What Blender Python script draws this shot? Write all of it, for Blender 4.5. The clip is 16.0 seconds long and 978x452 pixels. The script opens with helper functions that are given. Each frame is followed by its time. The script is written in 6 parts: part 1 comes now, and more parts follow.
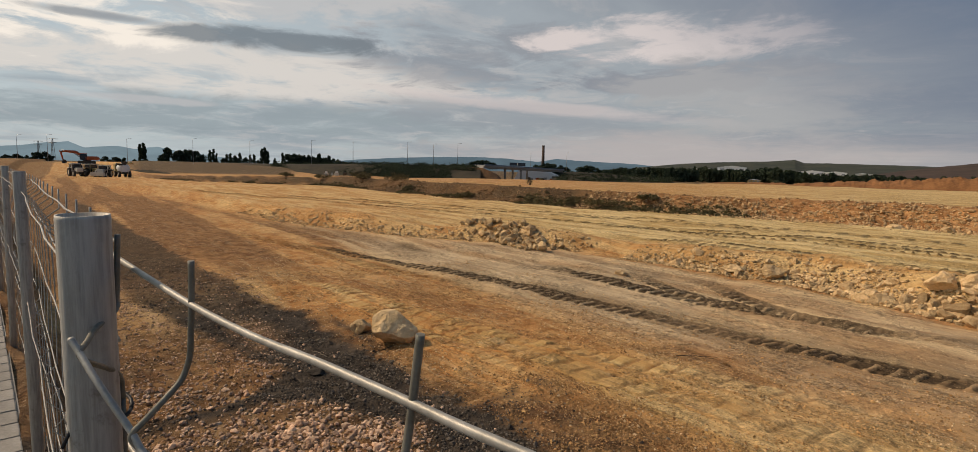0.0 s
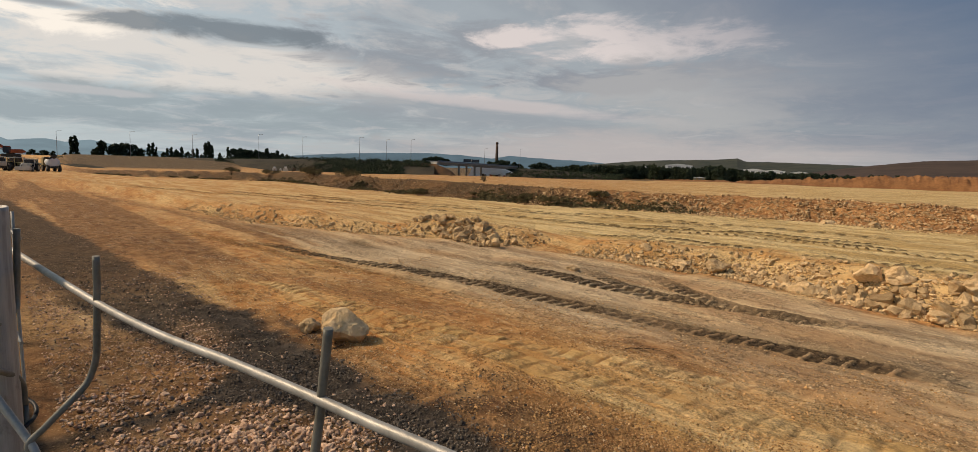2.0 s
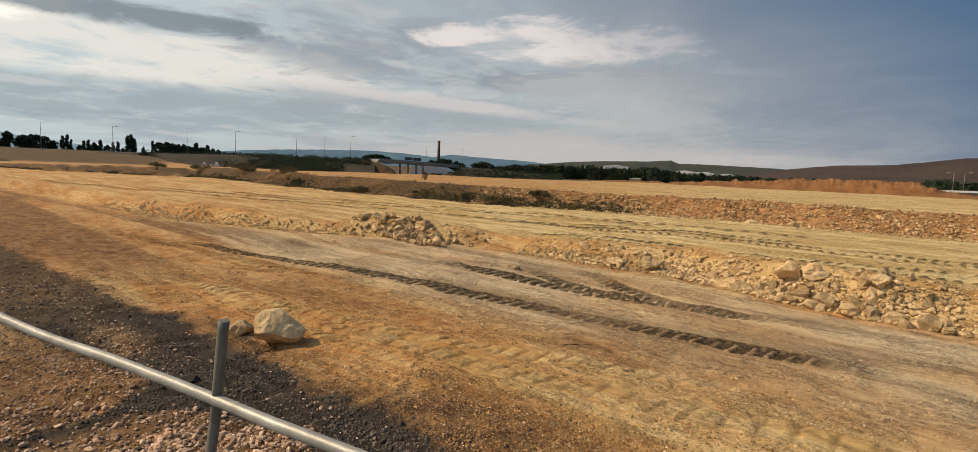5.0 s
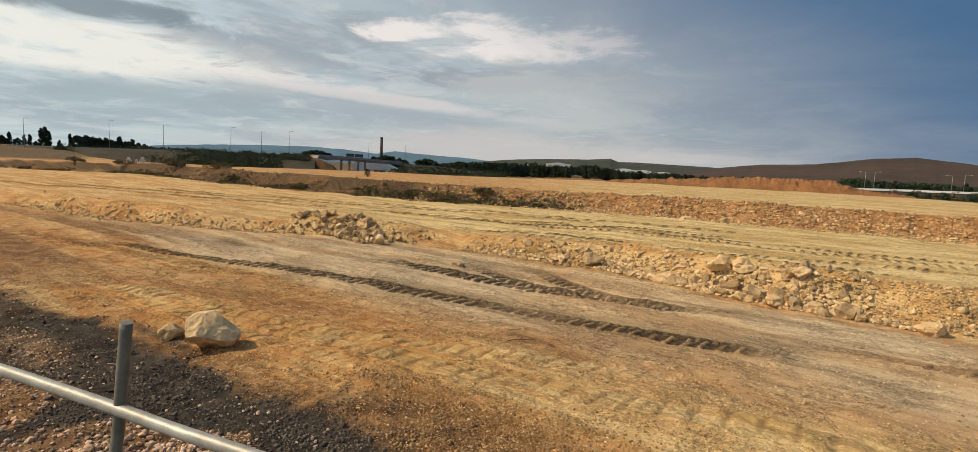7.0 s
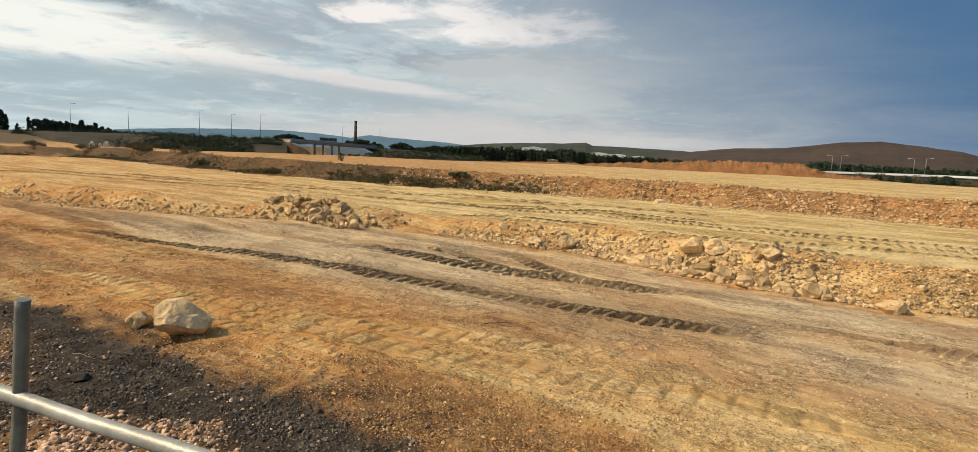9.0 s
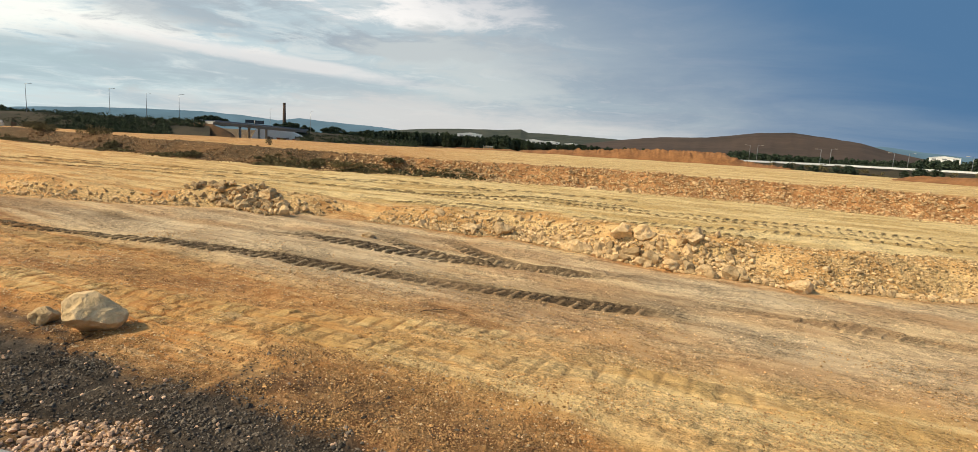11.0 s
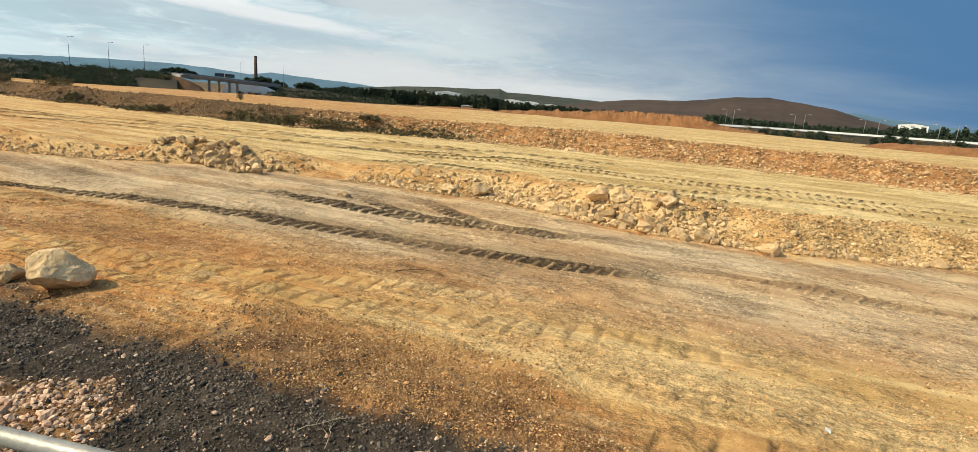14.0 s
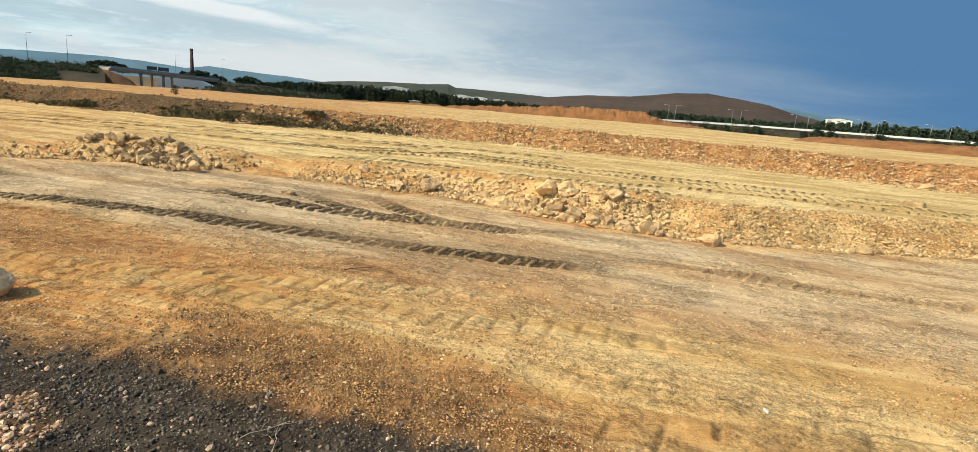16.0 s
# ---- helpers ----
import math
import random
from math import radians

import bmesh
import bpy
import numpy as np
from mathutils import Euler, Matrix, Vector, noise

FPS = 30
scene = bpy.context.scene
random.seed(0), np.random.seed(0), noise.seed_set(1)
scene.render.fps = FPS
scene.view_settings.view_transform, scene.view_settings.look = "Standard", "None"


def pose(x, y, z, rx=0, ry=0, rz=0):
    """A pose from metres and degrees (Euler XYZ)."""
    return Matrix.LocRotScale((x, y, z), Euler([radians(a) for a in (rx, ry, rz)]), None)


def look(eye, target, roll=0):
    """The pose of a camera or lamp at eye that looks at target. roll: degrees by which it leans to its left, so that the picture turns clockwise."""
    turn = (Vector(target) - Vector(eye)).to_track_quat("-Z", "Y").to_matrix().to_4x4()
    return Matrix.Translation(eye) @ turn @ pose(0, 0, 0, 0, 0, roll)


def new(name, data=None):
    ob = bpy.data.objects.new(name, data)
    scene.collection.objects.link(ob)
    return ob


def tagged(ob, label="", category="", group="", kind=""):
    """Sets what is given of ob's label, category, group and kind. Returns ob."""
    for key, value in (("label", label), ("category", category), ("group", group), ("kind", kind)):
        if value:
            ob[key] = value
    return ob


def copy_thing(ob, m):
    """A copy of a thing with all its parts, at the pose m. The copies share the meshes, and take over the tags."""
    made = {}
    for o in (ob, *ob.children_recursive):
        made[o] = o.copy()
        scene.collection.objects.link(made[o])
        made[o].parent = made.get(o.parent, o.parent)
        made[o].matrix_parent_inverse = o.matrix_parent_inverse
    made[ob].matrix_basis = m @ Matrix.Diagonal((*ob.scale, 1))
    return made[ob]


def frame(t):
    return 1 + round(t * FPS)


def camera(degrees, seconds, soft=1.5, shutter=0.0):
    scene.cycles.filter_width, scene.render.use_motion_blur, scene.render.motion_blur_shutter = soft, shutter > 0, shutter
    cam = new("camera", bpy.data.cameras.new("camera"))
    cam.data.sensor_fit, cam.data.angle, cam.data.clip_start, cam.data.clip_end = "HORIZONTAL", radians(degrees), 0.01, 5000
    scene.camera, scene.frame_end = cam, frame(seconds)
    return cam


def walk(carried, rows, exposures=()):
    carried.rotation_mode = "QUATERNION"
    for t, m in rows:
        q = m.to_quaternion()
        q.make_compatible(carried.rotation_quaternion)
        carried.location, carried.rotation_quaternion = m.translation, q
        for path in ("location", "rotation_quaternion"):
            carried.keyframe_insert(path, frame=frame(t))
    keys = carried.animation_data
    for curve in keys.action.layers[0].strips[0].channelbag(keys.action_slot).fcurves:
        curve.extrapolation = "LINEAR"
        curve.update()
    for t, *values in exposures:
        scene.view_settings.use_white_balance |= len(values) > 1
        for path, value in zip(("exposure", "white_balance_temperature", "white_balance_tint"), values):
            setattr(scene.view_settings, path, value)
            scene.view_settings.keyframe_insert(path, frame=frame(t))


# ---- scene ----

# ---- camera and walk ----
cam = camera(83.34, 16.0, soft=0.5)
walk(cam, [
    (0.0, pose(0.000, 0.000, 1.480, 84.22, -1.38, 5.53)),
    (0.5, pose(0.012, 0.001, 1.479, 83.98, -1.25, 4.41)),
    (1.0, pose(0.014, 0.006, 1.477, 83.94, -1.50, 2.89)),
    (1.5, pose(0.023, 0.000, 1.478, 83.98, -1.58, 1.62)),
    (2.0, pose(0.023, 0.008, 1.476, 83.99, -1.72, 0.75)),
    (2.5, pose(0.024, 0.007, 1.476, 84.00, -1.75, -0.03)),
    (3.0, pose(0.026, 0.010, 1.475, 84.01, -1.84, -0.67)),
    (3.5, pose(0.030, 0.012, 1.473, 84.08, -1.94, -1.59)),
    (4.0, pose(0.033, 0.012, 1.471, 84.13, -2.11, -2.81)),
    (6.5, pose(0.044, 0.037, 1.464, 84.00, -2.78, -9.59)),
    (7.0, pose(0.046, 0.028, 1.464, 84.07, -2.74, -11.08)),
    (7.5, pose(0.052, 0.034, 1.461, 83.82, -2.53, -11.54)),
    (8.0, pose(0.062, 0.039, 1.458, 83.48, -2.50, -12.40)),
    (8.5, pose(0.063, 0.044, 1.455, 82.96, -2.59, -13.15)),
    (9.0, pose(0.063, 0.047, 1.453, 82.55, -2.66, -13.57)),
    (9.5, pose(0.071, 0.038, 1.467, 82.02, -2.58, -14.91)),
    (10.0, pose(0.054, 0.058, 1.463, 82.02, -2.68, -18.38)),
    (12.5, pose(0.067, 0.044, 1.462, 79.27, -4.04, -20.93)),
    (13.0, pose(0.061, 0.046, 1.474, 78.29, -4.35, -21.36)),
    (13.5, pose(0.064, 0.048, 1.468, 77.83, -4.47, -21.66)),
    (14.0, pose(0.068, 0.052, 1.463, 77.52, -4.46, -22.43)),
    (14.5, pose(0.082, 0.061, 1.465, 77.25, -4.35, -23.72)),
    (15.0, pose(0.087, 0.050, 1.469, 77.29, -4.49, -25.35)),
    (15.5, pose(0.086, 0.051, 1.468, 77.37, -4.37, -26.43)),
    (16.0, pose(0.099, 0.066, 1.457, 77.47, -4.51, -27.65)),
], exposures=((0.0, -0.22, 7160, 16), (2.0, -0.14, 7180, 16), (4.0, -0.03, 7120, 14), (7.0, 0.14, 6980, 10), (10.0, 0.37, 6880, 8), (13.0, 0.53, 6680, 5), (16.0, 0.62, 6480, 3)))

# ---- world and sun ----
SUN_AZ, SUN_EL = -84.0, 43.0          # degrees, clockwise from +y, and above the horizon


def bearing(az, dist, z=0.0):
    """The point at a bearing (degrees, clockwise from +y), a distance and a height."""
    a = radians(az)
    return Vector((math.sin(a) * dist, math.cos(a) * dist, z))


class Nodes:
    """A small writer of node trees."""

    def __init__(self, tree):
        self.tree = tree
        tree.nodes.clear()

    def add(self, kind, out=0, props=None, **links):
        n = self.tree.nodes.new(kind)
        p = props or {}
        if "operation" in p:
            n.operation = p["operation"]
        if "rotation_type" in p:
            n.rotation_type = p["rotation_type"]
        if "use_clamp" in p:
            n.use_clamp = p["use_clamp"]
        if "smooth" in p:
            n.clamp, n.interpolation_type = True, "SMOOTHSTEP"
        for k, v in links.items():
            key = int(k[1:]) if k[0] == "i" and k[1:].isdigit() else k.replace("_", " ")
            s = n.inputs[key]
            if isinstance(v, bpy.types.NodeSocket):
                self.tree.links.new(v, s)
            elif v is not None:
                s.default_value = v
        return n.outputs[out] if len(n.outputs) else n

    def math(self, op, a, b=0.0, c=0.0, clamp=False):
        return self.add("ShaderNodeMath", props={"operation": op, "use_clamp": clamp}, i0=a, i1=b, i2=c)

    def mix(self, fac, a, b, blend="MIX"):
        n = self.tree.nodes.new("ShaderNodeMix")
        n.data_type, n.blend_type = "RGBA", blend
        for i, v in ((0, fac), (6, a), (7, b)):
            if isinstance(v, bpy.types.NodeSocket):
                self.tree.links.new(v, n.inputs[i])
            else:
                n.inputs[i].default_value = v if i == 0 else (*v[:3], 1.0)
        return n.outputs[2]

    def ramp(self, fac, lo, hi):
        n = self.add("ShaderNodeMapRange", props={"smooth": True}, i0=fac, i1=lo, i2=hi, i3=0.0, i4=1.0)
        return n

    def noise(self, vec, scale, detail=4.0, rough=0.55, dist=0.0):
        return self.add("ShaderNodeTexNoise", Vector=vec, Scale=scale, Detail=detail, Roughness=rough, Distortion=dist)


world = bpy.data.worlds.new("world")
scene.world = world
world.use_nodes = True
W = Nodes(world.node_tree)
way = W.add("ShaderNodeTexCoord", 0)
sep = W.tree.nodes.new("ShaderNodeSeparateXYZ")
W.tree.links.new(way, sep.inputs[0])
sx, sy, sz = sep.outputs
azimuth = W.math("MULTIPLY", W.math("ARCTAN2", sx, sy), 57.2958)
elevation = W.math("MULTIPLY", W.math("ARCSINE", sz), 57.2958)
# cloud plane: the way flattened onto a layer overhead, so that far clouds shrink to streaks
flat = W.math("MAXIMUM", W.math("ADD", sz, 0.10), 0.02)
plane = W.add("ShaderNodeCombineXYZ", X=W.math("DIVIDE", sx, flat), Y=W.math("DIVIDE", sy, flat), Z=0.0)
billow = W.noise(plane, 0.55, 7.0, 0.58, 0.6)
wisps = W.noise(plane, 1.9, 8.0, 0.64, 0.8)
big = W.noise(plane, 0.22, 3.0, 0.5, 0.3)
lumps = W.noise(W.add("ShaderNodeCombineXYZ", X=W.math("MULTIPLY", azimuth, 0.11), Y=W.math("MULTIPLY", elevation, 0.42), Z=3.0), 1.0, 8.0, 0.62, 0.5)
lump = W.math("SUBTRACT", lumps, 0.5)
wob = W.math("SUBTRACT", billow, 0.5)
wob2 = W.math("SUBTRACT", wisps, 0.5)


def cloud(az, el, waz, wel, tilt=0.0, ragged=1.0):
    """A soft cloud mass round a bearing and an elevation, its edge torn by the noise."""
    da = W.math("SUBTRACT", azimuth, az)
    de = W.math("SUBTRACT", W.math("SUBTRACT", elevation, el), W.math("MULTIPLY", da, tilt))
    r2 = W.math("ADD", W.math("POWER", W.math("ABSOLUTE", W.math("DIVIDE", da, waz)), 2.0), W.math("POWER", W.math("ABSOLUTE", W.math("DIVIDE", de, wel)), 2.0))
    torn = W.math("ADD", r2, W.math("MULTIPLY", W.math("ADD", W.math("MULTIPLY", wob, 0.6), W.math("ADD", W.math("MULTIPLY", lump, 1.3), W.math("MULTIPLY", wob2, 1.0))), 5.0 * ragged))
    return W.math("SUBTRACT", 1.0, W.ramp(torn, 0.0, 1.35))


nishita = W.tree.nodes.new("ShaderNodeTexSky")
nishita.sky_type, nishita.sun_disc, nishita.dust_density = "NISHITA", False, 2.0
nishita.sun_elevation, nishita.sun_rotation = radians(SUN_EL), radians(SUN_AZ)
clear = W.mix(1.0, nishita.outputs[0], (0.10, 0.10, 0.10), "MULTIPLY")
# the veil: pale grey-white in the sunward half, slate blue under the rain cloud
veil = W.mix(W.ramp(azimuth, -50.0, 30.0), (0.485, 0.60, 0.665), (0.34, 0.405, 0.455))
col = W.mix(0.88, clear, veil)
col = W.mix(W.math("MULTIPLY", W.ramp(billow, 0.44, 0.62), 0.6), col, (0.27, 0.335, 0.40))
col = W.mix(W.math("MULTIPLY", W.ramp(wisps, 0.50, 0.66), 0.42), col, (0.56, 0.57, 0.58))
for shape, tone, much in (
    (cloud(-30, 8.6, 24, 2.6, -0.03, 0.8), (0.72, 0.72, 0.70), 0.9),
    (cloud(-50, 13.5, 16, 3.6), (0.98, 0.95, 0.88), 0.9),
    (cloud(-26, 15.5, 14, 2.0), (0.60, 0.61, 0.62), 0.6),
    (cloud(-28, 4.3, 24, 1.9, 0.0, 0.6), (0.30, 0.38, 0.43), 0.85),
    (cloud(-2, 5.2, 16, 1.7, -0.08, 0.6), (0.30, 0.36, 0.415), 0.75),
    (cloud(0, 6.5, 18, 0.75, -0.085, 0.35), (0.64, 0.61, 0.62), 0.6),
    (cloud(-6, 11.6, 13, 3.2, 0.0, 0.9), (0.27, 0.315, 0.37), 0.7),
    (cloud(11.5, 12.6, 12, 2.2, 0.0, 0.8), (0.72, 0.70, 0.71), 0.9),
    (cloud(13, 9.3, 13, 1.3, 0.03, 0.9), (0.25, 0.29, 0.35), 0.75),
    (cloud(-25.5, 11.6, 9.5, 1.05, 0.0, 0.7), (0.19, 0.24, 0.285), 0.9),
    (cloud(-40.5, 11.9, 5, 0.4, 0.0, 0.6), (0.27, 0.32, 0.37), 0.85),
    (cloud(-38, 5.4, 7, 0.35, 0.0, 0.5), (0.55, 0.57, 0.60), 0.6),
    (cloud(16, 1.6, 30, 2.6, 0.0, 0.35), (0.48, 0.475, 0.49), 0.8),
    (cloud(20, 7.0, 12, 3.6, -0.1, 0.7), (0.42, 0.455, 0.48), 0.7),
):
    col = W.mix(W.math("MULTIPLY", shape, much), col, tone)
# the rain cloud: its edge leans, lower to the right
lean = W.math("ADD", azimuth, W.math("MULTIPLY", W.math("SUBTRACT", elevation, 3.0), 1.7))
lean = W.math("ADD", lean, W.math("MULTIPLY", wob, 22.0))
lean = W.math("ADD", lean, W.math("MULTIPLY", wob2, 4.0))
col = W.mix(W.math("MULTIPLY", W.ramp(lean, 22.0, 46.0), 0.75), col, (0.185, 0.235, 0.315))
col = W.mix(W.math("MULTIPLY", W.ramp(lean, 36.0, 68.0), 0.95), col, (0.050, 0.125, 0.25))
# the sunward half is a little greener than the rain side
col = W.mix(1.0, col, W.mix(W.ramp(azimuth, -40.0, 5.0), (0.982, 1.01, 1.02), (1.0, 1.0, 1.0)), "MULTIPLY")
below = W.ramp(elevation, -3.0, -0.5)
col = W.mix(below, (0.20, 0.17, 0.13), col)
W.add("ShaderNodeOutputWorld", Surface=W.add("ShaderNodeBackground", Color=col, Strength=1.07))

sun = new("sun", bpy.data.lights.new("sun", "SUN"))
sun.data.energy, sun.data.angle, sun.data.color = 3.6, radians(3.5), (1.0, 0.83, 0.61)
sun.matrix_world = look(bearing(SUN_AZ, 50 * math.cos(radians(SUN_EL)), 50 * math.sin(radians(SUN_EL))), (0, 0, 0))
scene.view_settings.exposure = 0.0


# ---- materials ----
def material(name):
    m = bpy.data.materials.new(name)
    m.use_nodes = True
    return m, Nodes(m.node_tree)


def surface(N, color, rough=0.9, metal=0.0, bump=None, bump_scale=0.01, spec=0.3):
    normal = None
    if bump is not None:
        normal = N.add("ShaderNodeBump", Strength=1.0, Distance=bump_scale, Height=bump)
    sh = N.add("ShaderNodeBsdfPrincipled", Base_Color=color if isinstance(color, bpy.types.NodeSocket) else (*color, 1.0), Roughness=rough, Metallic=metal, Normal=normal)
    sh.node.inputs["Specular IOR Level"].default_value = spec
    N.add("ShaderNodeOutputMaterial", Surface=sh)


def plain(name, a, b, scale=3.0, rough=0.85, metal=0.0, bump=0.0, fine=30.0, island=0.0, spec=0.3):
    """Two tones mixed by coarse and fine noise, with a little relief; island: how much pieces differ in tone."""
    m, N = material(name)
    pos = N.add("ShaderNodeTexCoord", 3)
    coarse, small = N.noise(pos, scale, 5.0, 0.6), N.noise(pos, fine, 4.0, 0.65)
    fac = N.math("ADD", N.math("MULTIPLY", N.ramp(coarse, 0.3, 0.7), 0.65), N.math("MULTIPLY", N.ramp(small, 0.3, 0.7), 0.35))
    col = N.mix(fac, a, b)
    if island:
        each = N.add("ShaderNodeNewGeometry", "Random Per Island")
        other = N.add("ShaderNodeObjectInfo", "Random")
        tone = N.math("ADD", 1.0 - island, N.math("MULTIPLY", N.math("FRACT", N.math("ADD", each, other)), 2.0 * island))
        col = N.mix(1.0, col, N.add("ShaderNodeCombineXYZ", X=tone, Y=tone, Z=tone), "MULTIPLY")
    surface(N, col, rough, metal, small if bump else None, bump, spec)
    return m


def soil_material():
    m, N = material("soil")
    pos = N.add("ShaderNodeNewGeometry", 0)
    a1 = N.tree.nodes.new("ShaderNodeAttribute")
    a1.attribute_name = "soil"
    a2 = N.tree.nodes.new("ShaderNodeAttribute")
    a2.attribute_name = "cover"
    s1, s2 = N.tree.nodes.new("ShaderNodeSeparateColor"), N.tree.nodes.new("ShaderNodeSeparateColor")
    N.tree.links.new(a1.outputs[0], s1.inputs[0])
    N.tree.links.new(a2.outputs[0], s2.inputs[0])
    dark, grey, rut = s1.outputs
    pale, face, grass = s2.outputs

    def drawn(turn, stretch, scale, detail=5.0, rough=0.6):
        """Noise drawn out along the way that the machines drive."""
        turned = N.add("ShaderNodeVectorRotate", props={"rotation_type": "Z_AXIS"}, Vector=pos, Angle=radians(turn))
        return N.noise(N.add("ShaderNodeVectorMath", props={"operation": "MULTIPLY"}, i0=turned, i1=(1.0, stretch, 1.0)), scale, detail, rough)

    n1, n2 = N.noise(pos, 0.45, 5.0, 0.6), N.noise(pos, 3.2, 6.0, 0.65)
    n5, n3, n4 = N.noise(pos, 11.0, 6.0, 0.7), N.noise(pos, 34.0, 5.0, 0.7), N.noise(pos, 120.0, 3.0, 0.6)
    streak, fine, scrape = drawn(-43, 0.12, 1.6), drawn(-46, 0.09, 7.0, 6.0, 0.65), drawn(-47, 0.14, 14.0, 5.0, 0.65)
    base = N.mix(N.ramp(n2, 0.32, 0.68), (0.44, 0.195, 0.060), (0.62, 0.35, 0.135))
    base = N.mix(N.math("MULTIPLY", N.ramp(streak, 0.43, 0.60), 0.85), base, (0.66, 0.44, 0.20))
    base = N.mix(N.math("MULTIPLY", N.ramp(n1, 0.5, 0.68), 0.55), base, (0.37, 0.145, 0.042))
    greyc = N.mix(N.ramp(streak, 0.38, 0.62), (0.37, 0.265, 0.16), (0.62, 0.475, 0.30))
    col = N.mix(grey, base, greyc)
    palec = N.mix(N.ramp(streak, 0.40, 0.60), (0.50, 0.335, 0.135), (0.70, 0.525, 0.26))
    col = N.mix(pale, col, palec)
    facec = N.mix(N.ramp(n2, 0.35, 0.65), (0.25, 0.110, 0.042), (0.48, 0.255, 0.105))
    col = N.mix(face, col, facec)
    # dusty and bare scrapes along the driving lines, worn patches of the crumbly crust
    col = N.mix(N.math("MULTIPLY", N.ramp(fine, 0.55, 0.66), 0.30), col, (0.72, 0.54, 0.31))
    col = N.mix(N.math("MULTIPLY", N.ramp(fine, 0.44, 0.34), 0.30), col, (0.25, 0.125, 0.055))
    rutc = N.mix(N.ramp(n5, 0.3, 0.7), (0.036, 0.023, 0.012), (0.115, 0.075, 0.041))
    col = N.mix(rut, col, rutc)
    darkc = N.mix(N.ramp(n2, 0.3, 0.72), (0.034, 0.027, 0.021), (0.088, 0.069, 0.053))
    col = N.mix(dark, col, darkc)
    grassc = N.mix(N.ramp(n1, 0.35, 0.65), (0.085, 0.056, 0.030), (0.15, 0.10, 0.054))
    col = N.mix(grass, col, grassc)
    crust = N.ramp(N.noise(pos, 1.3, 5.0, 0.65), 0.40, 0.58)
    loose = N.math("ADD", 0.25, N.math("MULTIPLY", crust, 0.75))
    grit = N.math("ADD", N.math("MULTIPLY", N.math("SUBTRACT", N.ramp(n5, 0.36, 0.62), 0.62), 0.50), N.math("ADD", N.math("MULTIPLY", N.math("SUBTRACT", N.ramp(n3, 0.40, 0.58), 0.6), 0.42), N.math("MULTIPLY", N.math("SUBTRACT", N.ramp(scrape, 0.40, 0.56), 0.6), 0.24)))
    tone = N.math("ADD", 0.96, N.math("MULTIPLY", grit, loose))
    col = N.mix(1.0, col, N.add("ShaderNodeCombineXYZ", X=tone, Y=tone, Z=tone), "MULTIPLY")
    # embedded pebbles: pale caps, each its own tone, in drifts
    cell = N.add("ShaderNodeTexVoronoi", "Distance", Vector=pos, Scale=30.0)
    tint = N.add("ShaderNodeSeparateColor", 0, Color=N.add("ShaderNodeTexVoronoi", "Color", Vector=pos, Scale=30.0))
    cap = N.math("MULTIPLY", N.math("MULTIPLY", N.ramp(cell, 0.34, 0.24), N.ramp(tint, 0.66, 0.70)), N.math("ADD", 0.35, N.math("MULTIPLY", crust, 0.65)))
    col = N.mix(N.math("MULTIPLY", cap, N.math("SUBTRACT", 0.72, N.math("MULTIPLY", dark, 0.55))), col, N.mix(N.ramp(tint, 0.7, 1.0), (0.46, 0.29, 0.13), (0.68, 0.52, 0.33)))
    speck = N.math("MULTIPLY", N.math("MULTIPLY", N.ramp(n4, 0.60, 0.68), crust), N.math("SUBTRACT", 0.72, N.math("MULTIPLY", dark, 0.6)))
    col = N.mix(speck, col, (0.70, 0.57, 0.38))
    relief = N.math("ADD", N.math("MULTIPLY", N.math("ADD", N.math("MULTIPLY", n3, 0.40), N.math("MULTIPLY", n5, 1.0)), loose), N.math("ADD", N.math("MULTIPLY", n4, 0.10), N.math("ADD", N.math("MULTIPLY", cap, 0.22), N.math("ADD", N.math("MULTIPLY", fine, 0.35), N.math("MULTIPLY", scrape, 0.2)))))
    surface(N, col, 0.95, 0.0, relief, 0.055, 0.12)
    return m


SOIL = soil_material()
LIMESTONE = plain("pale_limestone", (0.50, 0.33, 0.16), (0.76, 0.57, 0.34), 2.2, 0.92, 0, 0.04, 16, 0.1)
STONE = plain("tan_limestone", (0.45, 0.285, 0.13), (0.74, 0.545, 0.315), 2.2, 0.92, 0, 0.04, 16, 0.28)
RUBBLE = plain("earthy_rubble", (0.35, 0.215, 0.10), (0.56, 0.40, 0.215), 3.0, 0.95, 0, 0.02, 24, 0.32)
GRIT = plain("grey_gravel", (0.37, 0.215, 0.13), (0.66, 0.475, 0.335), 5.0, 0.95, 0, 0.004, 60, 0.55)
DARKGRIT = plain("dark_gravel", (0.048, 0.039, 0.030), (0.19, 0.153, 0.118), 5.0, 0.95, 0, 0.004, 60, 0.7)


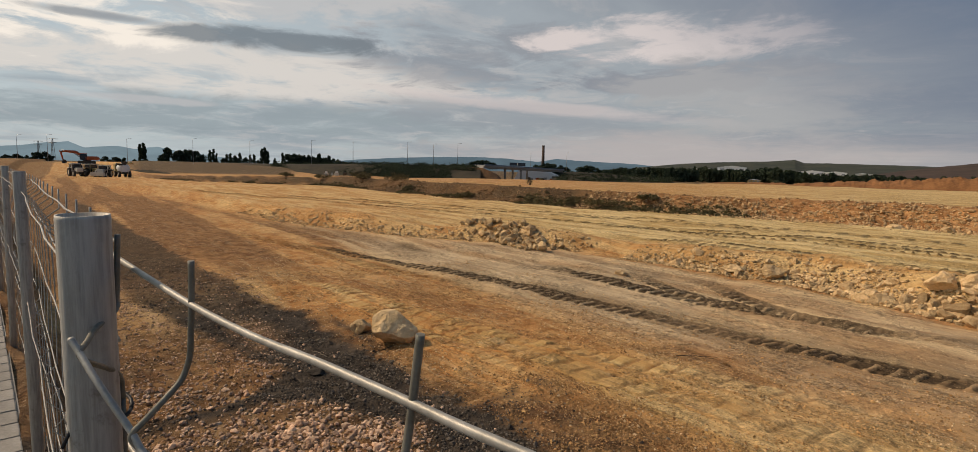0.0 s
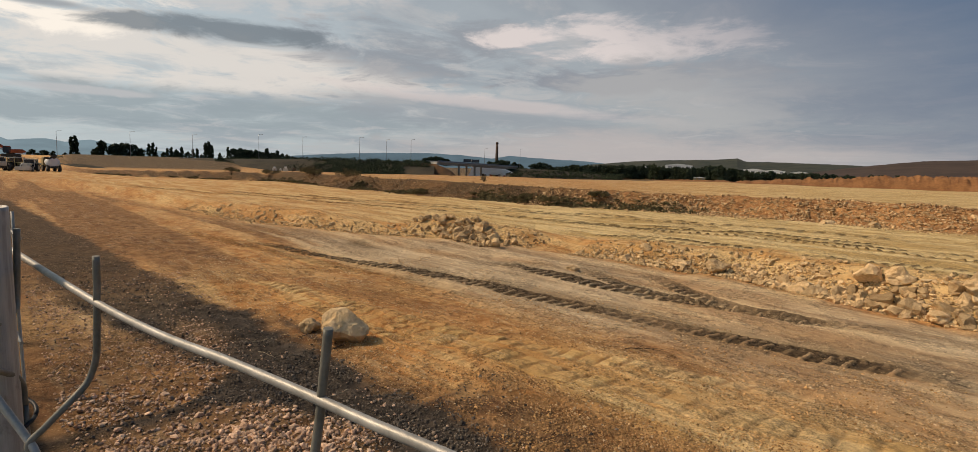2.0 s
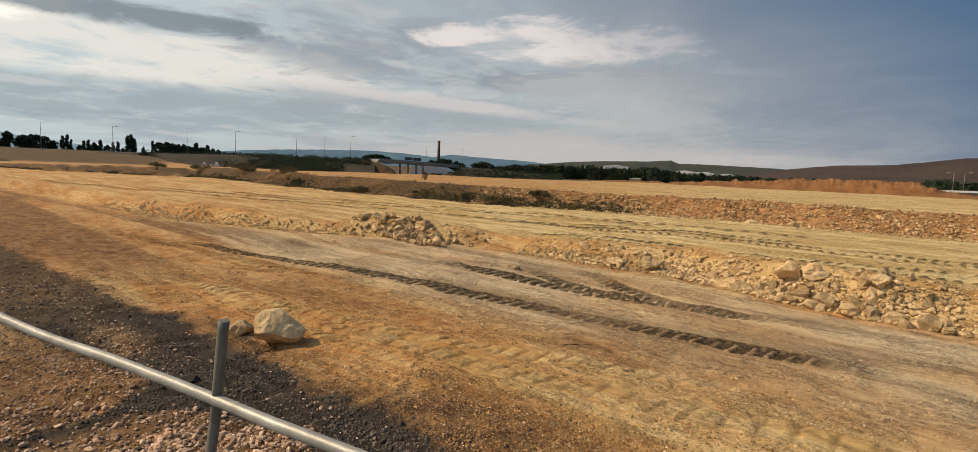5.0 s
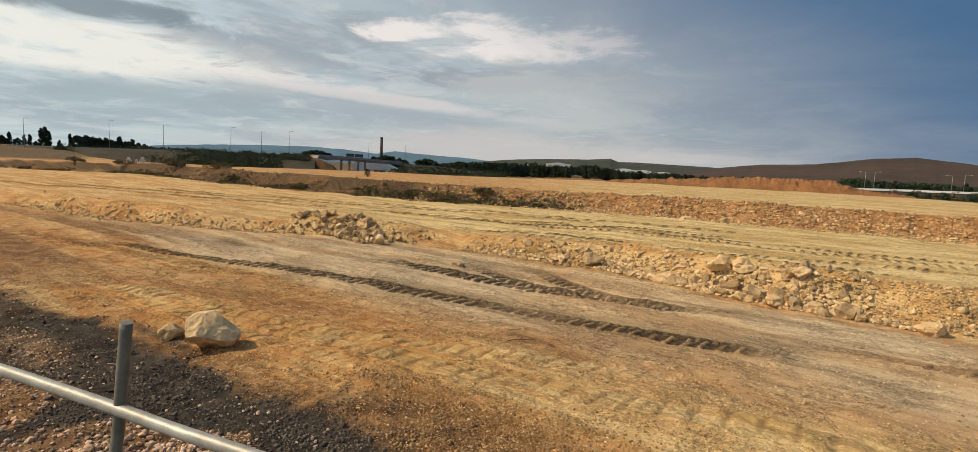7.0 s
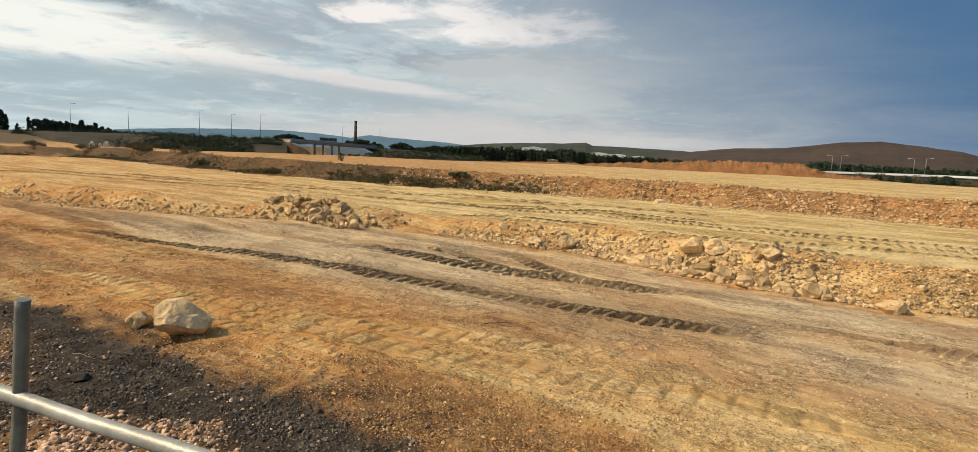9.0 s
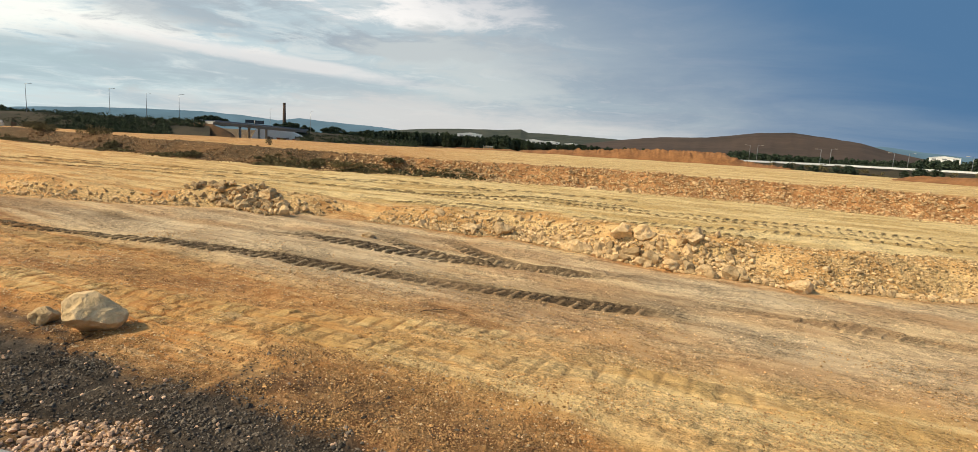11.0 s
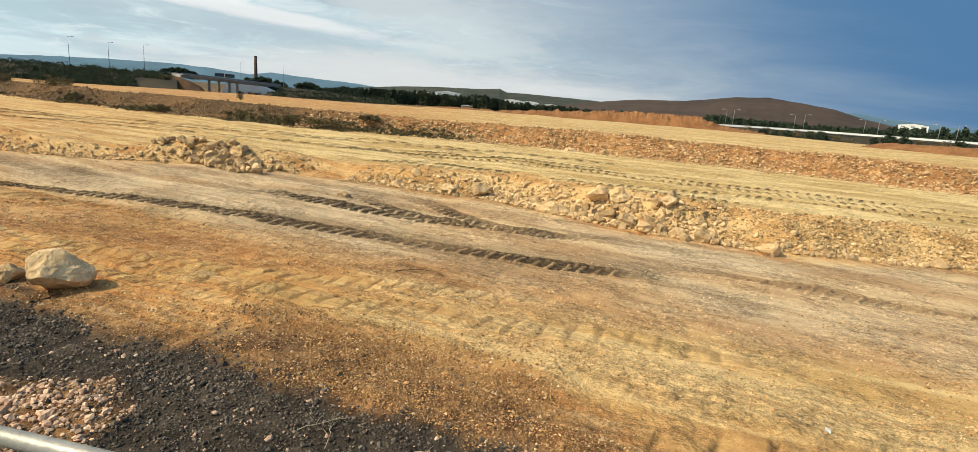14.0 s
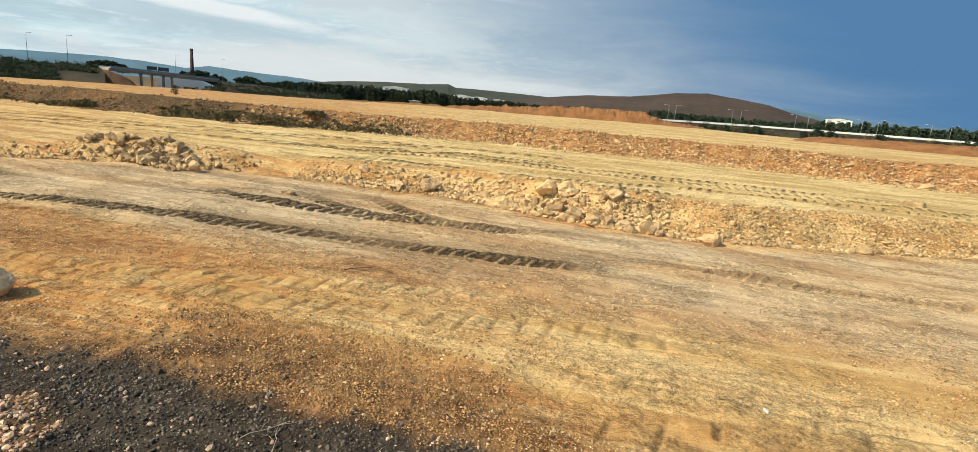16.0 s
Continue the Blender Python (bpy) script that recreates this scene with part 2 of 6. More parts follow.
def post_material():
    """Weathered zinc: long upright streaks and dull blotches."""
    m, N = material("weathered_post_zinc")
    pos = N.add("ShaderNodeTexCoord", 3)
    long = N.add("ShaderNodeVectorMath", props={"operation": "MULTIPLY"}, i0=pos, i1=(1.0, 1.0, 0.06))
    streak, blotch = N.noise(long, 160.0, 4.0, 0.65), N.noise(pos, 28.0, 5.0, 0.7)
    col = N.mix(N.ramp(streak, 0.34, 0.66), (0.33, 0.315, 0.285), (0.49, 0.475, 0.435))
    col = N.mix(N.math("MULTIPLY", N.ramp(blotch, 0.5, 0.72), 0.6), col, (0.50, 0.485, 0.45))
    col = N.mix(N.math("MULTIPLY", N.ramp(blotch, 0.42, 0.26), 0.7), col, (0.20, 0.18, 0.15))
    surface(N, col, 0.6, 0.25, streak, 0.0012, 0.35)
    return m


POST_ZINC = post_material()
RUSTY = plain("dull_zinc_wire", (0.25, 0.24, 0.21), (0.46, 0.44, 0.40), 30.0, 0.5, 0.35, 0.0006, 140)
STAY = plain("weathered_stay_wire", (0.13, 0.125, 0.10), (0.27, 0.255, 0.215), 30.0, 0.55, 0.3, 0.0006, 140)
TIE = plain("black_plastic", (0.012, 0.012, 0.013), (0.03, 0.03, 0.03), 10, 0.5)
PAVER = plain("grey_paver", (0.22, 0.205, 0.18), (0.34, 0.315, 0.28), 4.0, 0.9, 0, 0.002, 60, 0.15)
CONCRETE = plain("concrete", (0.36, 0.345, 0.31), (0.50, 0.48, 0.44), 0.4, 0.9, 0, 0.02, 4)
# cloud shadow over the distance is put into the chimney brick tone
BRICK = plain("chimney_brick", (0.05, 0.035, 0.028), (0.09, 0.06, 0.045), 0.5, 0.9, 0, 0.02, 3)
POLE = plain("lamp_pole_steel", (0.22, 0.23, 0.24), (0.32, 0.33, 0.34), 1.0, 0.5, 0.5)
WHITE = plain("white_sheet", (0.70, 0.70, 0.68), (0.80, 0.80, 0.78), 0.1, 0.7, 0, 0, 2)
LEAF = plain("dark_foliage", (0.018, 0.03, 0.014), (0.05, 0.065, 0.028), 0.5, 0.8, 0, 0, 4, 0.4)
PINE = plain("pine_foliage", (0.02, 0.035, 0.022), (0.045, 0.065, 0.035), 0.5, 0.8, 0, 0, 4, 0.4)
SCRUB = plain("dry_scrub", (0.06, 0.055, 0.022), (0.17, 0.13, 0.06), 2.0, 0.9, 0, 0, 9, 0.35)
BARK = plain("bark", (0.06, 0.045, 0.032), (0.12, 0.09, 0.065), 3.0, 0.95)
HEATH = plain("brown_heath", (0.034, 0.023, 0.016), (0.078, 0.050, 0.033), 0.012, 0.95, 0, 0, 0.05)
WOOD_HILL = plain("wooded_hill", (0.018, 0.028, 0.020), (0.062, 0.062, 0.042), 0.016, 0.95, 0, 0, 0.06)
VERGE = plain("scrub_verge", (0.020, 0.019, 0.012), (0.062, 0.048, 0.028), 0.12, 0.95, 0, 0.05, 1.2)
ORANGE_EARTH = plain("orange_earth", (0.15, 0.062, 0.022), (0.33, 0.155, 0.06), 0.6, 0.95, 0, 0.1, 4)
DIGGER = plain("orange_digger_paint", (0.30, 0.07, 0.03), (0.40, 0.11, 0.045), 1.0, 0.5)
YELLOW = plain("dusty_yellow_paint", (0.30, 0.22, 0.09), (0.42, 0.33, 0.17), 1.0, 0.6)
CREAM = plain("dusty_white_paint", (0.42, 0.39, 0.33), (0.60, 0.57, 0.50), 1.0, 0.6)
RUBBER = plain("dusty_rubber", (0.03, 0.027, 0.024), (0.09, 0.075, 0.06), 3.0, 0.9)
GLASS = plain("dark_cab_glass", (0.02, 0.025, 0.03), (0.04, 0.045, 0.05), 1.0, 0.1, spec=0.6)


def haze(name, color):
    """Far distance as a plain glowing backdrop, air haze painted into its colour."""
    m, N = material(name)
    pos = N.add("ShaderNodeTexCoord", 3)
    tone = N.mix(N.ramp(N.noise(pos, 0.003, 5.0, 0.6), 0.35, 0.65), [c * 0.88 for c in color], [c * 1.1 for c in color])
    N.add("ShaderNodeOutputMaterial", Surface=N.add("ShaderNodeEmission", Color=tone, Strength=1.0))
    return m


# ---- helpers of the build ----
LINE = radians(43.0)                   # the site runs along the fence, 43 degrees left of +y
SITE, EYE = 1.7, 1.48                  # metres to a unit of the site's plan; height of its datum plane


def site_z(z):
    """Metres above the pavement from a height in plan units."""
    return EYE + (z - EYE) * SITE



def site(u, v, z=0.0):
    """From plan units along the fence and off it to the world."""
    return SITE * Vector((-u * math.sin(LINE) + v * math.cos(LINE), u * math.cos(LINE) + v * math.sin(LINE), 0)) + Vector((0, 0, z))


def part(name, bm, mat, parent=None, label="", smooth=False):
    me = bpy.data.meshes.new(name)
    bm.to_mesh(me)
    bm.free()
    if smooth:
        me.shade_smooth()
    me.materials.append(mat)
    ob = new(name, me)
    ob.parent = parent
    if label:
        ob["label"] = label
    return ob


def empty(name, m, label, category, group=""):
    ob = new(name)
    ob.matrix_world = m
    ob.empty_display_size = 0.2
    return tagged(ob, label, category, group)


def box(bm, x0, y0, z0, x1, y1, z1, bevel=0.0, m=None):
    r = bmesh.ops.create_cube(bm, size=1.0, matrix=Matrix.Translation(((x0 + x1) / 2, (y0 + y1) / 2, (z0 + z1) / 2)) @ Matrix.Diagonal((x1 - x0, y1 - y0, z1 - z0, 1)))
    vs = r["verts"]
    if bevel:
        es = list({e for v in vs for e in v.link_edges})
        vs = list({v for f in bmesh.ops.bevel(bm, geom=es, offset=bevel, segments=2, affect="EDGES")["faces"] for v in f.verts} | {v for v in vs if v.is_valid})
    if m is not None:
        bmesh.ops.transform(bm, matrix=m, verts=vs)
    return bm


def tube(bm, points, radius, sides=8, radii=None):
    """A round bar along a bent line, closed at both ends."""
    pts = [Vector(p) for p in points]
    rings = []
    side = None
    for i, p in enumerate(pts):
        t = (pts[min(i + 1, len(pts) - 1)] - pts[max(i - 1, 0)]).normalized()
        if side is None:
            side = t.orthogonal().normalized()
        side = (side - t * side.dot(t)).normalized()
        up = t.cross(side)
        r = radii[i] if radii else radius
        rings.append([bm.verts.new(p + (side * math.cos(k * math.tau / sides) + up * math.sin(k * math.tau / sides)) * r) for k in range(sides)])
    for a, b in zip(rings, rings[1:]):
        for k in range(sides):
            f = bm.faces.new((a[k], a[(k + 1) % sides], b[(k + 1) % sides], b[k]))
            f.smooth = True
    bm.faces.new(rings[0][::-1])
    bm.faces.new(rings[-1])
    return bm


def lattice(ix, iy, seed):
    h = (ix.astype(np.int64) * 374761393 + iy.astype(np.int64) * 668265263 + seed * 1442695041) & 0x7FFFFFFF
    h = ((h ^ (h >> 13)) * 1274126177) & 0x7FFFFFFF
    return ((h ^ (h >> 16)) & 0xFFFF) / 65535.0


def vnoise(x, y, seed=0):
    """Smooth value noise from 0 to 1."""
    ix, iy = np.floor(x), np.floor(y)
    fx, fy = x - ix, y - iy
    fx, fy = fx * fx * (3 - 2 * fx), fy * fy * (3 - 2 * fy)
    a, b = lattice(ix, iy, seed), lattice(ix + 1, iy, seed)
    c, d = lattice(ix, iy + 1, seed), lattice(ix + 1, iy + 1, seed)
    return (a * (1 - fx) + b * fx) * (1 - fy) + (c * (1 - fx) + d * fx) * fy


def fbm(x, y, octaves=4, seed=0):
    s, a, total = 0.0, 1.0, 0.0
    for k in range(octaves):
        s = s + a * vnoise(x * 2 ** k + 17.3 * k, y * 2 ** k - 9.1 * k, seed + k)
        total += a
        a *= 0.5
    return s / total


def ease(x, lo, hi):
    k = np.clip((x - lo) / (hi - lo), 0.0, 1.0)
    return k * k * (3 - 2 * k)


def bend(u, us, vs):
    """A smooth line through knots (us rising)."""
    w = 0.35
    return (np.interp(u - w, us, vs) + 2 * np.interp(u, us, vs) + np.interp(u + w, us, vs)) / 4


def mesh_from(name, co, faces, mat, flat=False):
    me = bpy.data.meshes.new(name)
    k = faces.shape[1]
    me.vertices.add(len(co))
    me.vertices.foreach_set("co", np.ascontiguousarray(co, dtype=np.float32).ravel())
    me.loops.add(faces.size)
    me.loops.foreach_set("vertex_index", faces.astype(np.int32).ravel())
    me.polygons.add(len(faces))
    me.polygons.foreach_set("loop_start", np.arange(0, faces.size, k, dtype=np.int32))
    me.update(calc_edges=True)
    if flat:
        me.shade_flat()
    me.materials.append(mat)
    return me


# ---- ground: one sheet from the fence to the horizon ----
FOOT_U, FOOT_V = (-20, -8, -3.9, -0.5, 1.9, 3.1, 4.9, 6.7, 8.6, 11.2, 14.9, 23.1, 33.8, 60), (10.6, 9.6, 8.7, 7.35, 7.55, 7.95, 7.75, 7.65, 6.9, 5.4, 4.5, 3.6, 2.5, 0.5)
BANK_U, BANK_V = (-30, -15, -7.4, -2, 3.3, 5, 8.7, 12, 18, 26, 40, 56, 75), (18.2, 18, 17.8, 18.3, 17.9, 18.1, 17, 15, 14.4, 14, 14.5, 9, 6)


def tread(u, v, line_u, line_v, wide, u0, u1, seed):
    """A wheel's print: how deep inside it, and the place across it from -1 to 1."""
    across = (v - bend(u, line_u, line_v)) / (wide / 2)
    inside = (1 - ease(np.abs(across), 0.75, 1.1)) * ease(u, u0, u0 + 1.5) * (1 - ease(u, u1 - 1.5, u1))
    return inside * (0.55 + 0.45 * ease(vnoise(u * 1.1, v * 1.5, seed), 0.25, 0.6)), across


def lugs(u, across, wide, pitch, lean, form, seed):
    """Relief of the print (plan units), how dark its bed is and how dusty its crests are, each from 0 to 1."""
    split = form == "ridge"
    half = np.where(across < 0.3, 0.0, 0.5) * split
    slant = np.where((across < 0.3) | (not split), lean, -lean)
    phase = (u + slant * across * wide / 2) / pitch + half + 0.08 * vnoise(u * 2.5, across * 0.7 + 9, seed + 40)
    each = lattice(np.floor(phase + 0.5), np.floor(phase * 0) + (half > 0), seed)
    near = np.abs((phase + 0.5) % 1.0 - 0.5) * 2          # 0 on a crest, 1 between two
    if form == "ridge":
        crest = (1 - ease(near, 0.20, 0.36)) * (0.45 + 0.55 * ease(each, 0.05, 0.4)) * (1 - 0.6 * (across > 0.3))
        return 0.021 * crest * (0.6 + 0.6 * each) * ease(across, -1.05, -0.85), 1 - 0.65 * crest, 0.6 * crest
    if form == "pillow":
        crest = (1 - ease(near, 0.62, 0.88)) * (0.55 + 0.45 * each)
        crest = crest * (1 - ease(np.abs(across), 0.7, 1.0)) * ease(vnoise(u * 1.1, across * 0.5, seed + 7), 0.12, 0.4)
        # the shade between crests is put into the darkness of the gaps
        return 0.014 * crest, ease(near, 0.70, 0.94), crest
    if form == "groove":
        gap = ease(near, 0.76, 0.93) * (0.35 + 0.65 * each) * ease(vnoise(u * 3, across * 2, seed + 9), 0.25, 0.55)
        # the cuts are coloured dark as well as sunk, for their shade
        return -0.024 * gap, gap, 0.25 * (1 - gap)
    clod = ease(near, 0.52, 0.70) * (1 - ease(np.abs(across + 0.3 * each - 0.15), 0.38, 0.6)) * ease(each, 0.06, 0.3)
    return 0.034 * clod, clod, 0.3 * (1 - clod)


TREADS = (  # line u, line v, width, lug pitch, lean, from, to, darkness, tone of the whole bed, form
    ((-2, 0.3, 0.92, 1.67, 2.79, 4.31, 5.79, 7.45, 9.5, 12), (5.6, 5.3, 5.25, 5.1, 4.9, 4.72, 4.49, 4.2, 3.75, 3.1), 0.31, 0.15, 0.15, 0.0, 10.5, 1.0, 0.6, "ridge"),
    ((-1, 1.21, 2.07, 2.94, 3.69, 4.4, 5.24, 6.0, 7.5, 9), (7.0, 6.57, 6.26, 5.98, 5.83, 5.76, 5.78, 5.8, 5.85, 5.9), 0.40, 0.15, 0.1, 0.6, 6.6, 1.0, 0.5, "ridge"),
    ((1.2, 2.07, 2.94, 3.83, 4.61, 5.34, 6.5), (6.62, 6.32, 6.06, 6.03, 6.41, 6.73, 7.2), 0.40, 0.14, 0.2, 1.4, 5.6, 0.95, 0.5, "ridge"),
    ((0.6, 1.3, 2.58, 3.18, 4.1, 5), (6.8, 6.5, 6.28, 6.44, 7.04, 7.5), 0.40, 0.14, 0.1, 0.9, 4.6, 0.85, 0.4, "ridge"),
    ((-2, 0.57, 1.0, 1.4, 1.97, 2.4, 2.94, 4, 6), (4.2, 3.62, 3.5, 3.33, 3.22, 3.14, 2.98, 2.75, 2.4), 0.34, 0.19, 0.0, -0.9, 5.5, 0.36, 0.0, "pillow"),
    ((0.2, 0.9, 1.29, 1.64, 1.97, 2.32, 2.74, 3.1, 3.5, 5, 8), (4.6, 4.25, 4.06, 3.93, 3.74, 3.58, 3.45, 3.26, 3.1, 2.72, 2.2), 0.24, 0.16, 0.1, 0.5, 7.5, 0.42, 0.05, "pillow"),
    ((-2, 1, 2.5, 4.5, 8), (3.2, 2.88, 2.72, 2.5, 2.2), 0.22, 0.13, 0.2, 2.6, 6.5, 0.35, 0.0, "pillow"),
    ((-3, 0.5, 2), (2.85, 2.7, 2.6), 0.72, 0.24, 0.1, -2.6, 1.1, 0.8, 0.0, "groove"),
    ((-4, 0, 4, 8, 14), (5.0, 4.75, 4.35, 3.6, 2.6), 0.34, 0.14, 0.5, 4.2, 13.0, 0.3, 0.05, "ridge"),
    ((-6, -1, 3, 6), (6.5, 5.9, 5.5, 5.2), 0.3, 0.14, 0.5, -5.5, 0.8, 0.3, 0.05, "ridge"),
    ((-7, -2.9, -1.25, -0.43, 0.45, 1.36, 2.33, 3.46, 4.3, 6), (11.5, 11.3, 11.2, 11.12, 10.85, 10.39, 10.08, 10.04, 9.93, 9.6), 0.40, 0.18, 0.3, -5.5, 6.5, 0.9, 0.05, "clods"),
    ((-7, -2, 1.35, 2.09, 3.21, 4.09, 5.69, 8), (11.9, 11.9, 11.81, 11.53, 11.58, 11.79, 11.3, 10.7), 0.42, 0.18, -0.3, -6.5, 8.5, 0.9, 0.12, "clods"),
    ((-7, -1.36, -0.46, 0.53, 1.32, 2.26, 4, 6, 8), (12.4, 12.37, 12.45, 12.3, 12.53, 12.38, 12.4, 12.1, 11.6), 0.42, 0.18, 0.3, -4.5, 8.0, 0.9, 0.1, "clods"),
    ((2, 3.83, 4.7, 5.42, 6.38, 8, 10), (13.1, 12.99, 12.83, 12.44, 11.67, 10.9, 10.2), 0.42, 0.18, 0.3, 2.0, 9.5, 0.9, 0.25, "clods"),
    ((-7, -2, 3, 6, 10, 14), (10.7, 10.4, 9.7, 9.3, 8.4, 7.2), 0.34, 0.19, 0.3, -1.0, 7.5, 0.7, 0.05, "clods"),
    ((-7, -2, 3, 8, 14, 24), (14.6, 14.5, 14.4, 13.6, 11.6, 8), 0.45, 0.4, 0.3, 2.0, 22.0, 0.7, 0.25, "clods"),
    ((-7, -2, 3, 8, 14, 24), (13.9, 13.8, 13.8, 12.9, 10.6, 7), 0.45, 0.4, 0.3, 5.0, 24.0, 0.7, 0.25, "clods"),
    ((3, 8, 14, 24, 34), (12.4, 11.2, 9.3, 6, 3.8), 0.5, 0.4, 0.3, 6.0, 30.0, 0.6, 0.25, "clods"),
)


def ground_height(u, v):
    """Height and the soil weights of the sheet."""
    x, y = -u * math.sin(LINE) + v * math.cos(LINE), u * math.cos(LINE) + v * math.sin(LINE)
    r = np.hypot(x, y)
    az = np.degrees(np.arctan2(x, y))
    near = 1 - ease(r, 18, 60)
    z = (fbm(u * 0.35, v * 0.7, 3, 5) - 0.5) * 0.12 * ease(v, 0.2, 2.0)
    z = z + (fbm(u * 2.2, v * 3.0, 3, 9) - 0.5) * 0.05 * near * ease(v, -0.1, 0.5)
    z = z + (fbm(u * 26, v * 26, 2, 23) - 0.5) * 0.012 * (1 - ease(r, 6, 14)) * ease(v, -0.1, 0.4)
    z = z + (fbm(u * 9, v * 9, 3, 21) - 0.5) * 0.024 * near * ease(v, -0.1, 0.4)
    # windrow with a low step behind it
    foot = bend(u, FOOT_U, FOOT_V)
    s = v - foot + (fbm(u * 1.3, v * 0.4, 3, 31) - 0.5) * 0.45
    full = 0.11 + 0.07 * ease(-u, -6.0, -3.0) + 0.03 * ease(u, 10, 14)
    gap = 1 - 0.75 * ease(u, 5.6, 6.4) * (1 - ease(u, 7.0, 7.6)) - 0.65 * ease(u, 9.6, 10.2) * (1 - ease(u, 11.0, 12.5))
    lumps = 0.65 + 0.7 * fbm(u * 1.6, v * 1.6, 3, 41)
    ridge = ease(s, -0.05, 0.55) * (1 - ease(s, 0.6, 1.5))
    fade = 1 - ease(u, 34, 46)
    z = z + (full * gap * lumps * ridge + 0.20 * ease(s, 0.0, 0.8)) * fade
    berm = ease(s, -0.1, 0.2) * (1 - ease(s, 0.9, 1.5)) * fade * gap
    # bank up to the terrace
    bfoot = bend(u, BANK_U, BANK_V) + (fbm(u * 0.5, v * 0.05, 3, 51) - 0.5) * 1.0
    b = v - bfoot
    tall = 0.60 * (1 - 0.45 * ease(u, 48, 75))
    rough = (fbm(u * 1.5, v * 1.5, 4, 61) - 0.5)
    z = z + tall * ease(b + rough * 0.25, 0.0, 1.15)
    face = ease(b, -0.35, 0.1) * (1 - ease(b, 1.25, 1.6)) * (1 - ease(u, 70, 95))
    z = z + rough * 0.12 * face + (fbm(u * 4, v * 6, 3, 71) - 0.5) * 0.12 * face
    z = z + 0.10 * np.sin(b * 1.7 + 2 * fbm(u * .1, v * .2, 2, 77)) * ease(b, 2, 3) * (1 - ease(b, 14, 20)) * 0.12
    # terrace edge, low land beyond it, the rising stubble field, the dip in the haul road
    edge = np.interp(az, (-60, -36, -22, -10, 10, 25, 45, 60, 75), (300, 300, 70, 45, 44, 60, 56, 42, 40))
    out = ease(r, edge, edge * 1.35)
    low = -1.1
    left = ease(-az, 24.0, 25.8) * (1 - ease(-az, 37.5, 39.5)) * ease(v, 2, 12)
    z_left = z - 0.35 * ease(r, 45, 70) + 2.0 * ease(r, 90, 240) - 4.0 * ease(r, 300, 420)
    z = np.where(left > 0.01, z * (1 - left) + z_left * left, z)
    z = np.where(out > 0, (z * (1 - out) + low * out) * (1 - left * (r < 320)) + z * left * (r < 320), z)
    haul = ease(-az, 37.0, 39.0) * (1 - left)
    z = z + 1.0 * haul * ease(r, 75, 115)
    z = z + (fbm(u * 13, v * 13, 3, 27) - 0.5) * 0.035 * (1 - ease(v, 1.7, 2.2)) * ease(v, 0.3, 0.7) * (1 - ease(r, 7, 12))
    # rock heap's core, and the slope up to the street behind the fence
    z = z + 0.15 * np.exp(-((u - 8.5) / 0.85) ** 2 - ((v - 7.35) / 0.42) ** 2)
    street = np.interp(u, (-5, 0.4, 1.95, 3.4, 60), (0.03, 0.01, -0.1, -0.24, -5.3))
    z = z + 0.609 * (1 - ease(v, street + 0.02, street + 0.34)) - 0.045 * (1 - ease(v, street - 0.06, street - 0.03))
    # soils: dark planings by the fence, with a warm patch, a pink gravel patch and a brown fringe
    torn = (fbm(u * 1.6, v * 1.6, 4, 81) - 0.5) * 0.34
    edge_u, edge_v = (-4, 0.3, 0.82, 1.44, 2.2, 2.7, 3.3, 4.0, 5.0, 5.9, 8.3, 12.2, 14.8, 22, 40), (2.4, 2.14, 2.08, 2.02, 2.0, 1.93, 1.91, 1.89, 1.86, 1.75, 1.5, 1.27, 1.09, 0.55, -1.5)
    dark_edge = np.interp(u, edge_u, edge_v) + torn * 0.5 + (fbm(u * 6, v * 6, 3, 83) - 0.5) * 0.20
    dark = 1 - ease(v, dark_edge - 0.10, dark_edge + 0.10)
    warm_edge = np.interp(u, (3.45, 3.6, 3.9, 4.6, 5.5, 7.0, 10, 16), (0.3, 0.9, 1.15, 1.02, 0.78, 0.5, 0.35, 0.2)) + torn * 0.5
    warm = (1 - ease(v, warm_edge - 0.08, warm_edge + 0.08)) * ease(u, 3.45 + torn * 0.3, 3.6 + torn * 0.3) * (1 - 0.45 * ease(u, 6.5, 8.0))
    pink_edge = np.interp(u, (2.12, 2.25, 2.6, 2.9, 3.2, 3.5), (0.9, 1.46, 1.58, 1.40, 1.30, 1.0)) + torn * 0.5
    pink = (1 - ease(v, pink_edge - 0.1, pink_edge + 0.06)) * ease(u, 2.10, 2.28) * (1 - ease(u, 3.25, 3.5))
    pink = np.maximum(pink, 0.8 * np.exp(-((u - 5.0) / 0.55) ** 2 - ((v - 1.28) / 0.16) ** 2))
    dark = dark * (1 - 0.92 * warm) * (1 - 0.85 * pink)
    fringe = np.interp(u, (-1, 0, 1, 2, 2.5, 2.75), (2.4, 2.55, 2.7, 2.75, 2.5, 1.9)) + torn
    patch = (1 - ease(v, fringe - 0.35, fringe + 0.1)) * ease(u, -0.2, 1.0) * (1 - ease(u, 2.45, 2.7))
    dark = np.maximum(dark, patch * ease(fbm(u * 4, v * 4, 3, 95), 0.40, 0.66) * 0.30)
    damp = (1 - ease(v, dark_edge, dark_edge + 0.45)) * ease(u, -1.0, 0.6) * (1 - ease(u, 4.6, 6.5))
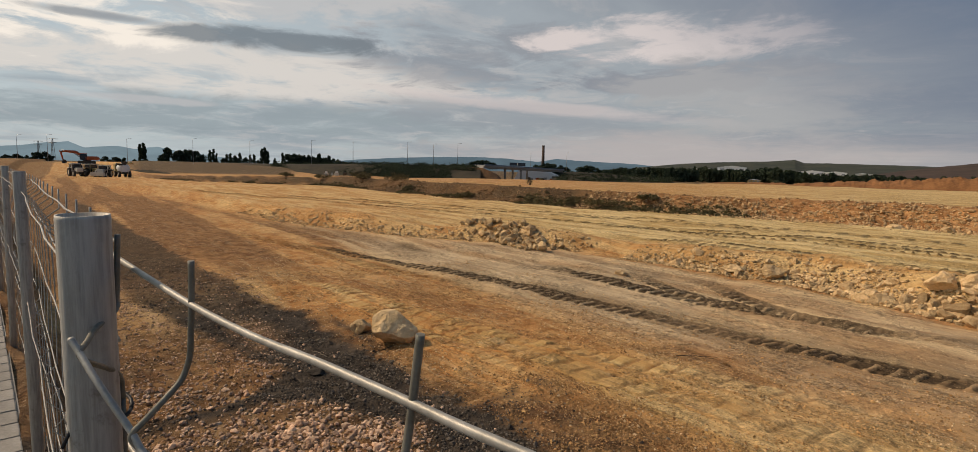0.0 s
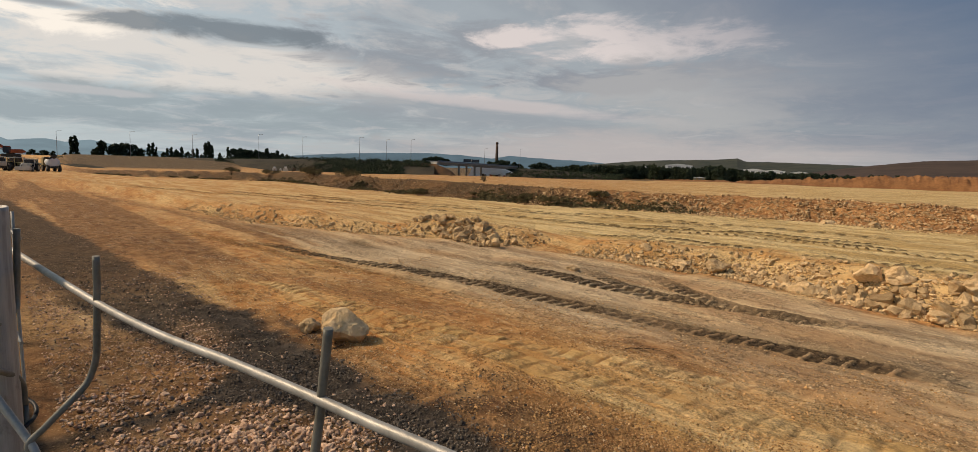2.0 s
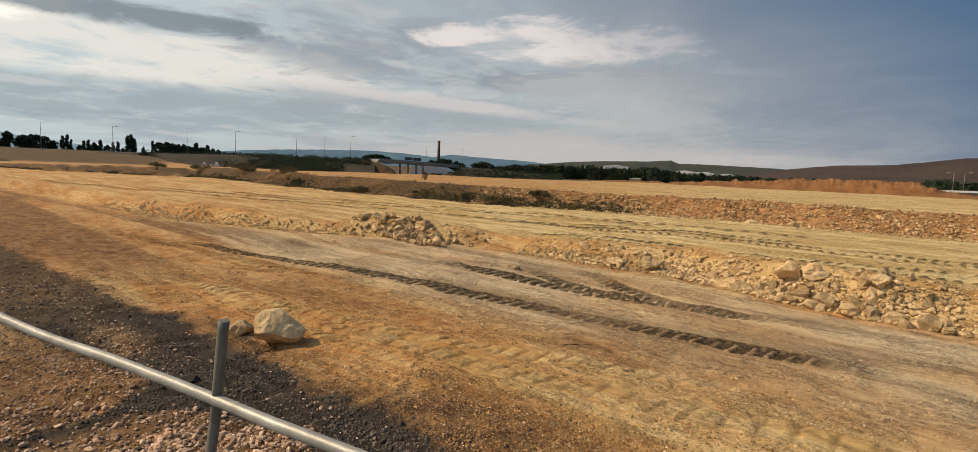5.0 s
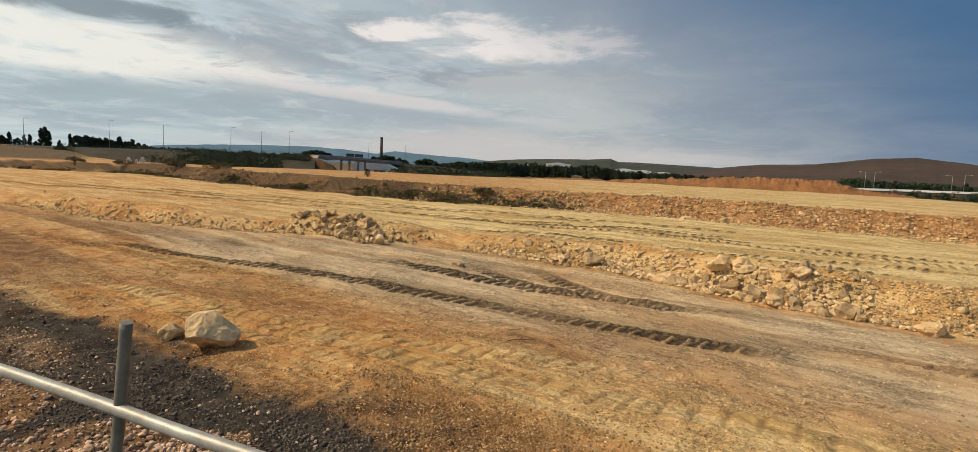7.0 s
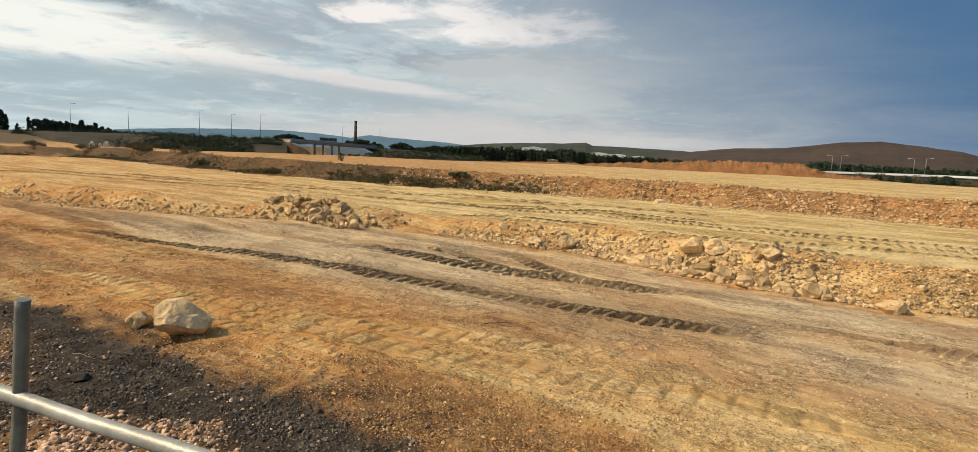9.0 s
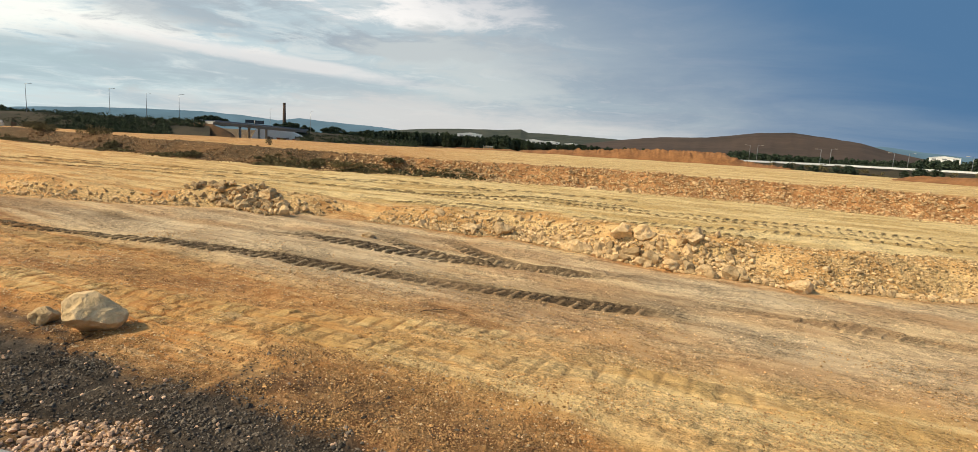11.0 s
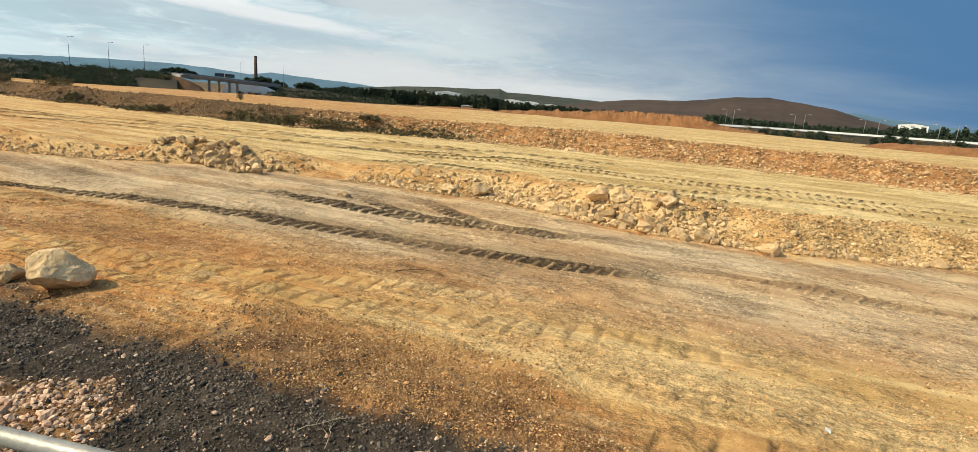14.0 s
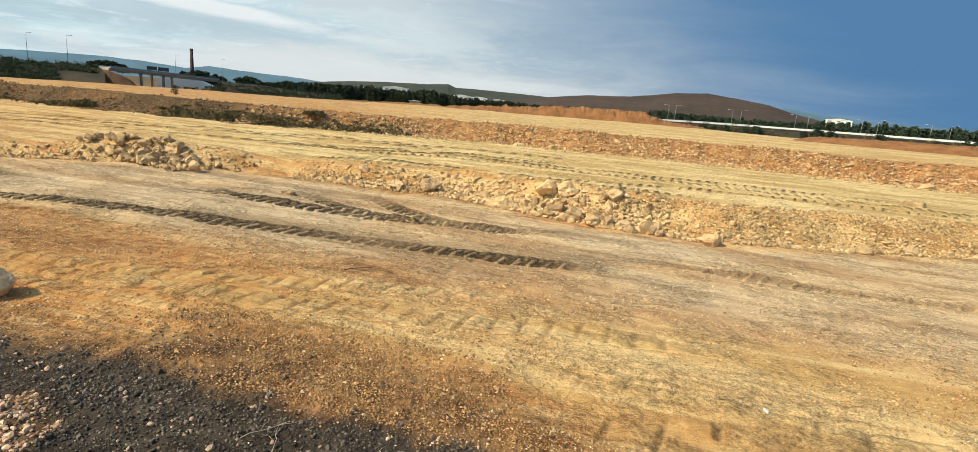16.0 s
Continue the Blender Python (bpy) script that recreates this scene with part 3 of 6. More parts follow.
    # shade on one side of the crease, put into the dark soil weight
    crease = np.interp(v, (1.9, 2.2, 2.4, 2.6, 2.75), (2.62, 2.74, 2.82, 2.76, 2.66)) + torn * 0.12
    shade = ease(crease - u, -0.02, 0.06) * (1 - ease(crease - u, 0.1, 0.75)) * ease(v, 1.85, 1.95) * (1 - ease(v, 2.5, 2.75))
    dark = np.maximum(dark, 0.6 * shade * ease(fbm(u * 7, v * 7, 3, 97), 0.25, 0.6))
    z = z + 0.030 * ease(crease - u, -0.10, 0.10) * ease(v, 1.7, 2.0) * (1 - ease(v, 2.5, 2.9)) * ease(u, 0.0, 2.0)
    # narrow dark streak along the front foot of the boulder and small rock
    dark = np.maximum(dark, 0.75 * np.exp(-((v - 2.02) / 0.05) ** 2) * ease(u, 3.9, 4.3) * (1 - ease(u, 4.9, 5.4)))
    brown = dark * ease(u, 5.5, 9.0)
    dark = dark * (1 - 0.75 * ease(u, 5.5, 9.0))
    grey = ease(v, 3.6, 4.6) * (1 - ease(s, -0.5, 0.1)) * (0.65 + 0.35 * ease(fbm(u * 0.4, v * 0.9, 3, 101), 0.35, 0.6)) * (1 - ease(u, 9, 22) * 0.6)
    grey = np.maximum(np.maximum(grey, pink * 0.8), 0.45 * warm * (v < 2) * (1 - ease(u, 6, 9)))
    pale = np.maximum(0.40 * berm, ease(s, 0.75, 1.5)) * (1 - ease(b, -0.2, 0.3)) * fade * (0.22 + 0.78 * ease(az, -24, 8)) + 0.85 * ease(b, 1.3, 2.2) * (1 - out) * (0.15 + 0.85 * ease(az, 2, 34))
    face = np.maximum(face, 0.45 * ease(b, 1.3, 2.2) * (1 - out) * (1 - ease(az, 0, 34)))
    pale = np.maximum(pale, 0.72 * ease(4.2 - u - 0.4 * (v - 3), 0.0, 2.0) * ease(v, 2.65 - 0.5 * ease(-u, -0.8, 0.2), 2.95 - 0.4 * ease(-u, -0.8, 0.2)) * (1 - ease(v, 3.9, 4.4)) * (0.5 + 0.5 * ease(fbm(u * 0.9, v * 2.2, 3, 103), 0.3, 0.6)))
    pale = np.maximum(pale, 0.45 * warm * (v < 2) * (1 - ease(u, 5.5, 8)))
    rut = np.zeros_like(z)
    for k, (lu, lv, wide, pitch, lean, u0, u1, darkness, bed, form) in enumerate(TREADS):
        inside, across = tread(u, v, lu, lv, wide, u0, u1, 110 + k)
        z = z - inside * 0.045
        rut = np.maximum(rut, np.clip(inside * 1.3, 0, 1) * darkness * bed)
    smear = np.exp(-((v - bend(u, TREADS[0][0], TREADS[0][1]) - 0.05) / 0.35) ** 2) * ease(u, -0.5, 1.0) * (1 - ease(u, 5, 8)) * 0.5
    rut = np.maximum(rut, smear * ease(fbm(u * 1.2, v * 2.5, 3, 131), 0.35, 0.6))
    # the bank's face takes the dark rut tone too, beyond u 9.5
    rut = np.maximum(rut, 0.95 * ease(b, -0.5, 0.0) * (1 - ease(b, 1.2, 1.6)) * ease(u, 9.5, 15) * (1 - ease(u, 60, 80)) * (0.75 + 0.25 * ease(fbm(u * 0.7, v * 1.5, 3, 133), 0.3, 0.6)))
    rut = np.maximum(rut, 0.55 * damp * (0.4 + 0.6 * ease(fbm(u * 5, v * 5, 3, 98), 0.3, 0.62)))
    rut = np.maximum(rut, patch * (0.12 + 0.42 * ease(fbm(u * 4, v * 4, 3, 96), 0.35, 0.62)))
    rut = np.maximum(rut, 0.9 * brown)
    lane = ease(fbm(u * 0.07 + 3, v * 1.25, 4, 141), 0.46, 0.60) * ease(u, 5.5, 10.0) * (1 - ease(s, -0.6, 0.0)) * (1 - ease(u, 45, 80))
    rut = np.maximum(rut, 0.38 * lane)
    stain = np.exp(-((u - 9.0) / 0.8) ** 2 - ((v - 5.1) / 0.16) ** 2) * 0.8
    rut = np.maximum(rut, stain)
    grass = np.maximum(left * ease(r, 84, 100), out * 0.9)
    grass = np.maximum(grass, ease(r, 160, 260))
    red = np.exp(-((v - np.interp(u, (-2, 1, 3.7, 5.2, 7.35, 11.4, 18), (3.9, 4.2, 3.8, 3.3, 2.62, 1.75, 1.1)) - torn) / 0.48) ** 2) * ease(u, -1, 2.5) * (1 - ease(u, 14, 24))
    face = np.maximum(np.maximum(np.maximum(face, berm * 0.08), patch * 0.9 + 0.55 * ease(u, 5.0, 11.0) * (1 - ease(v, 2.6, 5.0)) * (1 - ease(u, 40, 70)) + 0.75 * lane + 0.8 * damp + 0.2 * warm * (v < 2) + 0.8 * brown), red * 0.95 * (0.5 + 0.5 * ease(fbm(u * 1.2, v * 2, 3, 99), 0.35, 0.6)))
    return z, dark, grey, rut, np.clip(pale, 0, 1), np.clip(face, 0, 1), np.clip(grass, 0, 1)


def steps(spans, low, high, growth):
    """Grid lines: even spans (start, end, step) in the middle, growing ever wider to both ends."""
    mid = [x for a, b, d in spans for x in np.arange(a, b, d)]
    a, d = [mid[0]], spans[0][2]
    while a[-1] > low:
        d *= growth
        a.append(a[-1] - d)
    b, d = [mid[-1]], spans[-1][2]
    while b[-1] < high:
        d *= growth
        b.append(b[-1] + d)
    return np.array(a[:0:-1] + mid + b[1:])


def make_ground():
    us = steps(((-7, -1, 0.06), (-1, 7, 0.025), (7, 12, 0.05)), -2700, 2700, 1.06)
    vs = steps(((1.2, 7.2, 0.025), (7.2, 16, 0.05)), -2700, 2700, 1.06)
    U, V = np.meshgrid(us, vs, indexing="ij")
    z, dark, grey, rut, pale, face, grass = ground_height(U.ravel(), V.ravel())
    u, v = U.ravel(), V.ravel()
    co = np.stack([SITE * (-u * math.sin(LINE) + v * math.cos(LINE)), SITE * (u * math.cos(LINE) + v * math.sin(LINE)), EYE + (z - EYE) * SITE], 1)
    nu, nv = len(us), len(vs)
    i = np.arange(nu * nv).reshape(nu, nv)
    quads = np.stack([i[:-1, :-1], i[1:, :-1], i[1:, 1:], i[:-1, 1:]], -1).reshape(-1, 4)[:, ::-1]
    me = bpy.data.meshes.new("ground")
    me.vertices.add(len(co))
    me.vertices.foreach_set("co", co.ravel().astype(np.float32))
    me.loops.add(quads.size)
    me.loops.foreach_set("vertex_index", quads.ravel().astype(np.int32))
    me.polygons.add(len(quads))
    me.polygons.foreach_set("loop_start", np.arange(0, quads.size, 4, dtype=np.int32))
    me.update(calc_edges=True)
    one = np.ones_like(z)
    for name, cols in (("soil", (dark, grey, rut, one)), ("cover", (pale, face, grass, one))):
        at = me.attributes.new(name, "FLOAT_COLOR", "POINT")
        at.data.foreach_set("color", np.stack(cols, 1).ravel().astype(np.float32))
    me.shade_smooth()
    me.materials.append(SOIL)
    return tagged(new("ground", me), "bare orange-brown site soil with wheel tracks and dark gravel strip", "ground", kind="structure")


make_ground()


def wheel_track(k):
    """The printed bed of one wheel: a fine strip pressed into the sheet, its rims under the soil."""
    lu, lv, wide, pitch, lean, u0, u1, darkness, bed, form = TREADS[k]
    us = np.arange(u0, u1, 0.020 if form == "clods" else 0.011)
    ac = np.linspace(-1.2, 1.2, 23)
    U, A = np.meshgrid(us, ac, indexing="ij")
    u, a = U.ravel(), A.ravel()
    u = u + (fbm(u * 5, a * 2, 2, 300 + k) - 0.5) * 0.012
    v = bend(u, lu, lv) + a * wide / 2
    z, dark, grey, rut, pale, face, grass = ground_height(u, v)
    inside = tread(u, v, lu, lv, wide, u0, u1, 110 + k)[0]
    relief, dim, dust = lugs(u, a, wide, pitch, lean, form, 110 + k)
    full = np.clip(inside * 1.3, 0, 1)
    rim = ease(np.abs(a), 0.85 + 0.2 * vnoise(u * 3, a * 0 + 2, 320 + k), 1.15)
    lift = 0.0 if form in ("clods", "groove") else 0.010 * np.exp(-((np.abs(a) - 0.92) / 0.1) ** 2)
    z = z + relief * full + (fbm(u * 20, v * 20, 2, 330 + k) - 0.5) * 0.008 + lift + 0.045 * inside - 0.006 * (1 - rim) - 0.05 * rim - 0.05 * (1 - ease(full, 0.0, 0.25))
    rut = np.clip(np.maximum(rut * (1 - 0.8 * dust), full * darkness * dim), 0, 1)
    if form == "pillow":
        pale = np.maximum(pale, 0.8 * dust * full)
        face = face * (1 - dust * full)
    co = np.stack([SITE * (-u * math.sin(LINE) + v * math.cos(LINE)), SITE * (u * math.cos(LINE) + v * math.sin(LINE)), EYE + (z - EYE) * SITE], 1)
    i = np.arange(len(u)).reshape(U.shape)
    quads = np.stack([i[:-1, :-1], i[1:, :-1], i[1:, 1:], i[:-1, 1:]], -1).reshape(-1, 4)[:, ::-1]
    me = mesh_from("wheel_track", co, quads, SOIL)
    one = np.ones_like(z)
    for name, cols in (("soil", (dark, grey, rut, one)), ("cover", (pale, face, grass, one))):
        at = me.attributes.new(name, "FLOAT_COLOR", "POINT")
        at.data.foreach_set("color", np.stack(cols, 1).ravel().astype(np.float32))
    me.shade_smooth()
    word = {"ridge": "dark damp print of a lugged tyre in grey soil", "pillow": "dusty print of a lugged tyre in orange soil", "groove": "row of narrow lug cuts in crumbly orange soil", "clods": "dashed row of dark clods left by machine tracks"}[form]
    return tagged(new("wheel_track", me), word, "wheel track", kind="structure")


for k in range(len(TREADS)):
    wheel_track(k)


def level(u, v):
    return site_z(float(ground_height(np.array([float(u)]), np.array([float(v)]))[0][0]))


def ridge(name, D, outline, mat, depth, base_el, label, seed, rough=0.0, lumps=0.12, kind="structure"):
    """A hill or range along a skyline: a crest at a distance D, a rumpled slope down towards the site."""
    azs, els = [p[0] for p in outline], [p[1] for p in outline]
    n, rows = 260, 9
    A = np.linspace(azs[0], azs[-1], n)
    E = np.interp(A, azs, els)
    E = E + (fbm(A * 1.5, A * 0 + seed, 4, seed) - 0.5) * rough
    bm = bmesh.new()
    grid = []
    for j in range(rows):
        k = j / (rows - 1)
        line = []
        for i in range(n):
            d = D - depth * k
            top = 1.48 + D * math.tan(radians(E[i]))
            foot = 1.48 + (D - depth) * math.tan(radians(base_el))
            h = foot + (top - foot) * (1 - k) ** 1.25
            h += (float(fbm(np.array([A[i] * 0.9]), np.array([k * 3.0]), 4, seed + 3)[0]) - 0.5) * (top - foot) * lumps * 4 * k * (1 - k)
            line.append(bm.verts.new(bearing(A[i], d, h)))
        grid.append(line)
    back = [bm.verts.new(bearing(A[i], D + depth * 0.6, -20.0)) for i in range(n)]
    grid.insert(0, back)
    for a, b in zip(grid, grid[1:]):
        for i in range(n - 1):
            bm.faces.new((a[i], a[i + 1], b[i + 1], b[i]))
    ob = part(name, bm, mat, smooth=True)
    bpy.context.view_layer.update()
    return tagged(ob, label, "hill", kind=kind)


# blue haze of the far air, given as glowing colour
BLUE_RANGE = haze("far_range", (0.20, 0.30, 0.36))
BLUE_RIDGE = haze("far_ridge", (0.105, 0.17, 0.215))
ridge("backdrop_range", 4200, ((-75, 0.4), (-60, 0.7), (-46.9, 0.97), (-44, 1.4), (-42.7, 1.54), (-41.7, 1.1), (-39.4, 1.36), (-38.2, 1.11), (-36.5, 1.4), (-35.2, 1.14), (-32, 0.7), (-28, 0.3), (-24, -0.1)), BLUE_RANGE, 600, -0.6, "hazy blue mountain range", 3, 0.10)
ridge("backdrop_ridge", 3800, ((-23, 0.2), (-19.9, 0.68), (-16, 1.0), (-12.2, 1.21), (-6.9, 1.35), (-3.7, 1.26), (-0.5, 0.98), (1.4, 1.32), (4.8, 1.14), (8.1, 1.04), (10.8, 0.84), (14, 0.5), (18, 0.1)), BLUE_RIDGE, 600, -0.6, "hazy blue-grey wooded ridge", 7, 0.08)
ridge("backdrop_far_hills", 3900, ((50, 0.8), (54, 1.5), (55.4, 1.71), (56.5, 1.6), (57.9, 1.42), (61.2, 1.1), (63.6, 0.98), (68.8, 1.0), (80, 0.9), (100, 0.6)), BLUE_RIDGE, 600, -0.6, "far hazy blue hills", 13, 0.08)
ridge("wooded_hill", 2200, ((9, 0.6), (13.7, 1.10), (17.1, 1.32), (21, 1.42), (23.4, 1.63), (24.1, 1.32), (26.4, 1.33), (30.3, 1.24), (33.2, 1.16), (37, 0.9), (42, 0.5)), WOOD_HILL, 700, -0.3, "dark green wooded hill", 17, 0.05)
ridge("heath_hill", 1500, ((28, 0.2), (31.3, 0.78), (34.4, 1.25), (37.4, 1.62), (41.6, 1.79), (45.8, 2.42), (48.7, 2.57), (51.2, 2.28), (54.1, 1.87), (56.0, 1.31), (59, 0.7), (63, 0.2)), HEATH, 600, -0.2, "brown heath-covered hill", 19, 0.05)


# ---- fence along the street ----
def fence_line(u):
    """The fence's own line, in metres along and off the site's axis."""
    return float(np.interp(u, (-3, 0.72, 3.3, 5.74, 8.2, 30), (0.09, 0.015, -0.16, -0.39, -0.63, -2.7)))


def metric(u, v, z):
    return Vector((-u * math.sin(LINE) + v * math.cos(LINE), u * math.cos(LINE) + v * math.sin(LINE), z))


def post_mesh(height):
    """A rolled-steel post: a rounded section with a fold line on its face, hollow at the top."""
    bm = bmesh.new()
    n, rings = 28, []
    for z, r in ((-0.3, 1.0), (height - 0.004, 1.0), (height, 0.985), (height, 0.90), (height - 0.10, 0.90)):
        ring = []
        for k in range(n):
            a = k * math.tau / n
            q = (abs(math.cos(a)) ** 4 + abs(math.sin(a)) ** 4) ** -0.25
            flute = 1 - 0.05 * math.exp(-((((a - 0.9) + math.pi) % math.tau - math.pi) / 0.14) ** 2) - 0.05 * math.exp(-((((a - 2.4) + math.pi) % math.tau - math.pi) / 0.14) ** 2)
            ring.append(bm.verts.new((0.0240 * r * q ** 0.55 * flute * math.cos(a), 0.0240 * r * q ** 0.55 * flute * math.sin(a), z)))
        rings.append(ring)
    for a, b in zip(rings, rings[1:]):
        for k in range(n):
            bm.faces.new((a[k], a[(k + 1) % n], b[(k + 1) % n], b[k])).smooth = True
    bm.faces.new(rings[0][::-1])
    bm.faces.new(rings[-1])
    return bm


def make_fence():
    fence = empty("wire_fence", Matrix.Identity(4), "galvanised steel post and welded wire mesh fence along the pavement", "fence")
    rnd = random.Random(4)
    posts = (0.72, 3.3, 5.74, 8.2, 10.7, 13.2, 15.7)
    mesh = None
    for k, u in enumerate(posts):
        lean = (0.8 if k == 0 else rnd.uniform(-0.5, 0.5))
        m = Matrix.Translation(metric(u, fence_line(u) + (0.006 if k == 0 else 0.0), 0)) @ pose(0, 0, 0, lean, rnd.uniform(-0.6, 0.6), 43 + rnd.uniform(-3, 3))
        if mesh is None:
            ob = part("post", post_mesh(1.425), POST_ZINC, fence, "dull galvanised post with a black cable tie")
            mesh = ob.data
        else:
            ob = new("post", mesh)
            ob.parent = fence
        ob.matrix_basis = m
    # cable tie round the first post, with its tail
    bm = bmesh.new()
    c = metric(0.725, 0.019, 1.205)
    ring = [c + Vector((0.030 * math.cos(a), 0.030 * math.sin(a), 0.010 * math.sin(a - 0.6))) for a in np.linspace(0.4, 0.4 + math.tau, 26)]
    tube(bm, ring, 0.0022, 6)
    tail = c + metric(-0.028, -0.022, -0.002)
    tube(bm, [tail + metric(0.006, 0.004, 0.004), tail + metric(-0.004, -0.004, -0.001), tail + metric(-0.012, -0.012, -0.016)], 0.0019, 6)
    box(bm, -0.004, -0.003, -0.003, 0.004, 0.003, 0.003, 0.0008, Matrix.Translation(tail))
    part("cable_tie", bm, TIE, fence)
    # panels beyond the first post
    for a, b in zip(posts, posts[1:]):
        for row, (z, off) in enumerate(((1.385, 0.030), (1.335, -0.005), (1.275, 0.030), (1.08, 0.030), (0.88, 0.030), (0.82, -0.005), (0.76, 0.030), (0.56, 0.030), (0.36, 0.030), (0.16, 0.030))):
            sag = rnd.uniform(0, 0.012)
            pts = []
            for j in range(9):
                k = j / 8
                u = a + 0.03 + (b - a - 0.05) * k
                pts.append(metric(u, fence_line(u) + off + rnd.uniform(-0.005, 0.005), z - sag * 4 * k * (1 - k) + rnd.uniform(-0.004, 0.004)))
            part("line_wire", tube(bmesh.new(), pts, 0.0020, 6), RUSTY, fence)
        for j in range(12):
            u = a + 0.10 + j * (b - a - 0.15) / 11.5
            base = fence_line(u) + 0.033
            bow = rnd.uniform(-0.006, 0.006)
            pts = [metric(u + bow * s, base + off, z) for z, off, s in ((1.41, 0, 1.5), (1.385, 0, 1), (1.365, 0, 0), (1.335, -0.036, 0), (1.30, 0, 0), (1.08, 0.004, 1), (0.86, 0, 0), (0.82, -0.036, 0), (0.78, 0, 0), (0.4, 0.003, 1), (0.04, 0, 0))]
            part("stay_wire", tube(bmesh.new(), pts, 0.0017, 6), RUSTY, fence)
    # the bent panel from the first post past the camera
    top = [Vector(p) for p in ((-0.53, 0.612, 1.374), (-0.51, 0.599, 1.3725), (-0.479, 0.578, 1.369), (-0.395, 0.521, 1.3585), (-0.321, 0.471, 1.350), (-0.265, 0.433, 1.346), (-0.213, 0.3985, 1.344), (-0.156, 0.360, 1.345), (-0.110, 0.329, 1.3445), (-0.075, 0.305, 1.344), (-0.039, 0.281, 1.3425), (0.0, 0.255, 1.342), (0.2, 0.12, 1.34), (0.9, -0.36, 1.34))]
    part("line_wire", tube(bmesh.new(), smooth_line(top, 4), 0.0031, 12), RUSTY, fence, "bright bent galvanised wire")
    low = [Vector(p) for p in ((-0.440, 0.467, 1.312), (-0.4275, 0.463, 1.300), (-0.397, 0.450, 1.275), (-0.361, 0.4415, 1.238), (-0.344, 0.436, 1.219), (-0.28, 0.405, 1.19), (0.0, 0.22, 1.18), (0.9, -0.40, 1.18))]
    part("line_wire", tube(bmesh.new(), smooth_line(low, 4), 0.0031, 12), RUSTY, fence, "bright bent galvanised wire")
    low2 = [Vector(p) for p in ((-0.50, 0.59, 1.16), (-0.40, 0.525, 1.13), (-0.30, 0.46, 1.10), (0.0, 0.255, 1.08), (0.9, -0.36, 1.08))]
    part("line_wire", tube(bmesh.new(), smooth_line(low2, 4), 0.0031, 12), RUSTY, fence)
    for pts in (
        ((-0.4536, 0.547, 1.402), (-0.455, 0.546, 1.36), (-0.456, 0.545, 1.332), (-0.4515, 0.537, 1.321), (-0.4475, 0.513, 1.3135), (-0.4454, 0.5006, 1.3093), (-0.435, 0.48, 1.3045), (-0.4275, 0.4629, 1.3003), (-0.43, 0.472, 1.289), (-0.445, 0.52, 1.262), (-0.452, 0.54, 1.245), (-0.455, 0.546, 1.22), (-0.456, 0.547, 1.1), (-0.456, 0.547, 0.1)),
        ((-0.3175, 0.469, 1.391), (-0.319, 0.4705, 1.36), (-0.322, 0.472, 1.32), (-0.325, 0.474, 1.30), (-0.330, 0.474, 1.284), (-0.333, 0.468, 1.274), (-0.340, 0.456, 1.262), (-0.352, 0.446, 1.246), (-0.360, 0.4405, 1.236), (-0.358, 0.442, 1.226), (-0.345, 0.455, 1.20), (-0.335, 0.470, 1.17), (-0.333, 0.475, 1.1), (-0.333, 0.475, 0.1)),
        ((-0.0658, 0.2992, 1.3865), (-0.069, 0.3015, 1.36), (-0.0745, 0.305, 1.318), (-0.085, 0.30, 1.25), (-0.10, 0.28, 1.18), (-0.085, 0.30, 1.1), (-0.085, 0.31, 0.1)),
    ):
        r = 0.0027 if pts[0][0] > -0.1 else 0.0029
        part("stay_wire", tube(bmesh.new(), smooth_line([Vector(p) for p in pts], 4), r, 12), STAY, fence)
    return fence


def smooth_line(pts, k):
    """Catmull-Rom through the points, k steps to a span."""
    out = []
    for i in range(len(pts) - 1):
        a, b, c, d = pts[max(i - 1, 0)], pts[i], pts[i + 1], pts[min(i + 2, len(pts) - 1)]
        for j in range(k):
            t = j / k
            out.append(0.5 * ((2 * b) + (c - a) * t + (2 * a - 5 * b + 4 * c - d) * t * t + (3 * b - a - 3 * c + d) * t ** 3))
    return out + [pts[-1]]


make_fence()


def make_pavement():
    bm = bmesh.new()
    cols = []
    for u in (-6, 0, 0.72, 3.3, 5.74, 8.2, 30, 70):
        e = fence_line(u) - 0.035 if u <= 30 else -6.6
        cols.append([bm.verts.new(metric(u, v, z)) for v, z in ((e, -0.35), (e, -0.012), (e - 2.4, -0.012), (e - 2.4, -0.35))])
    for a, b in zip(cols, cols[1:]):
        for i in range(3):
            bm.faces.new((a[i], b[i], b[i + 1], a[i + 1]))
    pavement = tagged(part("pavement", bm, PAVER), "grey paved footway beside the fence", "pavement", kind="structure")
    tile = None
    rnd = random.Random(8)
    for i in range(34):
        for j in range(9):
            u = 1.8 + i * 0.205
            v = fence_line(u) - 0.045 - (j + 0.5) * 0.105 - 0.0
            m = Matrix.Translation(metric(u + (0.1 if j % 2 else 0), v, -0.012 + rnd.uniform(0, 0.002))) @ pose(0, 0, 0, 0, 0, 43 + 90 + 5)
            if tile is None:
                ob = part("paver", box(bmesh.new(), -0.0985, -0.0485, 0, 0.0985, 0.0485, 0.014, 0.004), PAVER, pavement)
                tile = ob.data
            else:
                ob = new("paver", tile)
                ob.parent = pavement
            ob.matrix_basis = m


make_pavement()


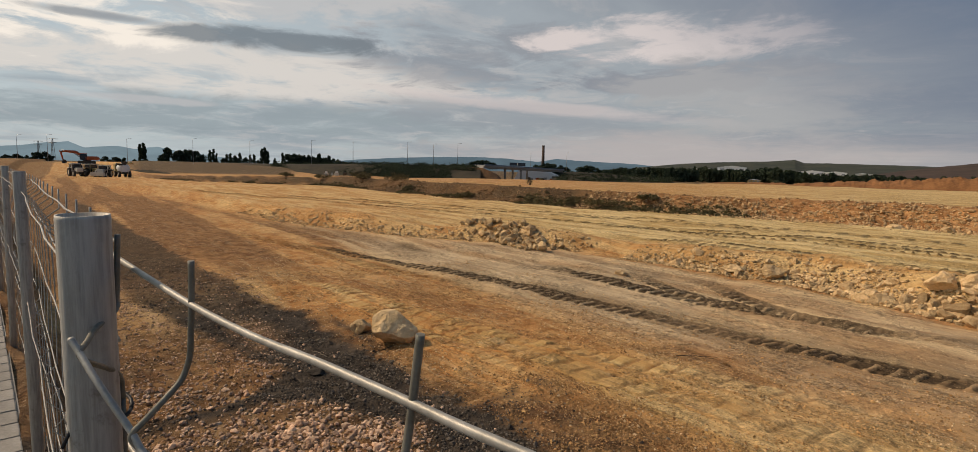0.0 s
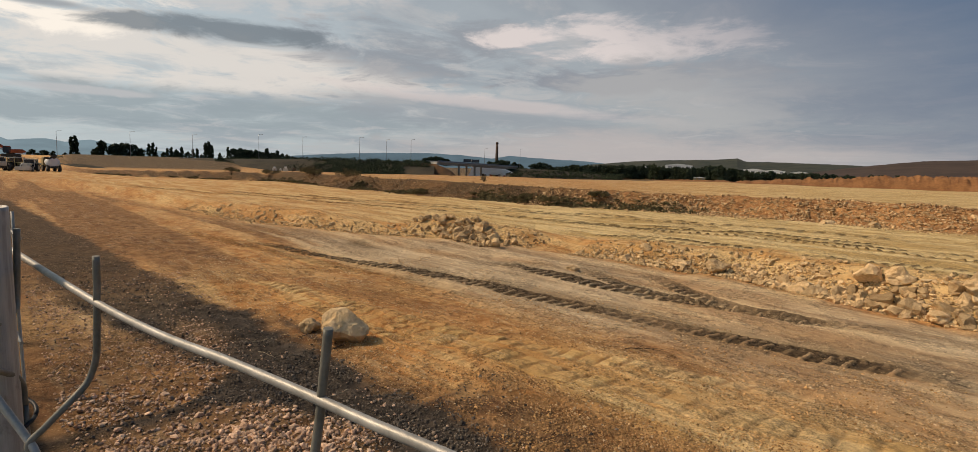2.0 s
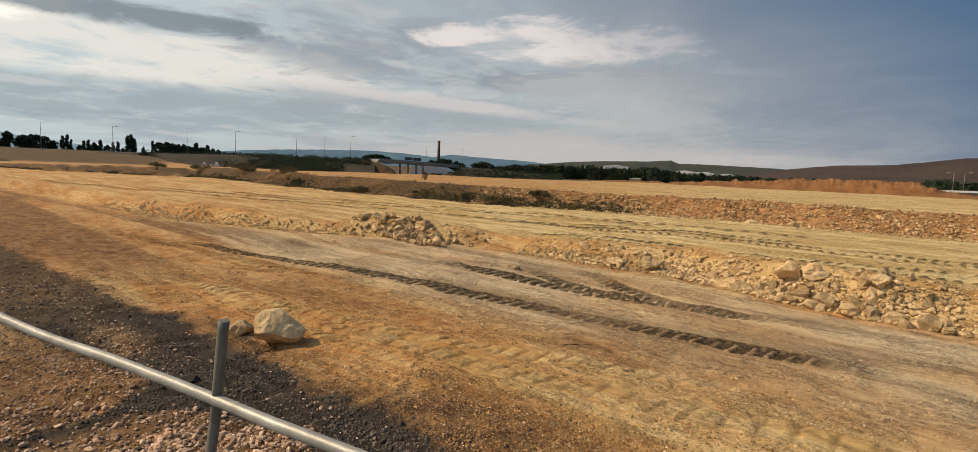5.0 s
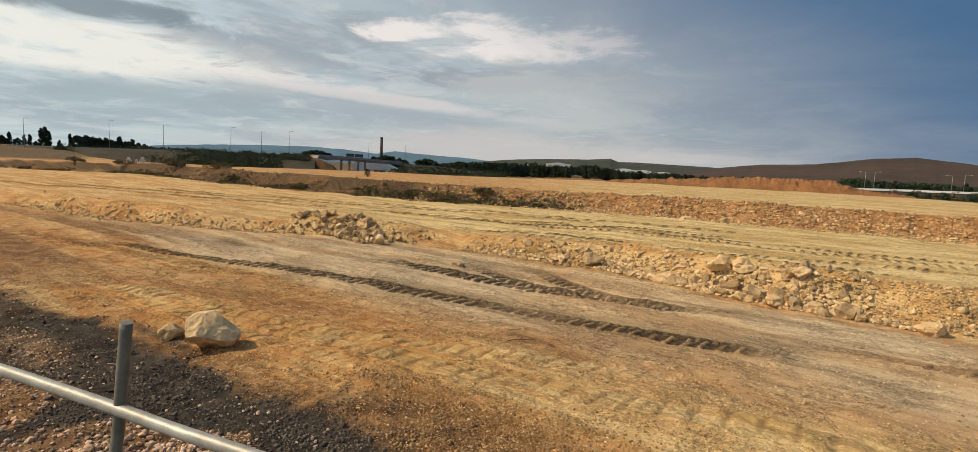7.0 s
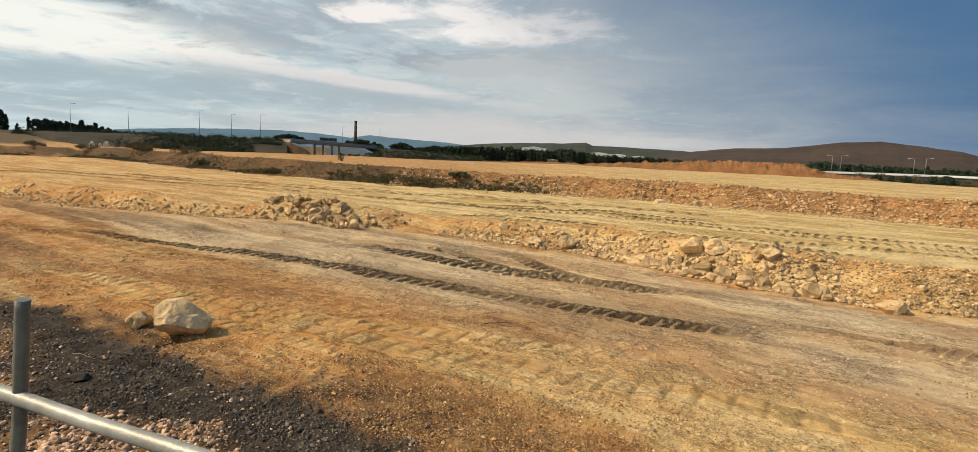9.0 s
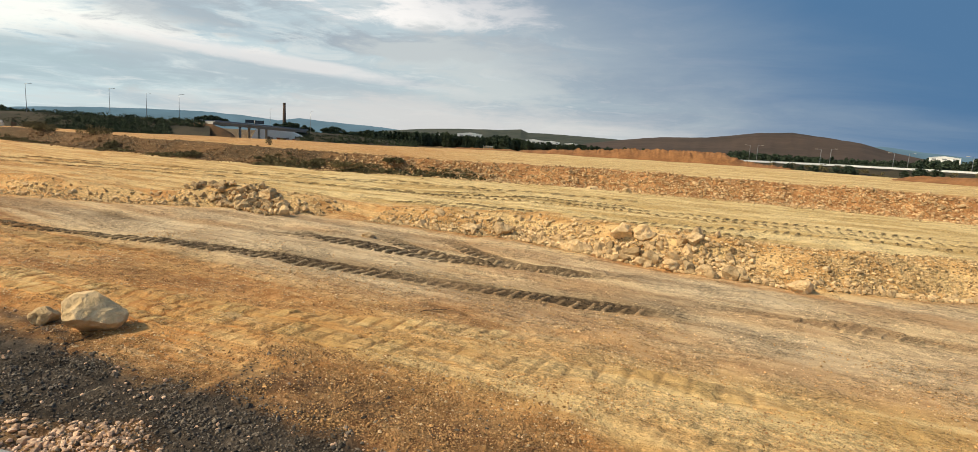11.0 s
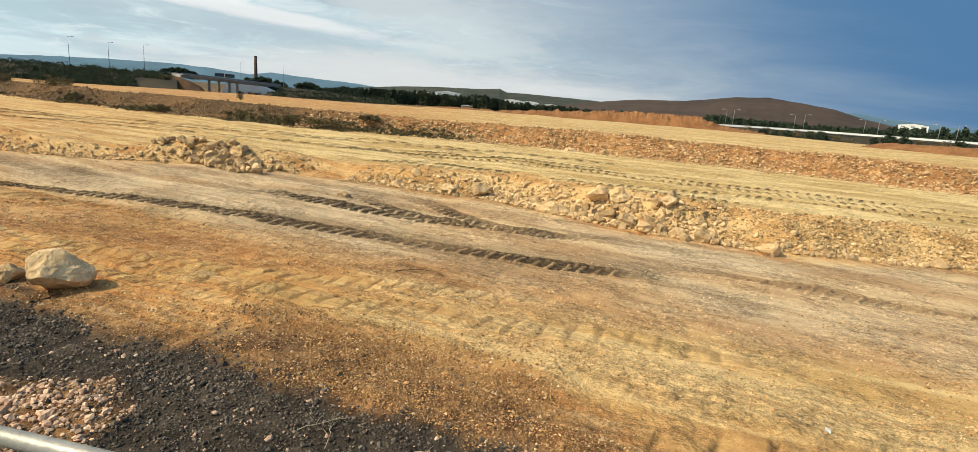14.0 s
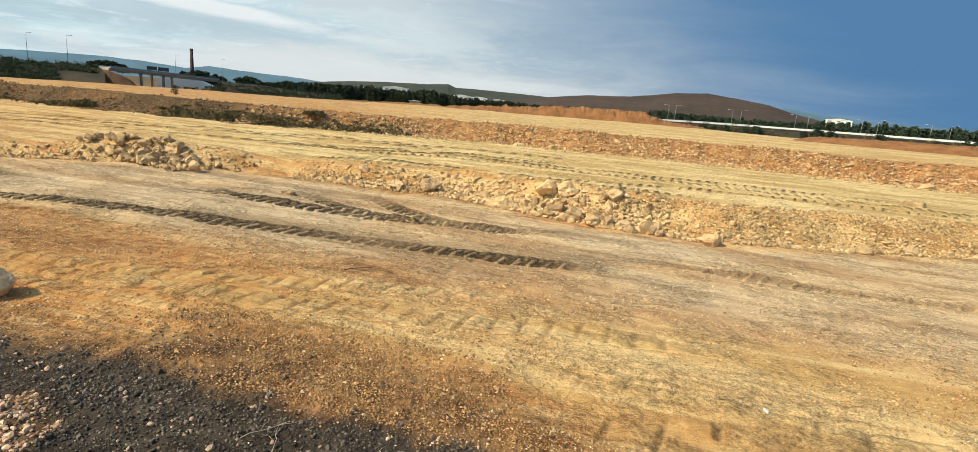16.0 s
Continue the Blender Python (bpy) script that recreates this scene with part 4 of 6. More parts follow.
# ---- rocks ----
def rock_bmesh(seed, sub, size=(1, 0.8, 0.65), cuts=7, rough=0.10, plane=(0.20, 0.36)):
    """A broken stone about a metre across: a ball planed by random cuts, then roughened."""
    rnd = random.Random(seed)
    bm = bmesh.new()
    bmesh.ops.create_icosphere(bm, subdivisions=sub, radius=0.5)
    planes = []
    for _ in range(cuts):
        n = Vector((rnd.gauss(0, 1), rnd.gauss(0, 1), rnd.gauss(0, 1))).normalized()
        planes.append((n, rnd.uniform(*plane)))
    off = Vector((seed * 3.1, seed * 1.7, 0))
    for v in bm.verts:
        for n, d in planes:
            k = v.co.dot(n)
            if k > d:
                v.co -= n * (k - d) * 0.97
        p = v.co
        p += p.normalized() * (noise.noise(p * 3.0 + off) * rough + noise.noise(p * 8.0 + off) * rough * 0.4 + noise.noise(p * 19.0 + off) * rough * 0.16)
        v.co = Vector((p.x * size[0], p.y * size[1], p.z * size[2])) * 1.45
    return bm


def rock_data(name, bm, mat):
    me = bpy.data.meshes.new(name)
    bm.to_mesh(me)
    bm.free()
    me.materials.append(mat)
    return me


ROCKS = [rock_data("rock", rock_bmesh(k, 2, (1, random.Random(k).uniform(0.7, 0.95), random.Random(k + 50).uniform(0.55, 0.85)), 13, 0.10), STONE if k % 4 else RUBBLE) for k in range(9)]


def put_rock(name, data, u, v, size, turn, tilt, sink, label, group="", lift=0.0):
    ob = new(name, data)
    z = level(u, v) + lift
    ob.matrix_world = Matrix.Translation(site(u, v, z + size * (0.33 - sink))) @ pose(0, 0, 0, tilt, tilt * 0.5, turn) @ Matrix.Diagonal((size, size, size, 1))
    if label:
        tagged(ob, label, "rock", group)
    return ob


def boulder(name, seed, u, v, dims, turn, mat, label, sink=0.12, sub=4, cuts=9, rough=0.07):
    bm = rock_bmesh(seed, sub, (1, 1, 1), cuts, rough, (0.29, 0.42))
    xs = [[v_.co[i] for v_ in bm.verts] for i in range(3)]
    for v_ in bm.verts:
        v_.co = Vector([(v_.co[i] - (min(xs[i]) + max(xs[i])) / 2) / (max(xs[i]) - min(xs[i])) * dims[i] for i in range(3)])
    ob = part(name, bm, mat)
    ob.matrix_world = Matrix.Translation(site(u, v, level(u, v) + dims[2] * (0.5 - sink))) @ pose(0, 0, 0, 0, 0, turn)
    return tagged(ob, label, "rock")


boulder("boulder", 12, 4.10, 2.18, (0.66, 0.54, 0.52), 8, LIMESTONE, "large pale limestone boulder lying on the orange soil", 0.08)
boulder("boulder", 15, 4.53, 2.06, (0.34, 0.26, 0.24), 30, STONE, "small tan rock lying beside the large boulder", 0.12)
boulder("boulder", 23, 3.75, 1.36, (0.22, 0.15, 0.10), 10, DARKGRIT, "dark clod of asphalt lying on the gravel", 0.15)
for k, (u, v, dims, word) in enumerate((
    (3.66, 7.98, (0.56, 0.42, 0.46), "rounded pale boulder at the foot of the earth windrow"),
    (5.15, 7.85, (0.40, 0.3, 0.28), "tan rock at the foot of the earth windrow"),
    (4.25, 7.95, (0.62, 0.4, 0.28), "long flat rock at the foot of the earth windrow"),
    (5.05, 6.35, (0.36, 0.26, 0.18), "lone rock lying between the wheel tracks"),
    (2.25, 7.7, (0.52, 0.36, 0.30), "tan rock at the foot of the earth windrow"),
    (1.75, 8.0, (0.78, 0.5, 0.42), "big angular rock on the crest of the windrow"),
    (1.45, 8.0, (0.55, 0.45, 0.42), "big angular rock on the crest of the windrow"),
    (0.98, 7.5, (0.62, 0.36, 0.24), "white flat rock at the foot of the earth windrow"),
    (-0.52, 7.22, (0.56, 0.42, 0.34), "rounded pale rock at the foot of the earth windrow"),
    (0.08, 7.32, (0.30, 0.22, 0.18), "small pale rock at the foot of the windrow"),
    (0.75, 7.85, (0.48, 0.36, 0.32), "angular rock on the earth windrow"),
    (-2.4, 8.1, (0.45, 0.36, 0.26), "pale rock at the foot of the earth windrow"),
    (-3.0, 8.35, (0.36, 0.30, 0.24), "pale rock at the foot of the earth windrow"),
    (-4.4, 12.6, (0.9, 0.45, 0.26), "white flat rock lying on the pale ground"),
    (5.0, 17.6, (0.95, 0.5, 0.3), "white flat rock at the foot of the bank"),
    (3.9, 17.7, (0.8, 0.5, 0.32), "white rock at the foot of the bank"),
    (-6.3, 17.5, (0.9, 0.6, 0.4), "pale rock at the foot of the bank"),
)):
    boulder("boulder", 40 + k, u, v, dims, k * 47 % 90 - 20, STONE, word, 0.24, 4, 11, 0.10)


def make_heap():
    """The heap of broken rock beside the wheel tracks."""
    heap = empty("rock_heap", Matrix.Translation(site(8.5, 7.2, level(8.5, 7.2))), "heap of broken tan rocks standing on the windrow", "rock heap")
    inv = Matrix.Translation(site(8.5, 7.2, level(8.5, 7.2))).inverted()
    rnd = random.Random(31)
    for k in range(170):
        a = max(-1.2, min(1.2, rnd.gauss(0, 0.6)))
        b = max(-0.42, min(0.3, rnd.gauss(0, 0.24) - 0.12))
        u, v = 8.55 + a, 7.2 + b
        size = rnd.choice((0.10, 0.13, 0.16, 0.19, 0.23, 0.29)) * rnd.uniform(0.85, 1.15)
        ob = put_rock("rock", ROCKS[k % len(ROCKS)], u, v, size, rnd.uniform(0, 360), rnd.uniform(-30, 30), 0.12, "", lift=rnd.uniform(0, 0.06))
        m = ob.matrix_world.copy()
        ob.parent = heap
        ob.matrix_parent_inverse = inv
        ob.matrix_basis = m
    bm = rock_bmesh(77, 3, (0.46, 0.40, 0.27), 9, 0.12, (0.26, 0.40))
    top = part("rock", bm, RUBBLE, heap, "largest rock on top of the heap")
    top.matrix_parent_inverse = inv
    top.matrix_basis = Matrix.Translation(site(8.2, 7.35, level(8.2, 7.35) + 0.14)) @ pose(0, 0, 0, 8, -6, 40)
    bm = rock_bmesh(78, 3, (0.34, 0.28, 0.22), 8, 0.1, (0.28, 0.40))
    side = part("rock", bm, STONE, heap)
    side.matrix_parent_inverse = inv
    side.matrix_basis = Matrix.Translation(site(7.75, 7.25, level(7.75, 7.25) + 0.14)) @ pose(0, 0, 0, 4, 9, 70)


make_heap()


def windrow_rocks():
    rnd = random.Random(17)
    made = 0
    while made < 280:
        u = rnd.choice((rnd.uniform(-5.5, 5.6), rnd.uniform(-1.5, 3.4), rnd.uniform(0.2, 2.6), rnd.uniform(7, 16)))
        foot = float(bend(np.array([u]), FOOT_U, FOOT_V)[0])
        v = foot + abs(rnd.gauss(0.0, 0.26)) - 0.1 if u < 6 else foot + rnd.gauss(0.25, 0.2)
        big = 0.0 if u > 6 else 1.0
        size = rnd.choice((0.09, 0.11, 0.13, 0.16, 0.19, 0.15 * big + 0.09, 0.24 * big + 0.09)) * rnd.uniform(0.8, 1.2)
        if u < 0.0:
            v, size = foot + abs(rnd.gauss(0.0, 0.10)) - 0.08, min(size, 0.2) * 0.85
        if u > 9:
            size *= 0.8
        put_rock("rock", ROCKS[rnd.randrange(len(ROCKS))], u, v, size, rnd.uniform(0, 360), rnd.uniform(-30, 30), 0.17, "broken tan limestone rock on the earth windrow", "rocks on the windrow")
        made += 1


windrow_rocks()


# ---- gravel: uncounted stones as one sheet for each kind ----
PHI = (1 + 5 ** 0.5) / 2
ICO = np.array([(-1, PHI, 0), (1, PHI, 0), (-1, -PHI, 0), (1, -PHI, 0), (0, -1, PHI), (0, 1, PHI), (0, -1, -PHI), (0, 1, -PHI), (PHI, 0, -1), (PHI, 0, 1), (-PHI, 0, -1), (-PHI, 0, 1)]) / 1.9
ICO_F = np.array([(0, 11, 5), (0, 5, 1), (0, 1, 7), (0, 7, 10), (0, 10, 11), (1, 5, 9), (5, 11, 4), (11, 10, 2), (10, 7, 6), (7, 1, 8), (3, 9, 4), (3, 4, 2), (3, 2, 6), (3, 6, 8), (3, 8, 9), (4, 9, 5), (2, 4, 11), (6, 2, 10), (8, 6, 7), (9, 8, 1)])


OCTA = np.array([(1, 0, 0), (-1, 0, 0), (0, 1, 0), (0, -1, 0), (0, 0, 1), (0, 0, -1)]) * 1.05
OCTA_F = np.array([(0, 2, 4), (2, 1, 4), (1, 3, 4), (3, 0, 4), (2, 0, 5), (1, 2, 5), (3, 1, 5), (0, 3, 5)])


def gravel(name, u, v, size, mat, label, seed, sink=0.25, small=False):
    ball, ball_f = (OCTA, OCTA_F) if small else (ICO, ICO_F)
    rng = np.random.default_rng(seed)
    n = len(u)
    z = EYE + (ground_height(u, v)[0] - EYE) * SITE
    at = np.stack([SITE * (-u * math.sin(LINE) + v * math.cos(LINE)), SITE * (u * math.cos(LINE) + v * math.sin(LINE)), z + size * (0.30 - sink)], 1)
    jag = 1 + rng.uniform(-0.32, 0.32, (n, len(ball), 1))
    squash = rng.uniform(0.55, 1.0, (n, 1, 3))
    squash[:, :, 2] *= 0.8
    pts = ball[None] * jag * squash * (size[:, None, None] * 0.55)
    a = rng.uniform(0, math.tau, n)
    c, s = np.cos(a)[:, None], np.sin(a)[:, None]
    x, y = pts[:, :, 0] * c - pts[:, :, 1] * s, pts[:, :, 0] * s + pts[:, :, 1] * c
    pts = np.stack([x, y, pts[:, :, 2]], 2) + at[:, None, :]
    faces = (ball_f[None] + (np.arange(n) * len(ball))[:, None, None]).reshape(-1, 3)
    return tagged(new(name, mesh_from(name, pts.reshape(-1, 3), faces, mat, True)), label, "gravel", kind="stuff")


def spread(n, seed, u0, u1, v0, v1, keep):
    rng = np.random.default_rng(seed)
    u, v = rng.uniform(u0, u1, n), rng.uniform(v0, v1, n)
    k = rng.uniform(0, 1, n) < keep(u, v)
    return u[k], v[k], rng


CRUMB = plain("soil_crumb", (0.26, 0.125, 0.042), (0.60, 0.37, 0.16), 3.0, 0.95, 0, 0.01, 40, 0.5)
BERM_STONE = plain("berm_rubble", (0.34, 0.22, 0.10), (0.60, 0.435, 0.235), 3.0, 0.95, 0, 0.02, 24, 0.5)
BROWN_STONE = plain("brown_bank_stone", (0.13, 0.07, 0.032), (0.30, 0.185, 0.095), 2.0, 0.95, 0, 0.02, 20, 0.4)
BANKSTONE = plain("orange_bank_stone", (0.32, 0.185, 0.08), (0.60, 0.42, 0.23), 2.0, 0.95, 0, 0.02, 20, 0.35)


BROWN_CRUMB = plain("brown_crumb", (0.22, 0.115, 0.046), (0.46, 0.275, 0.12), 3.0, 0.95, 0, 0.01, 40, 0.35)
PALE_PEBBLE = plain("pale_pebble", (0.42, 0.28, 0.14), (0.70, 0.53, 0.33), 4.0, 0.92, 0, 0.006, 50, 0.3)


def stones():
    # stones on the dark strip and the pink patch, in drifts
    def drift(u, v):
        z, dark, grey = ground_height(u, v)[:3]
        heap = ease(fbm(u * 2.3, v * 2.3, 3, 203), 0.36, 0.62)
        return np.clip(0.02 + 0.9 * grey * (v < 1.8) * (0.25 + 0.75 * heap) + 0.18 * (1 - dark), 0.02, 1) * (1 - ease(v, 1.6, 2.0))
    u, v, rng = spread(30000, 3, 1.6, 8.0, 0.25, 2.0, drift)
    gravel("gravel_strip", u, v, 0.014 + 0.085 * rng.beta(1.1, 4.0, len(u)) * np.where(u < 4.2, 1.0, 0.6), GRIT, "loose pale and pinkish gravel on the dark strip", 5, 0.18)
    u, v, rng = spread(40000, 13, -1.0, 9, 0.25, 2.7, lambda u, v: ground_height(u, v)[1] * (0.2 + 0.8 * ease(fbm(u * 3, v * 3, 3, 205), 0.3, 0.6)))
    gravel("dark_crumbs", u, v, 0.014 + 0.085 * rng.beta(0.8, 6, len(u)), DARKGRIT, "dark lumps and crumbs of asphalt planings", 6, 0.18, small=True)
    u, v, rng = spread(17000, 18, 0.3, 4.6, 0.8, 2.1, lambda u, v: ground_height(u, v)[1] * ease(fbm(u * 2.6, v * 2.6, 3, 217), 0.28, 0.58))
    gravel("dark_lumps", u, v, 0.013 + 0.06 * rng.beta(0.8, 5.5, len(u)), DARKGRIT, "rough dark lumps of asphalt planings", 29, 0.12)
    u, v, rng = spread(11000, 19, 2.0, 3.7, 0.7, 1.8, lambda u, v: ground_height(u, v)[2] * (0.08 + 0.5 * ease(fbm(u * 3, v * 3, 3, 219), 0.36, 0.62)))
    gravel("pink_gravel", u, v, 0.018 + 0.085 * rng.beta(1.0, 3.6, len(u)), GRIT, "packed pale pinkish gravel stones", 31, 0.12)
    u, v, rng = spread(2400, 15, 0.0, 9, 0.25, 2.3, lambda u, v: ground_height(u, v)[1] * ease(fbm(u * 1.7, v * 1.7, 3, 207), 0.4, 0.62))
    gravel("grey_pebbles", u, v, 0.016 + 0.05 * rng.beta(1.0, 4, len(u)), GRIT, "pale grey pebbles strewn over the dark planings", 9, 0.15)
    # crumbs of the orange soil
    u, v, rng = spread(90000, 4, -2.2, 7.5, 1.7, 5.2, lambda u, v: np.clip(2.4 * (fbm(u * 1.1, v * 1.6, 4, 211) - 0.32), 0.10, 1) * (1 - ground_height(u, v)[1]) * ease(v, 1.8, 2.2) * (1 - 0.75 * ease(v, 3.2, 5.0)))
    gravel("soil_crumbs", u, v, 0.013 + 0.07 * rng.beta(0.9, 8, len(u)), CRUMB, "crumbs and clods of the orange soil", 7, 0.15, small=True)
    u, v, rng = spread(34000, 16, -1.5, 2.9, 1.95, 3.05, lambda u, v: (1 - ground_height(u, v)[1]) * ease(fbm(u * 2.2, v * 2.2, 3, 215), 0.25, 0.6) * (1 - ease(v, 2.6, 3.05)))
    gravel("near_crumbs", u, v, 0.011 + 0.05 * rng.beta(0.9, 5.0, len(u)), BROWN_CRUMB, "loose crumbly clods of brown-orange soil", 27, 0.12, small=True)
    u, v, rng = spread(34000, 14, -3.0, 9.0, 1.8, 6.5, lambda u, v: np.clip(2.2 * (fbm(u * 1.4, v * 1.8, 4, 213) - 0.34), 0.05, 1) * (1 - 0.85 * ground_height(u, v)[1]) * (1 - 0.5 * ease(v, 3.4, 5.0)))
    gravel("pale_pebbles", u, v, 0.014 + 0.05 * rng.beta(0.9, 5, len(u)), PALE_PEBBLE, "pale limestone pebbles strewn over the orange soil", 17, 0.15, small=True)
    # windrow: rubble over its whole face
    rng = np.random.default_rng(6)
    u = np.concatenate([rng.uniform(-7, 6.2, 8600), rng.uniform(7.0, 18, 3400)])
    v = bend(u, FOOT_U, FOOT_V) + np.abs(rng.normal(0.0, 0.31, len(u))) - 0.08
    gravel("windrow_rubble", u, v, 0.025 + 0.26 * rng.beta(0.8, 7.0, len(u)) * np.where(u > 6, 0.5, np.where(u < 0, 0.55, 1)), BERM_STONE, "small rubble of the earth windrow", 8, 0.12)
    u = np.concatenate([rng.uniform(-7, 6.2, 800), rng.uniform(0.0, 3.6, 800), rng.uniform(7.0, 16, 350)])
    v = bend(u, FOOT_U, FOOT_V) + np.abs(rng.normal(0.0, 0.30, len(u))) * np.where(u < 0, 0.45, 1) - 0.06
    gravel("windrow_stones", u, v, 0.06 + 0.16 * rng.beta(1.3, 3.0, len(u)), STONE, "small pale stones at the foot of the windrow", 18, 0.12)
    u = rng.uniform(-7, 0.4, 5200)
    v = bend(u, FOOT_U, FOOT_V) + rng.uniform(-0.06, 0.85, len(u))
    gravel("windrow_crumbs", u, v, 0.03 + 0.10 * rng.beta(1.0, 4.0, len(u)), BERM_STONE, "crumbly small rubble of the earthy end of the windrow", 33, 0.12)
    # bank: stones through the cut face, thickest on its lower half
    u = rng.uniform(12, 34, 3000)
    v = bend(u, BANK_U, BANK_V) + rng.normal(0.35, 0.42, len(u))
    gravel("bank_stones", u, v, 0.06 + 0.26 * rng.beta(1.1, 5.0, len(u)), BROWN_STONE, "dark brown stones in the cut bank", 20, 0.15)
    u = np.concatenate([rng.uniform(-16, 10, 8000), rng.uniform(8, 14, 1200)])
    v = bend(u, BANK_U, BANK_V) + rng.normal(0.30, 0.42, len(u))
    gravel("bank_rubble", u, v, 0.06 + 0.30 * rng.beta(1.1, 5.0, len(u)), BANKSTONE, "stones in the orange cut bank", 10, 0.15)
    # sparse pebbles on the driven ground
    u, v, rng = spread(5000, 11, -6, 16, 3.0, 17, lambda u, v: 0.5 + 0 * u)
    gravel("scattered_pebbles", u, v, 0.015 + 0.08 * rng.beta(1, 8, len(u)), STONE, "scattered pale pebbles on the driven ground", 12)


stones()


# ---- highway on its embankment, bridge, chimney ----
def rise(el, dist):
    """Height of what shows at an elevation and a distance from the street corner."""
    return EYE + dist * math.tan(radians(el))


def bank_strip(name, knots, mat, label, seed, width, foot_z, top_width=9.0, rough=0.5):
    """An earth bank along (bearing, distance, crest height): front slope, crown and back."""
    n = 160
    azs = [k[0] for k in knots]
    A = np.linspace(azs[0], azs[-1], n)
    D = np.interp(A, azs, [k[1] for k in knots])
    Z = np.interp(A, azs, [k[2] for k in knots])
    bm = bmesh.new()
    lines = []
    for j, (off, frac) in enumerate(((-width, 0.0), (-width * 0.72, 0.25), (-width * 0.45, 0.55), (-width * 0.2, 0.82), (0, 1.0), (top_width, 1.0), (top_width + width, 0.0))):
        line = []
        for i in range(n):
            bump = (float(fbm(np.array([A[i] * 2.0]), np.array([j * 0.9]), 3, seed)[0]) - 0.5) * rough * (0.3 if frac in (0.0, 1.0) else 1.0)
            line.append(bm.verts.new(bearing(A[i], D[i] + off, foot_z - 0.3 + (Z[i] - foot_z + 0.3) * frac + bump)))
        lines.append(line)
    for a, b in zip(lines, lines[1:]):
        for i in range(n - 1):
            bm.faces.new((a[i], a[i + 1], b[i + 1], b[i]))
    bmesh.ops.recalc_face_normals(bm, faces=bm.faces)
    return tagged(part(name, bm, mat, smooth=True), label, "embankment", kind="structure")


LOW = site_z(-1.1)
SLOPE_EARTH = plain("slope_earth", (0.045, 0.028, 0.015), (0.15, 0.075, 0.032), 0.16, 0.95, 0, 0.1, 1.5)
bank_strip("embankment_west", ((-30, 330, rise(0.05, 330)), (-24.5, 280, rise(0.18, 280)), (-16.4, 265, rise(0.40, 265)), (-8.8, 258, rise(0.42, 258)), (-6.4, 256, rise(0.36, 256))), VERGE, "scrub-covered highway embankment", 3, 26, LOW)
bank_strip("embankment_east", ((1.0, 287, rise(0.0, 287)), (3.0, 290, rise(0.05, 290)), (6.0, 300, rise(0.0, 300)), (9.0, 315, rise(-0.25, 315)), (13.0, 340, rise(-0.45, 340))), VERGE, "scrub-covered highway embankment", 5, 22, LOW)
bank_strip("earth_slope", ((-10.4, 250, LOW - 0.4), (-9.6, 251, rise(-0.5, 251)), (-8.6, 252, rise(0.12, 252)), (-7.4, 252, rise(0.30, 252)), (-6.2, 251, rise(0.24, 251)), (-5.3, 250, rise(-0.10, 250)), (-4.6, 250, rise(-0.45, 250)), (-3.95, 250, LOW - 0.4)), SLOPE_EARTH, "bare orange earth slope beside the bridge", 7, 9, LOW, 3.0, 0.5)
bank_strip("road_bank", ((43, 210, rise(-0.30, 210)), (50, 215, rise(-0.18, 215)), (60, 220, rise(-0.12, 220)), (78, 225, rise(-0.06, 225)), (100, 225, rise(-0.06, 225))), VERGE, "scrub-covered bank below the road wall", 9, 14, LOW, 8.0, 0.6)


def along(name, a, b, bm_profile, mat, parent=None, label=""):
    """A bar of a given cross-section from a to b."""
    a, b = Vector(a), Vector(b)
    t = (b - a)
    flat = Vector((t.x, t.y, 0)).normalized()
    side = Vector((-flat.y, flat.x, 0))
    bm = bmesh.new()
    ends = [[bm.verts.new(p + side * s + Vector((0, 0, z))) for s, z in bm_profile] for p in (a, b)]
    n = len(bm_profile)
    for k in range(n):
        bm.faces.new((ends[0][k], ends[0][(k + 1) % n], ends[1][(k + 1) % n], ends[1][k]))
    bm.faces.new(ends[0][::-1])
    bm.faces.new(ends[1])
    bmesh.ops.recalc_face_normals(bm, faces=bm.faces)
    return part(name, bm, mat, parent, label)


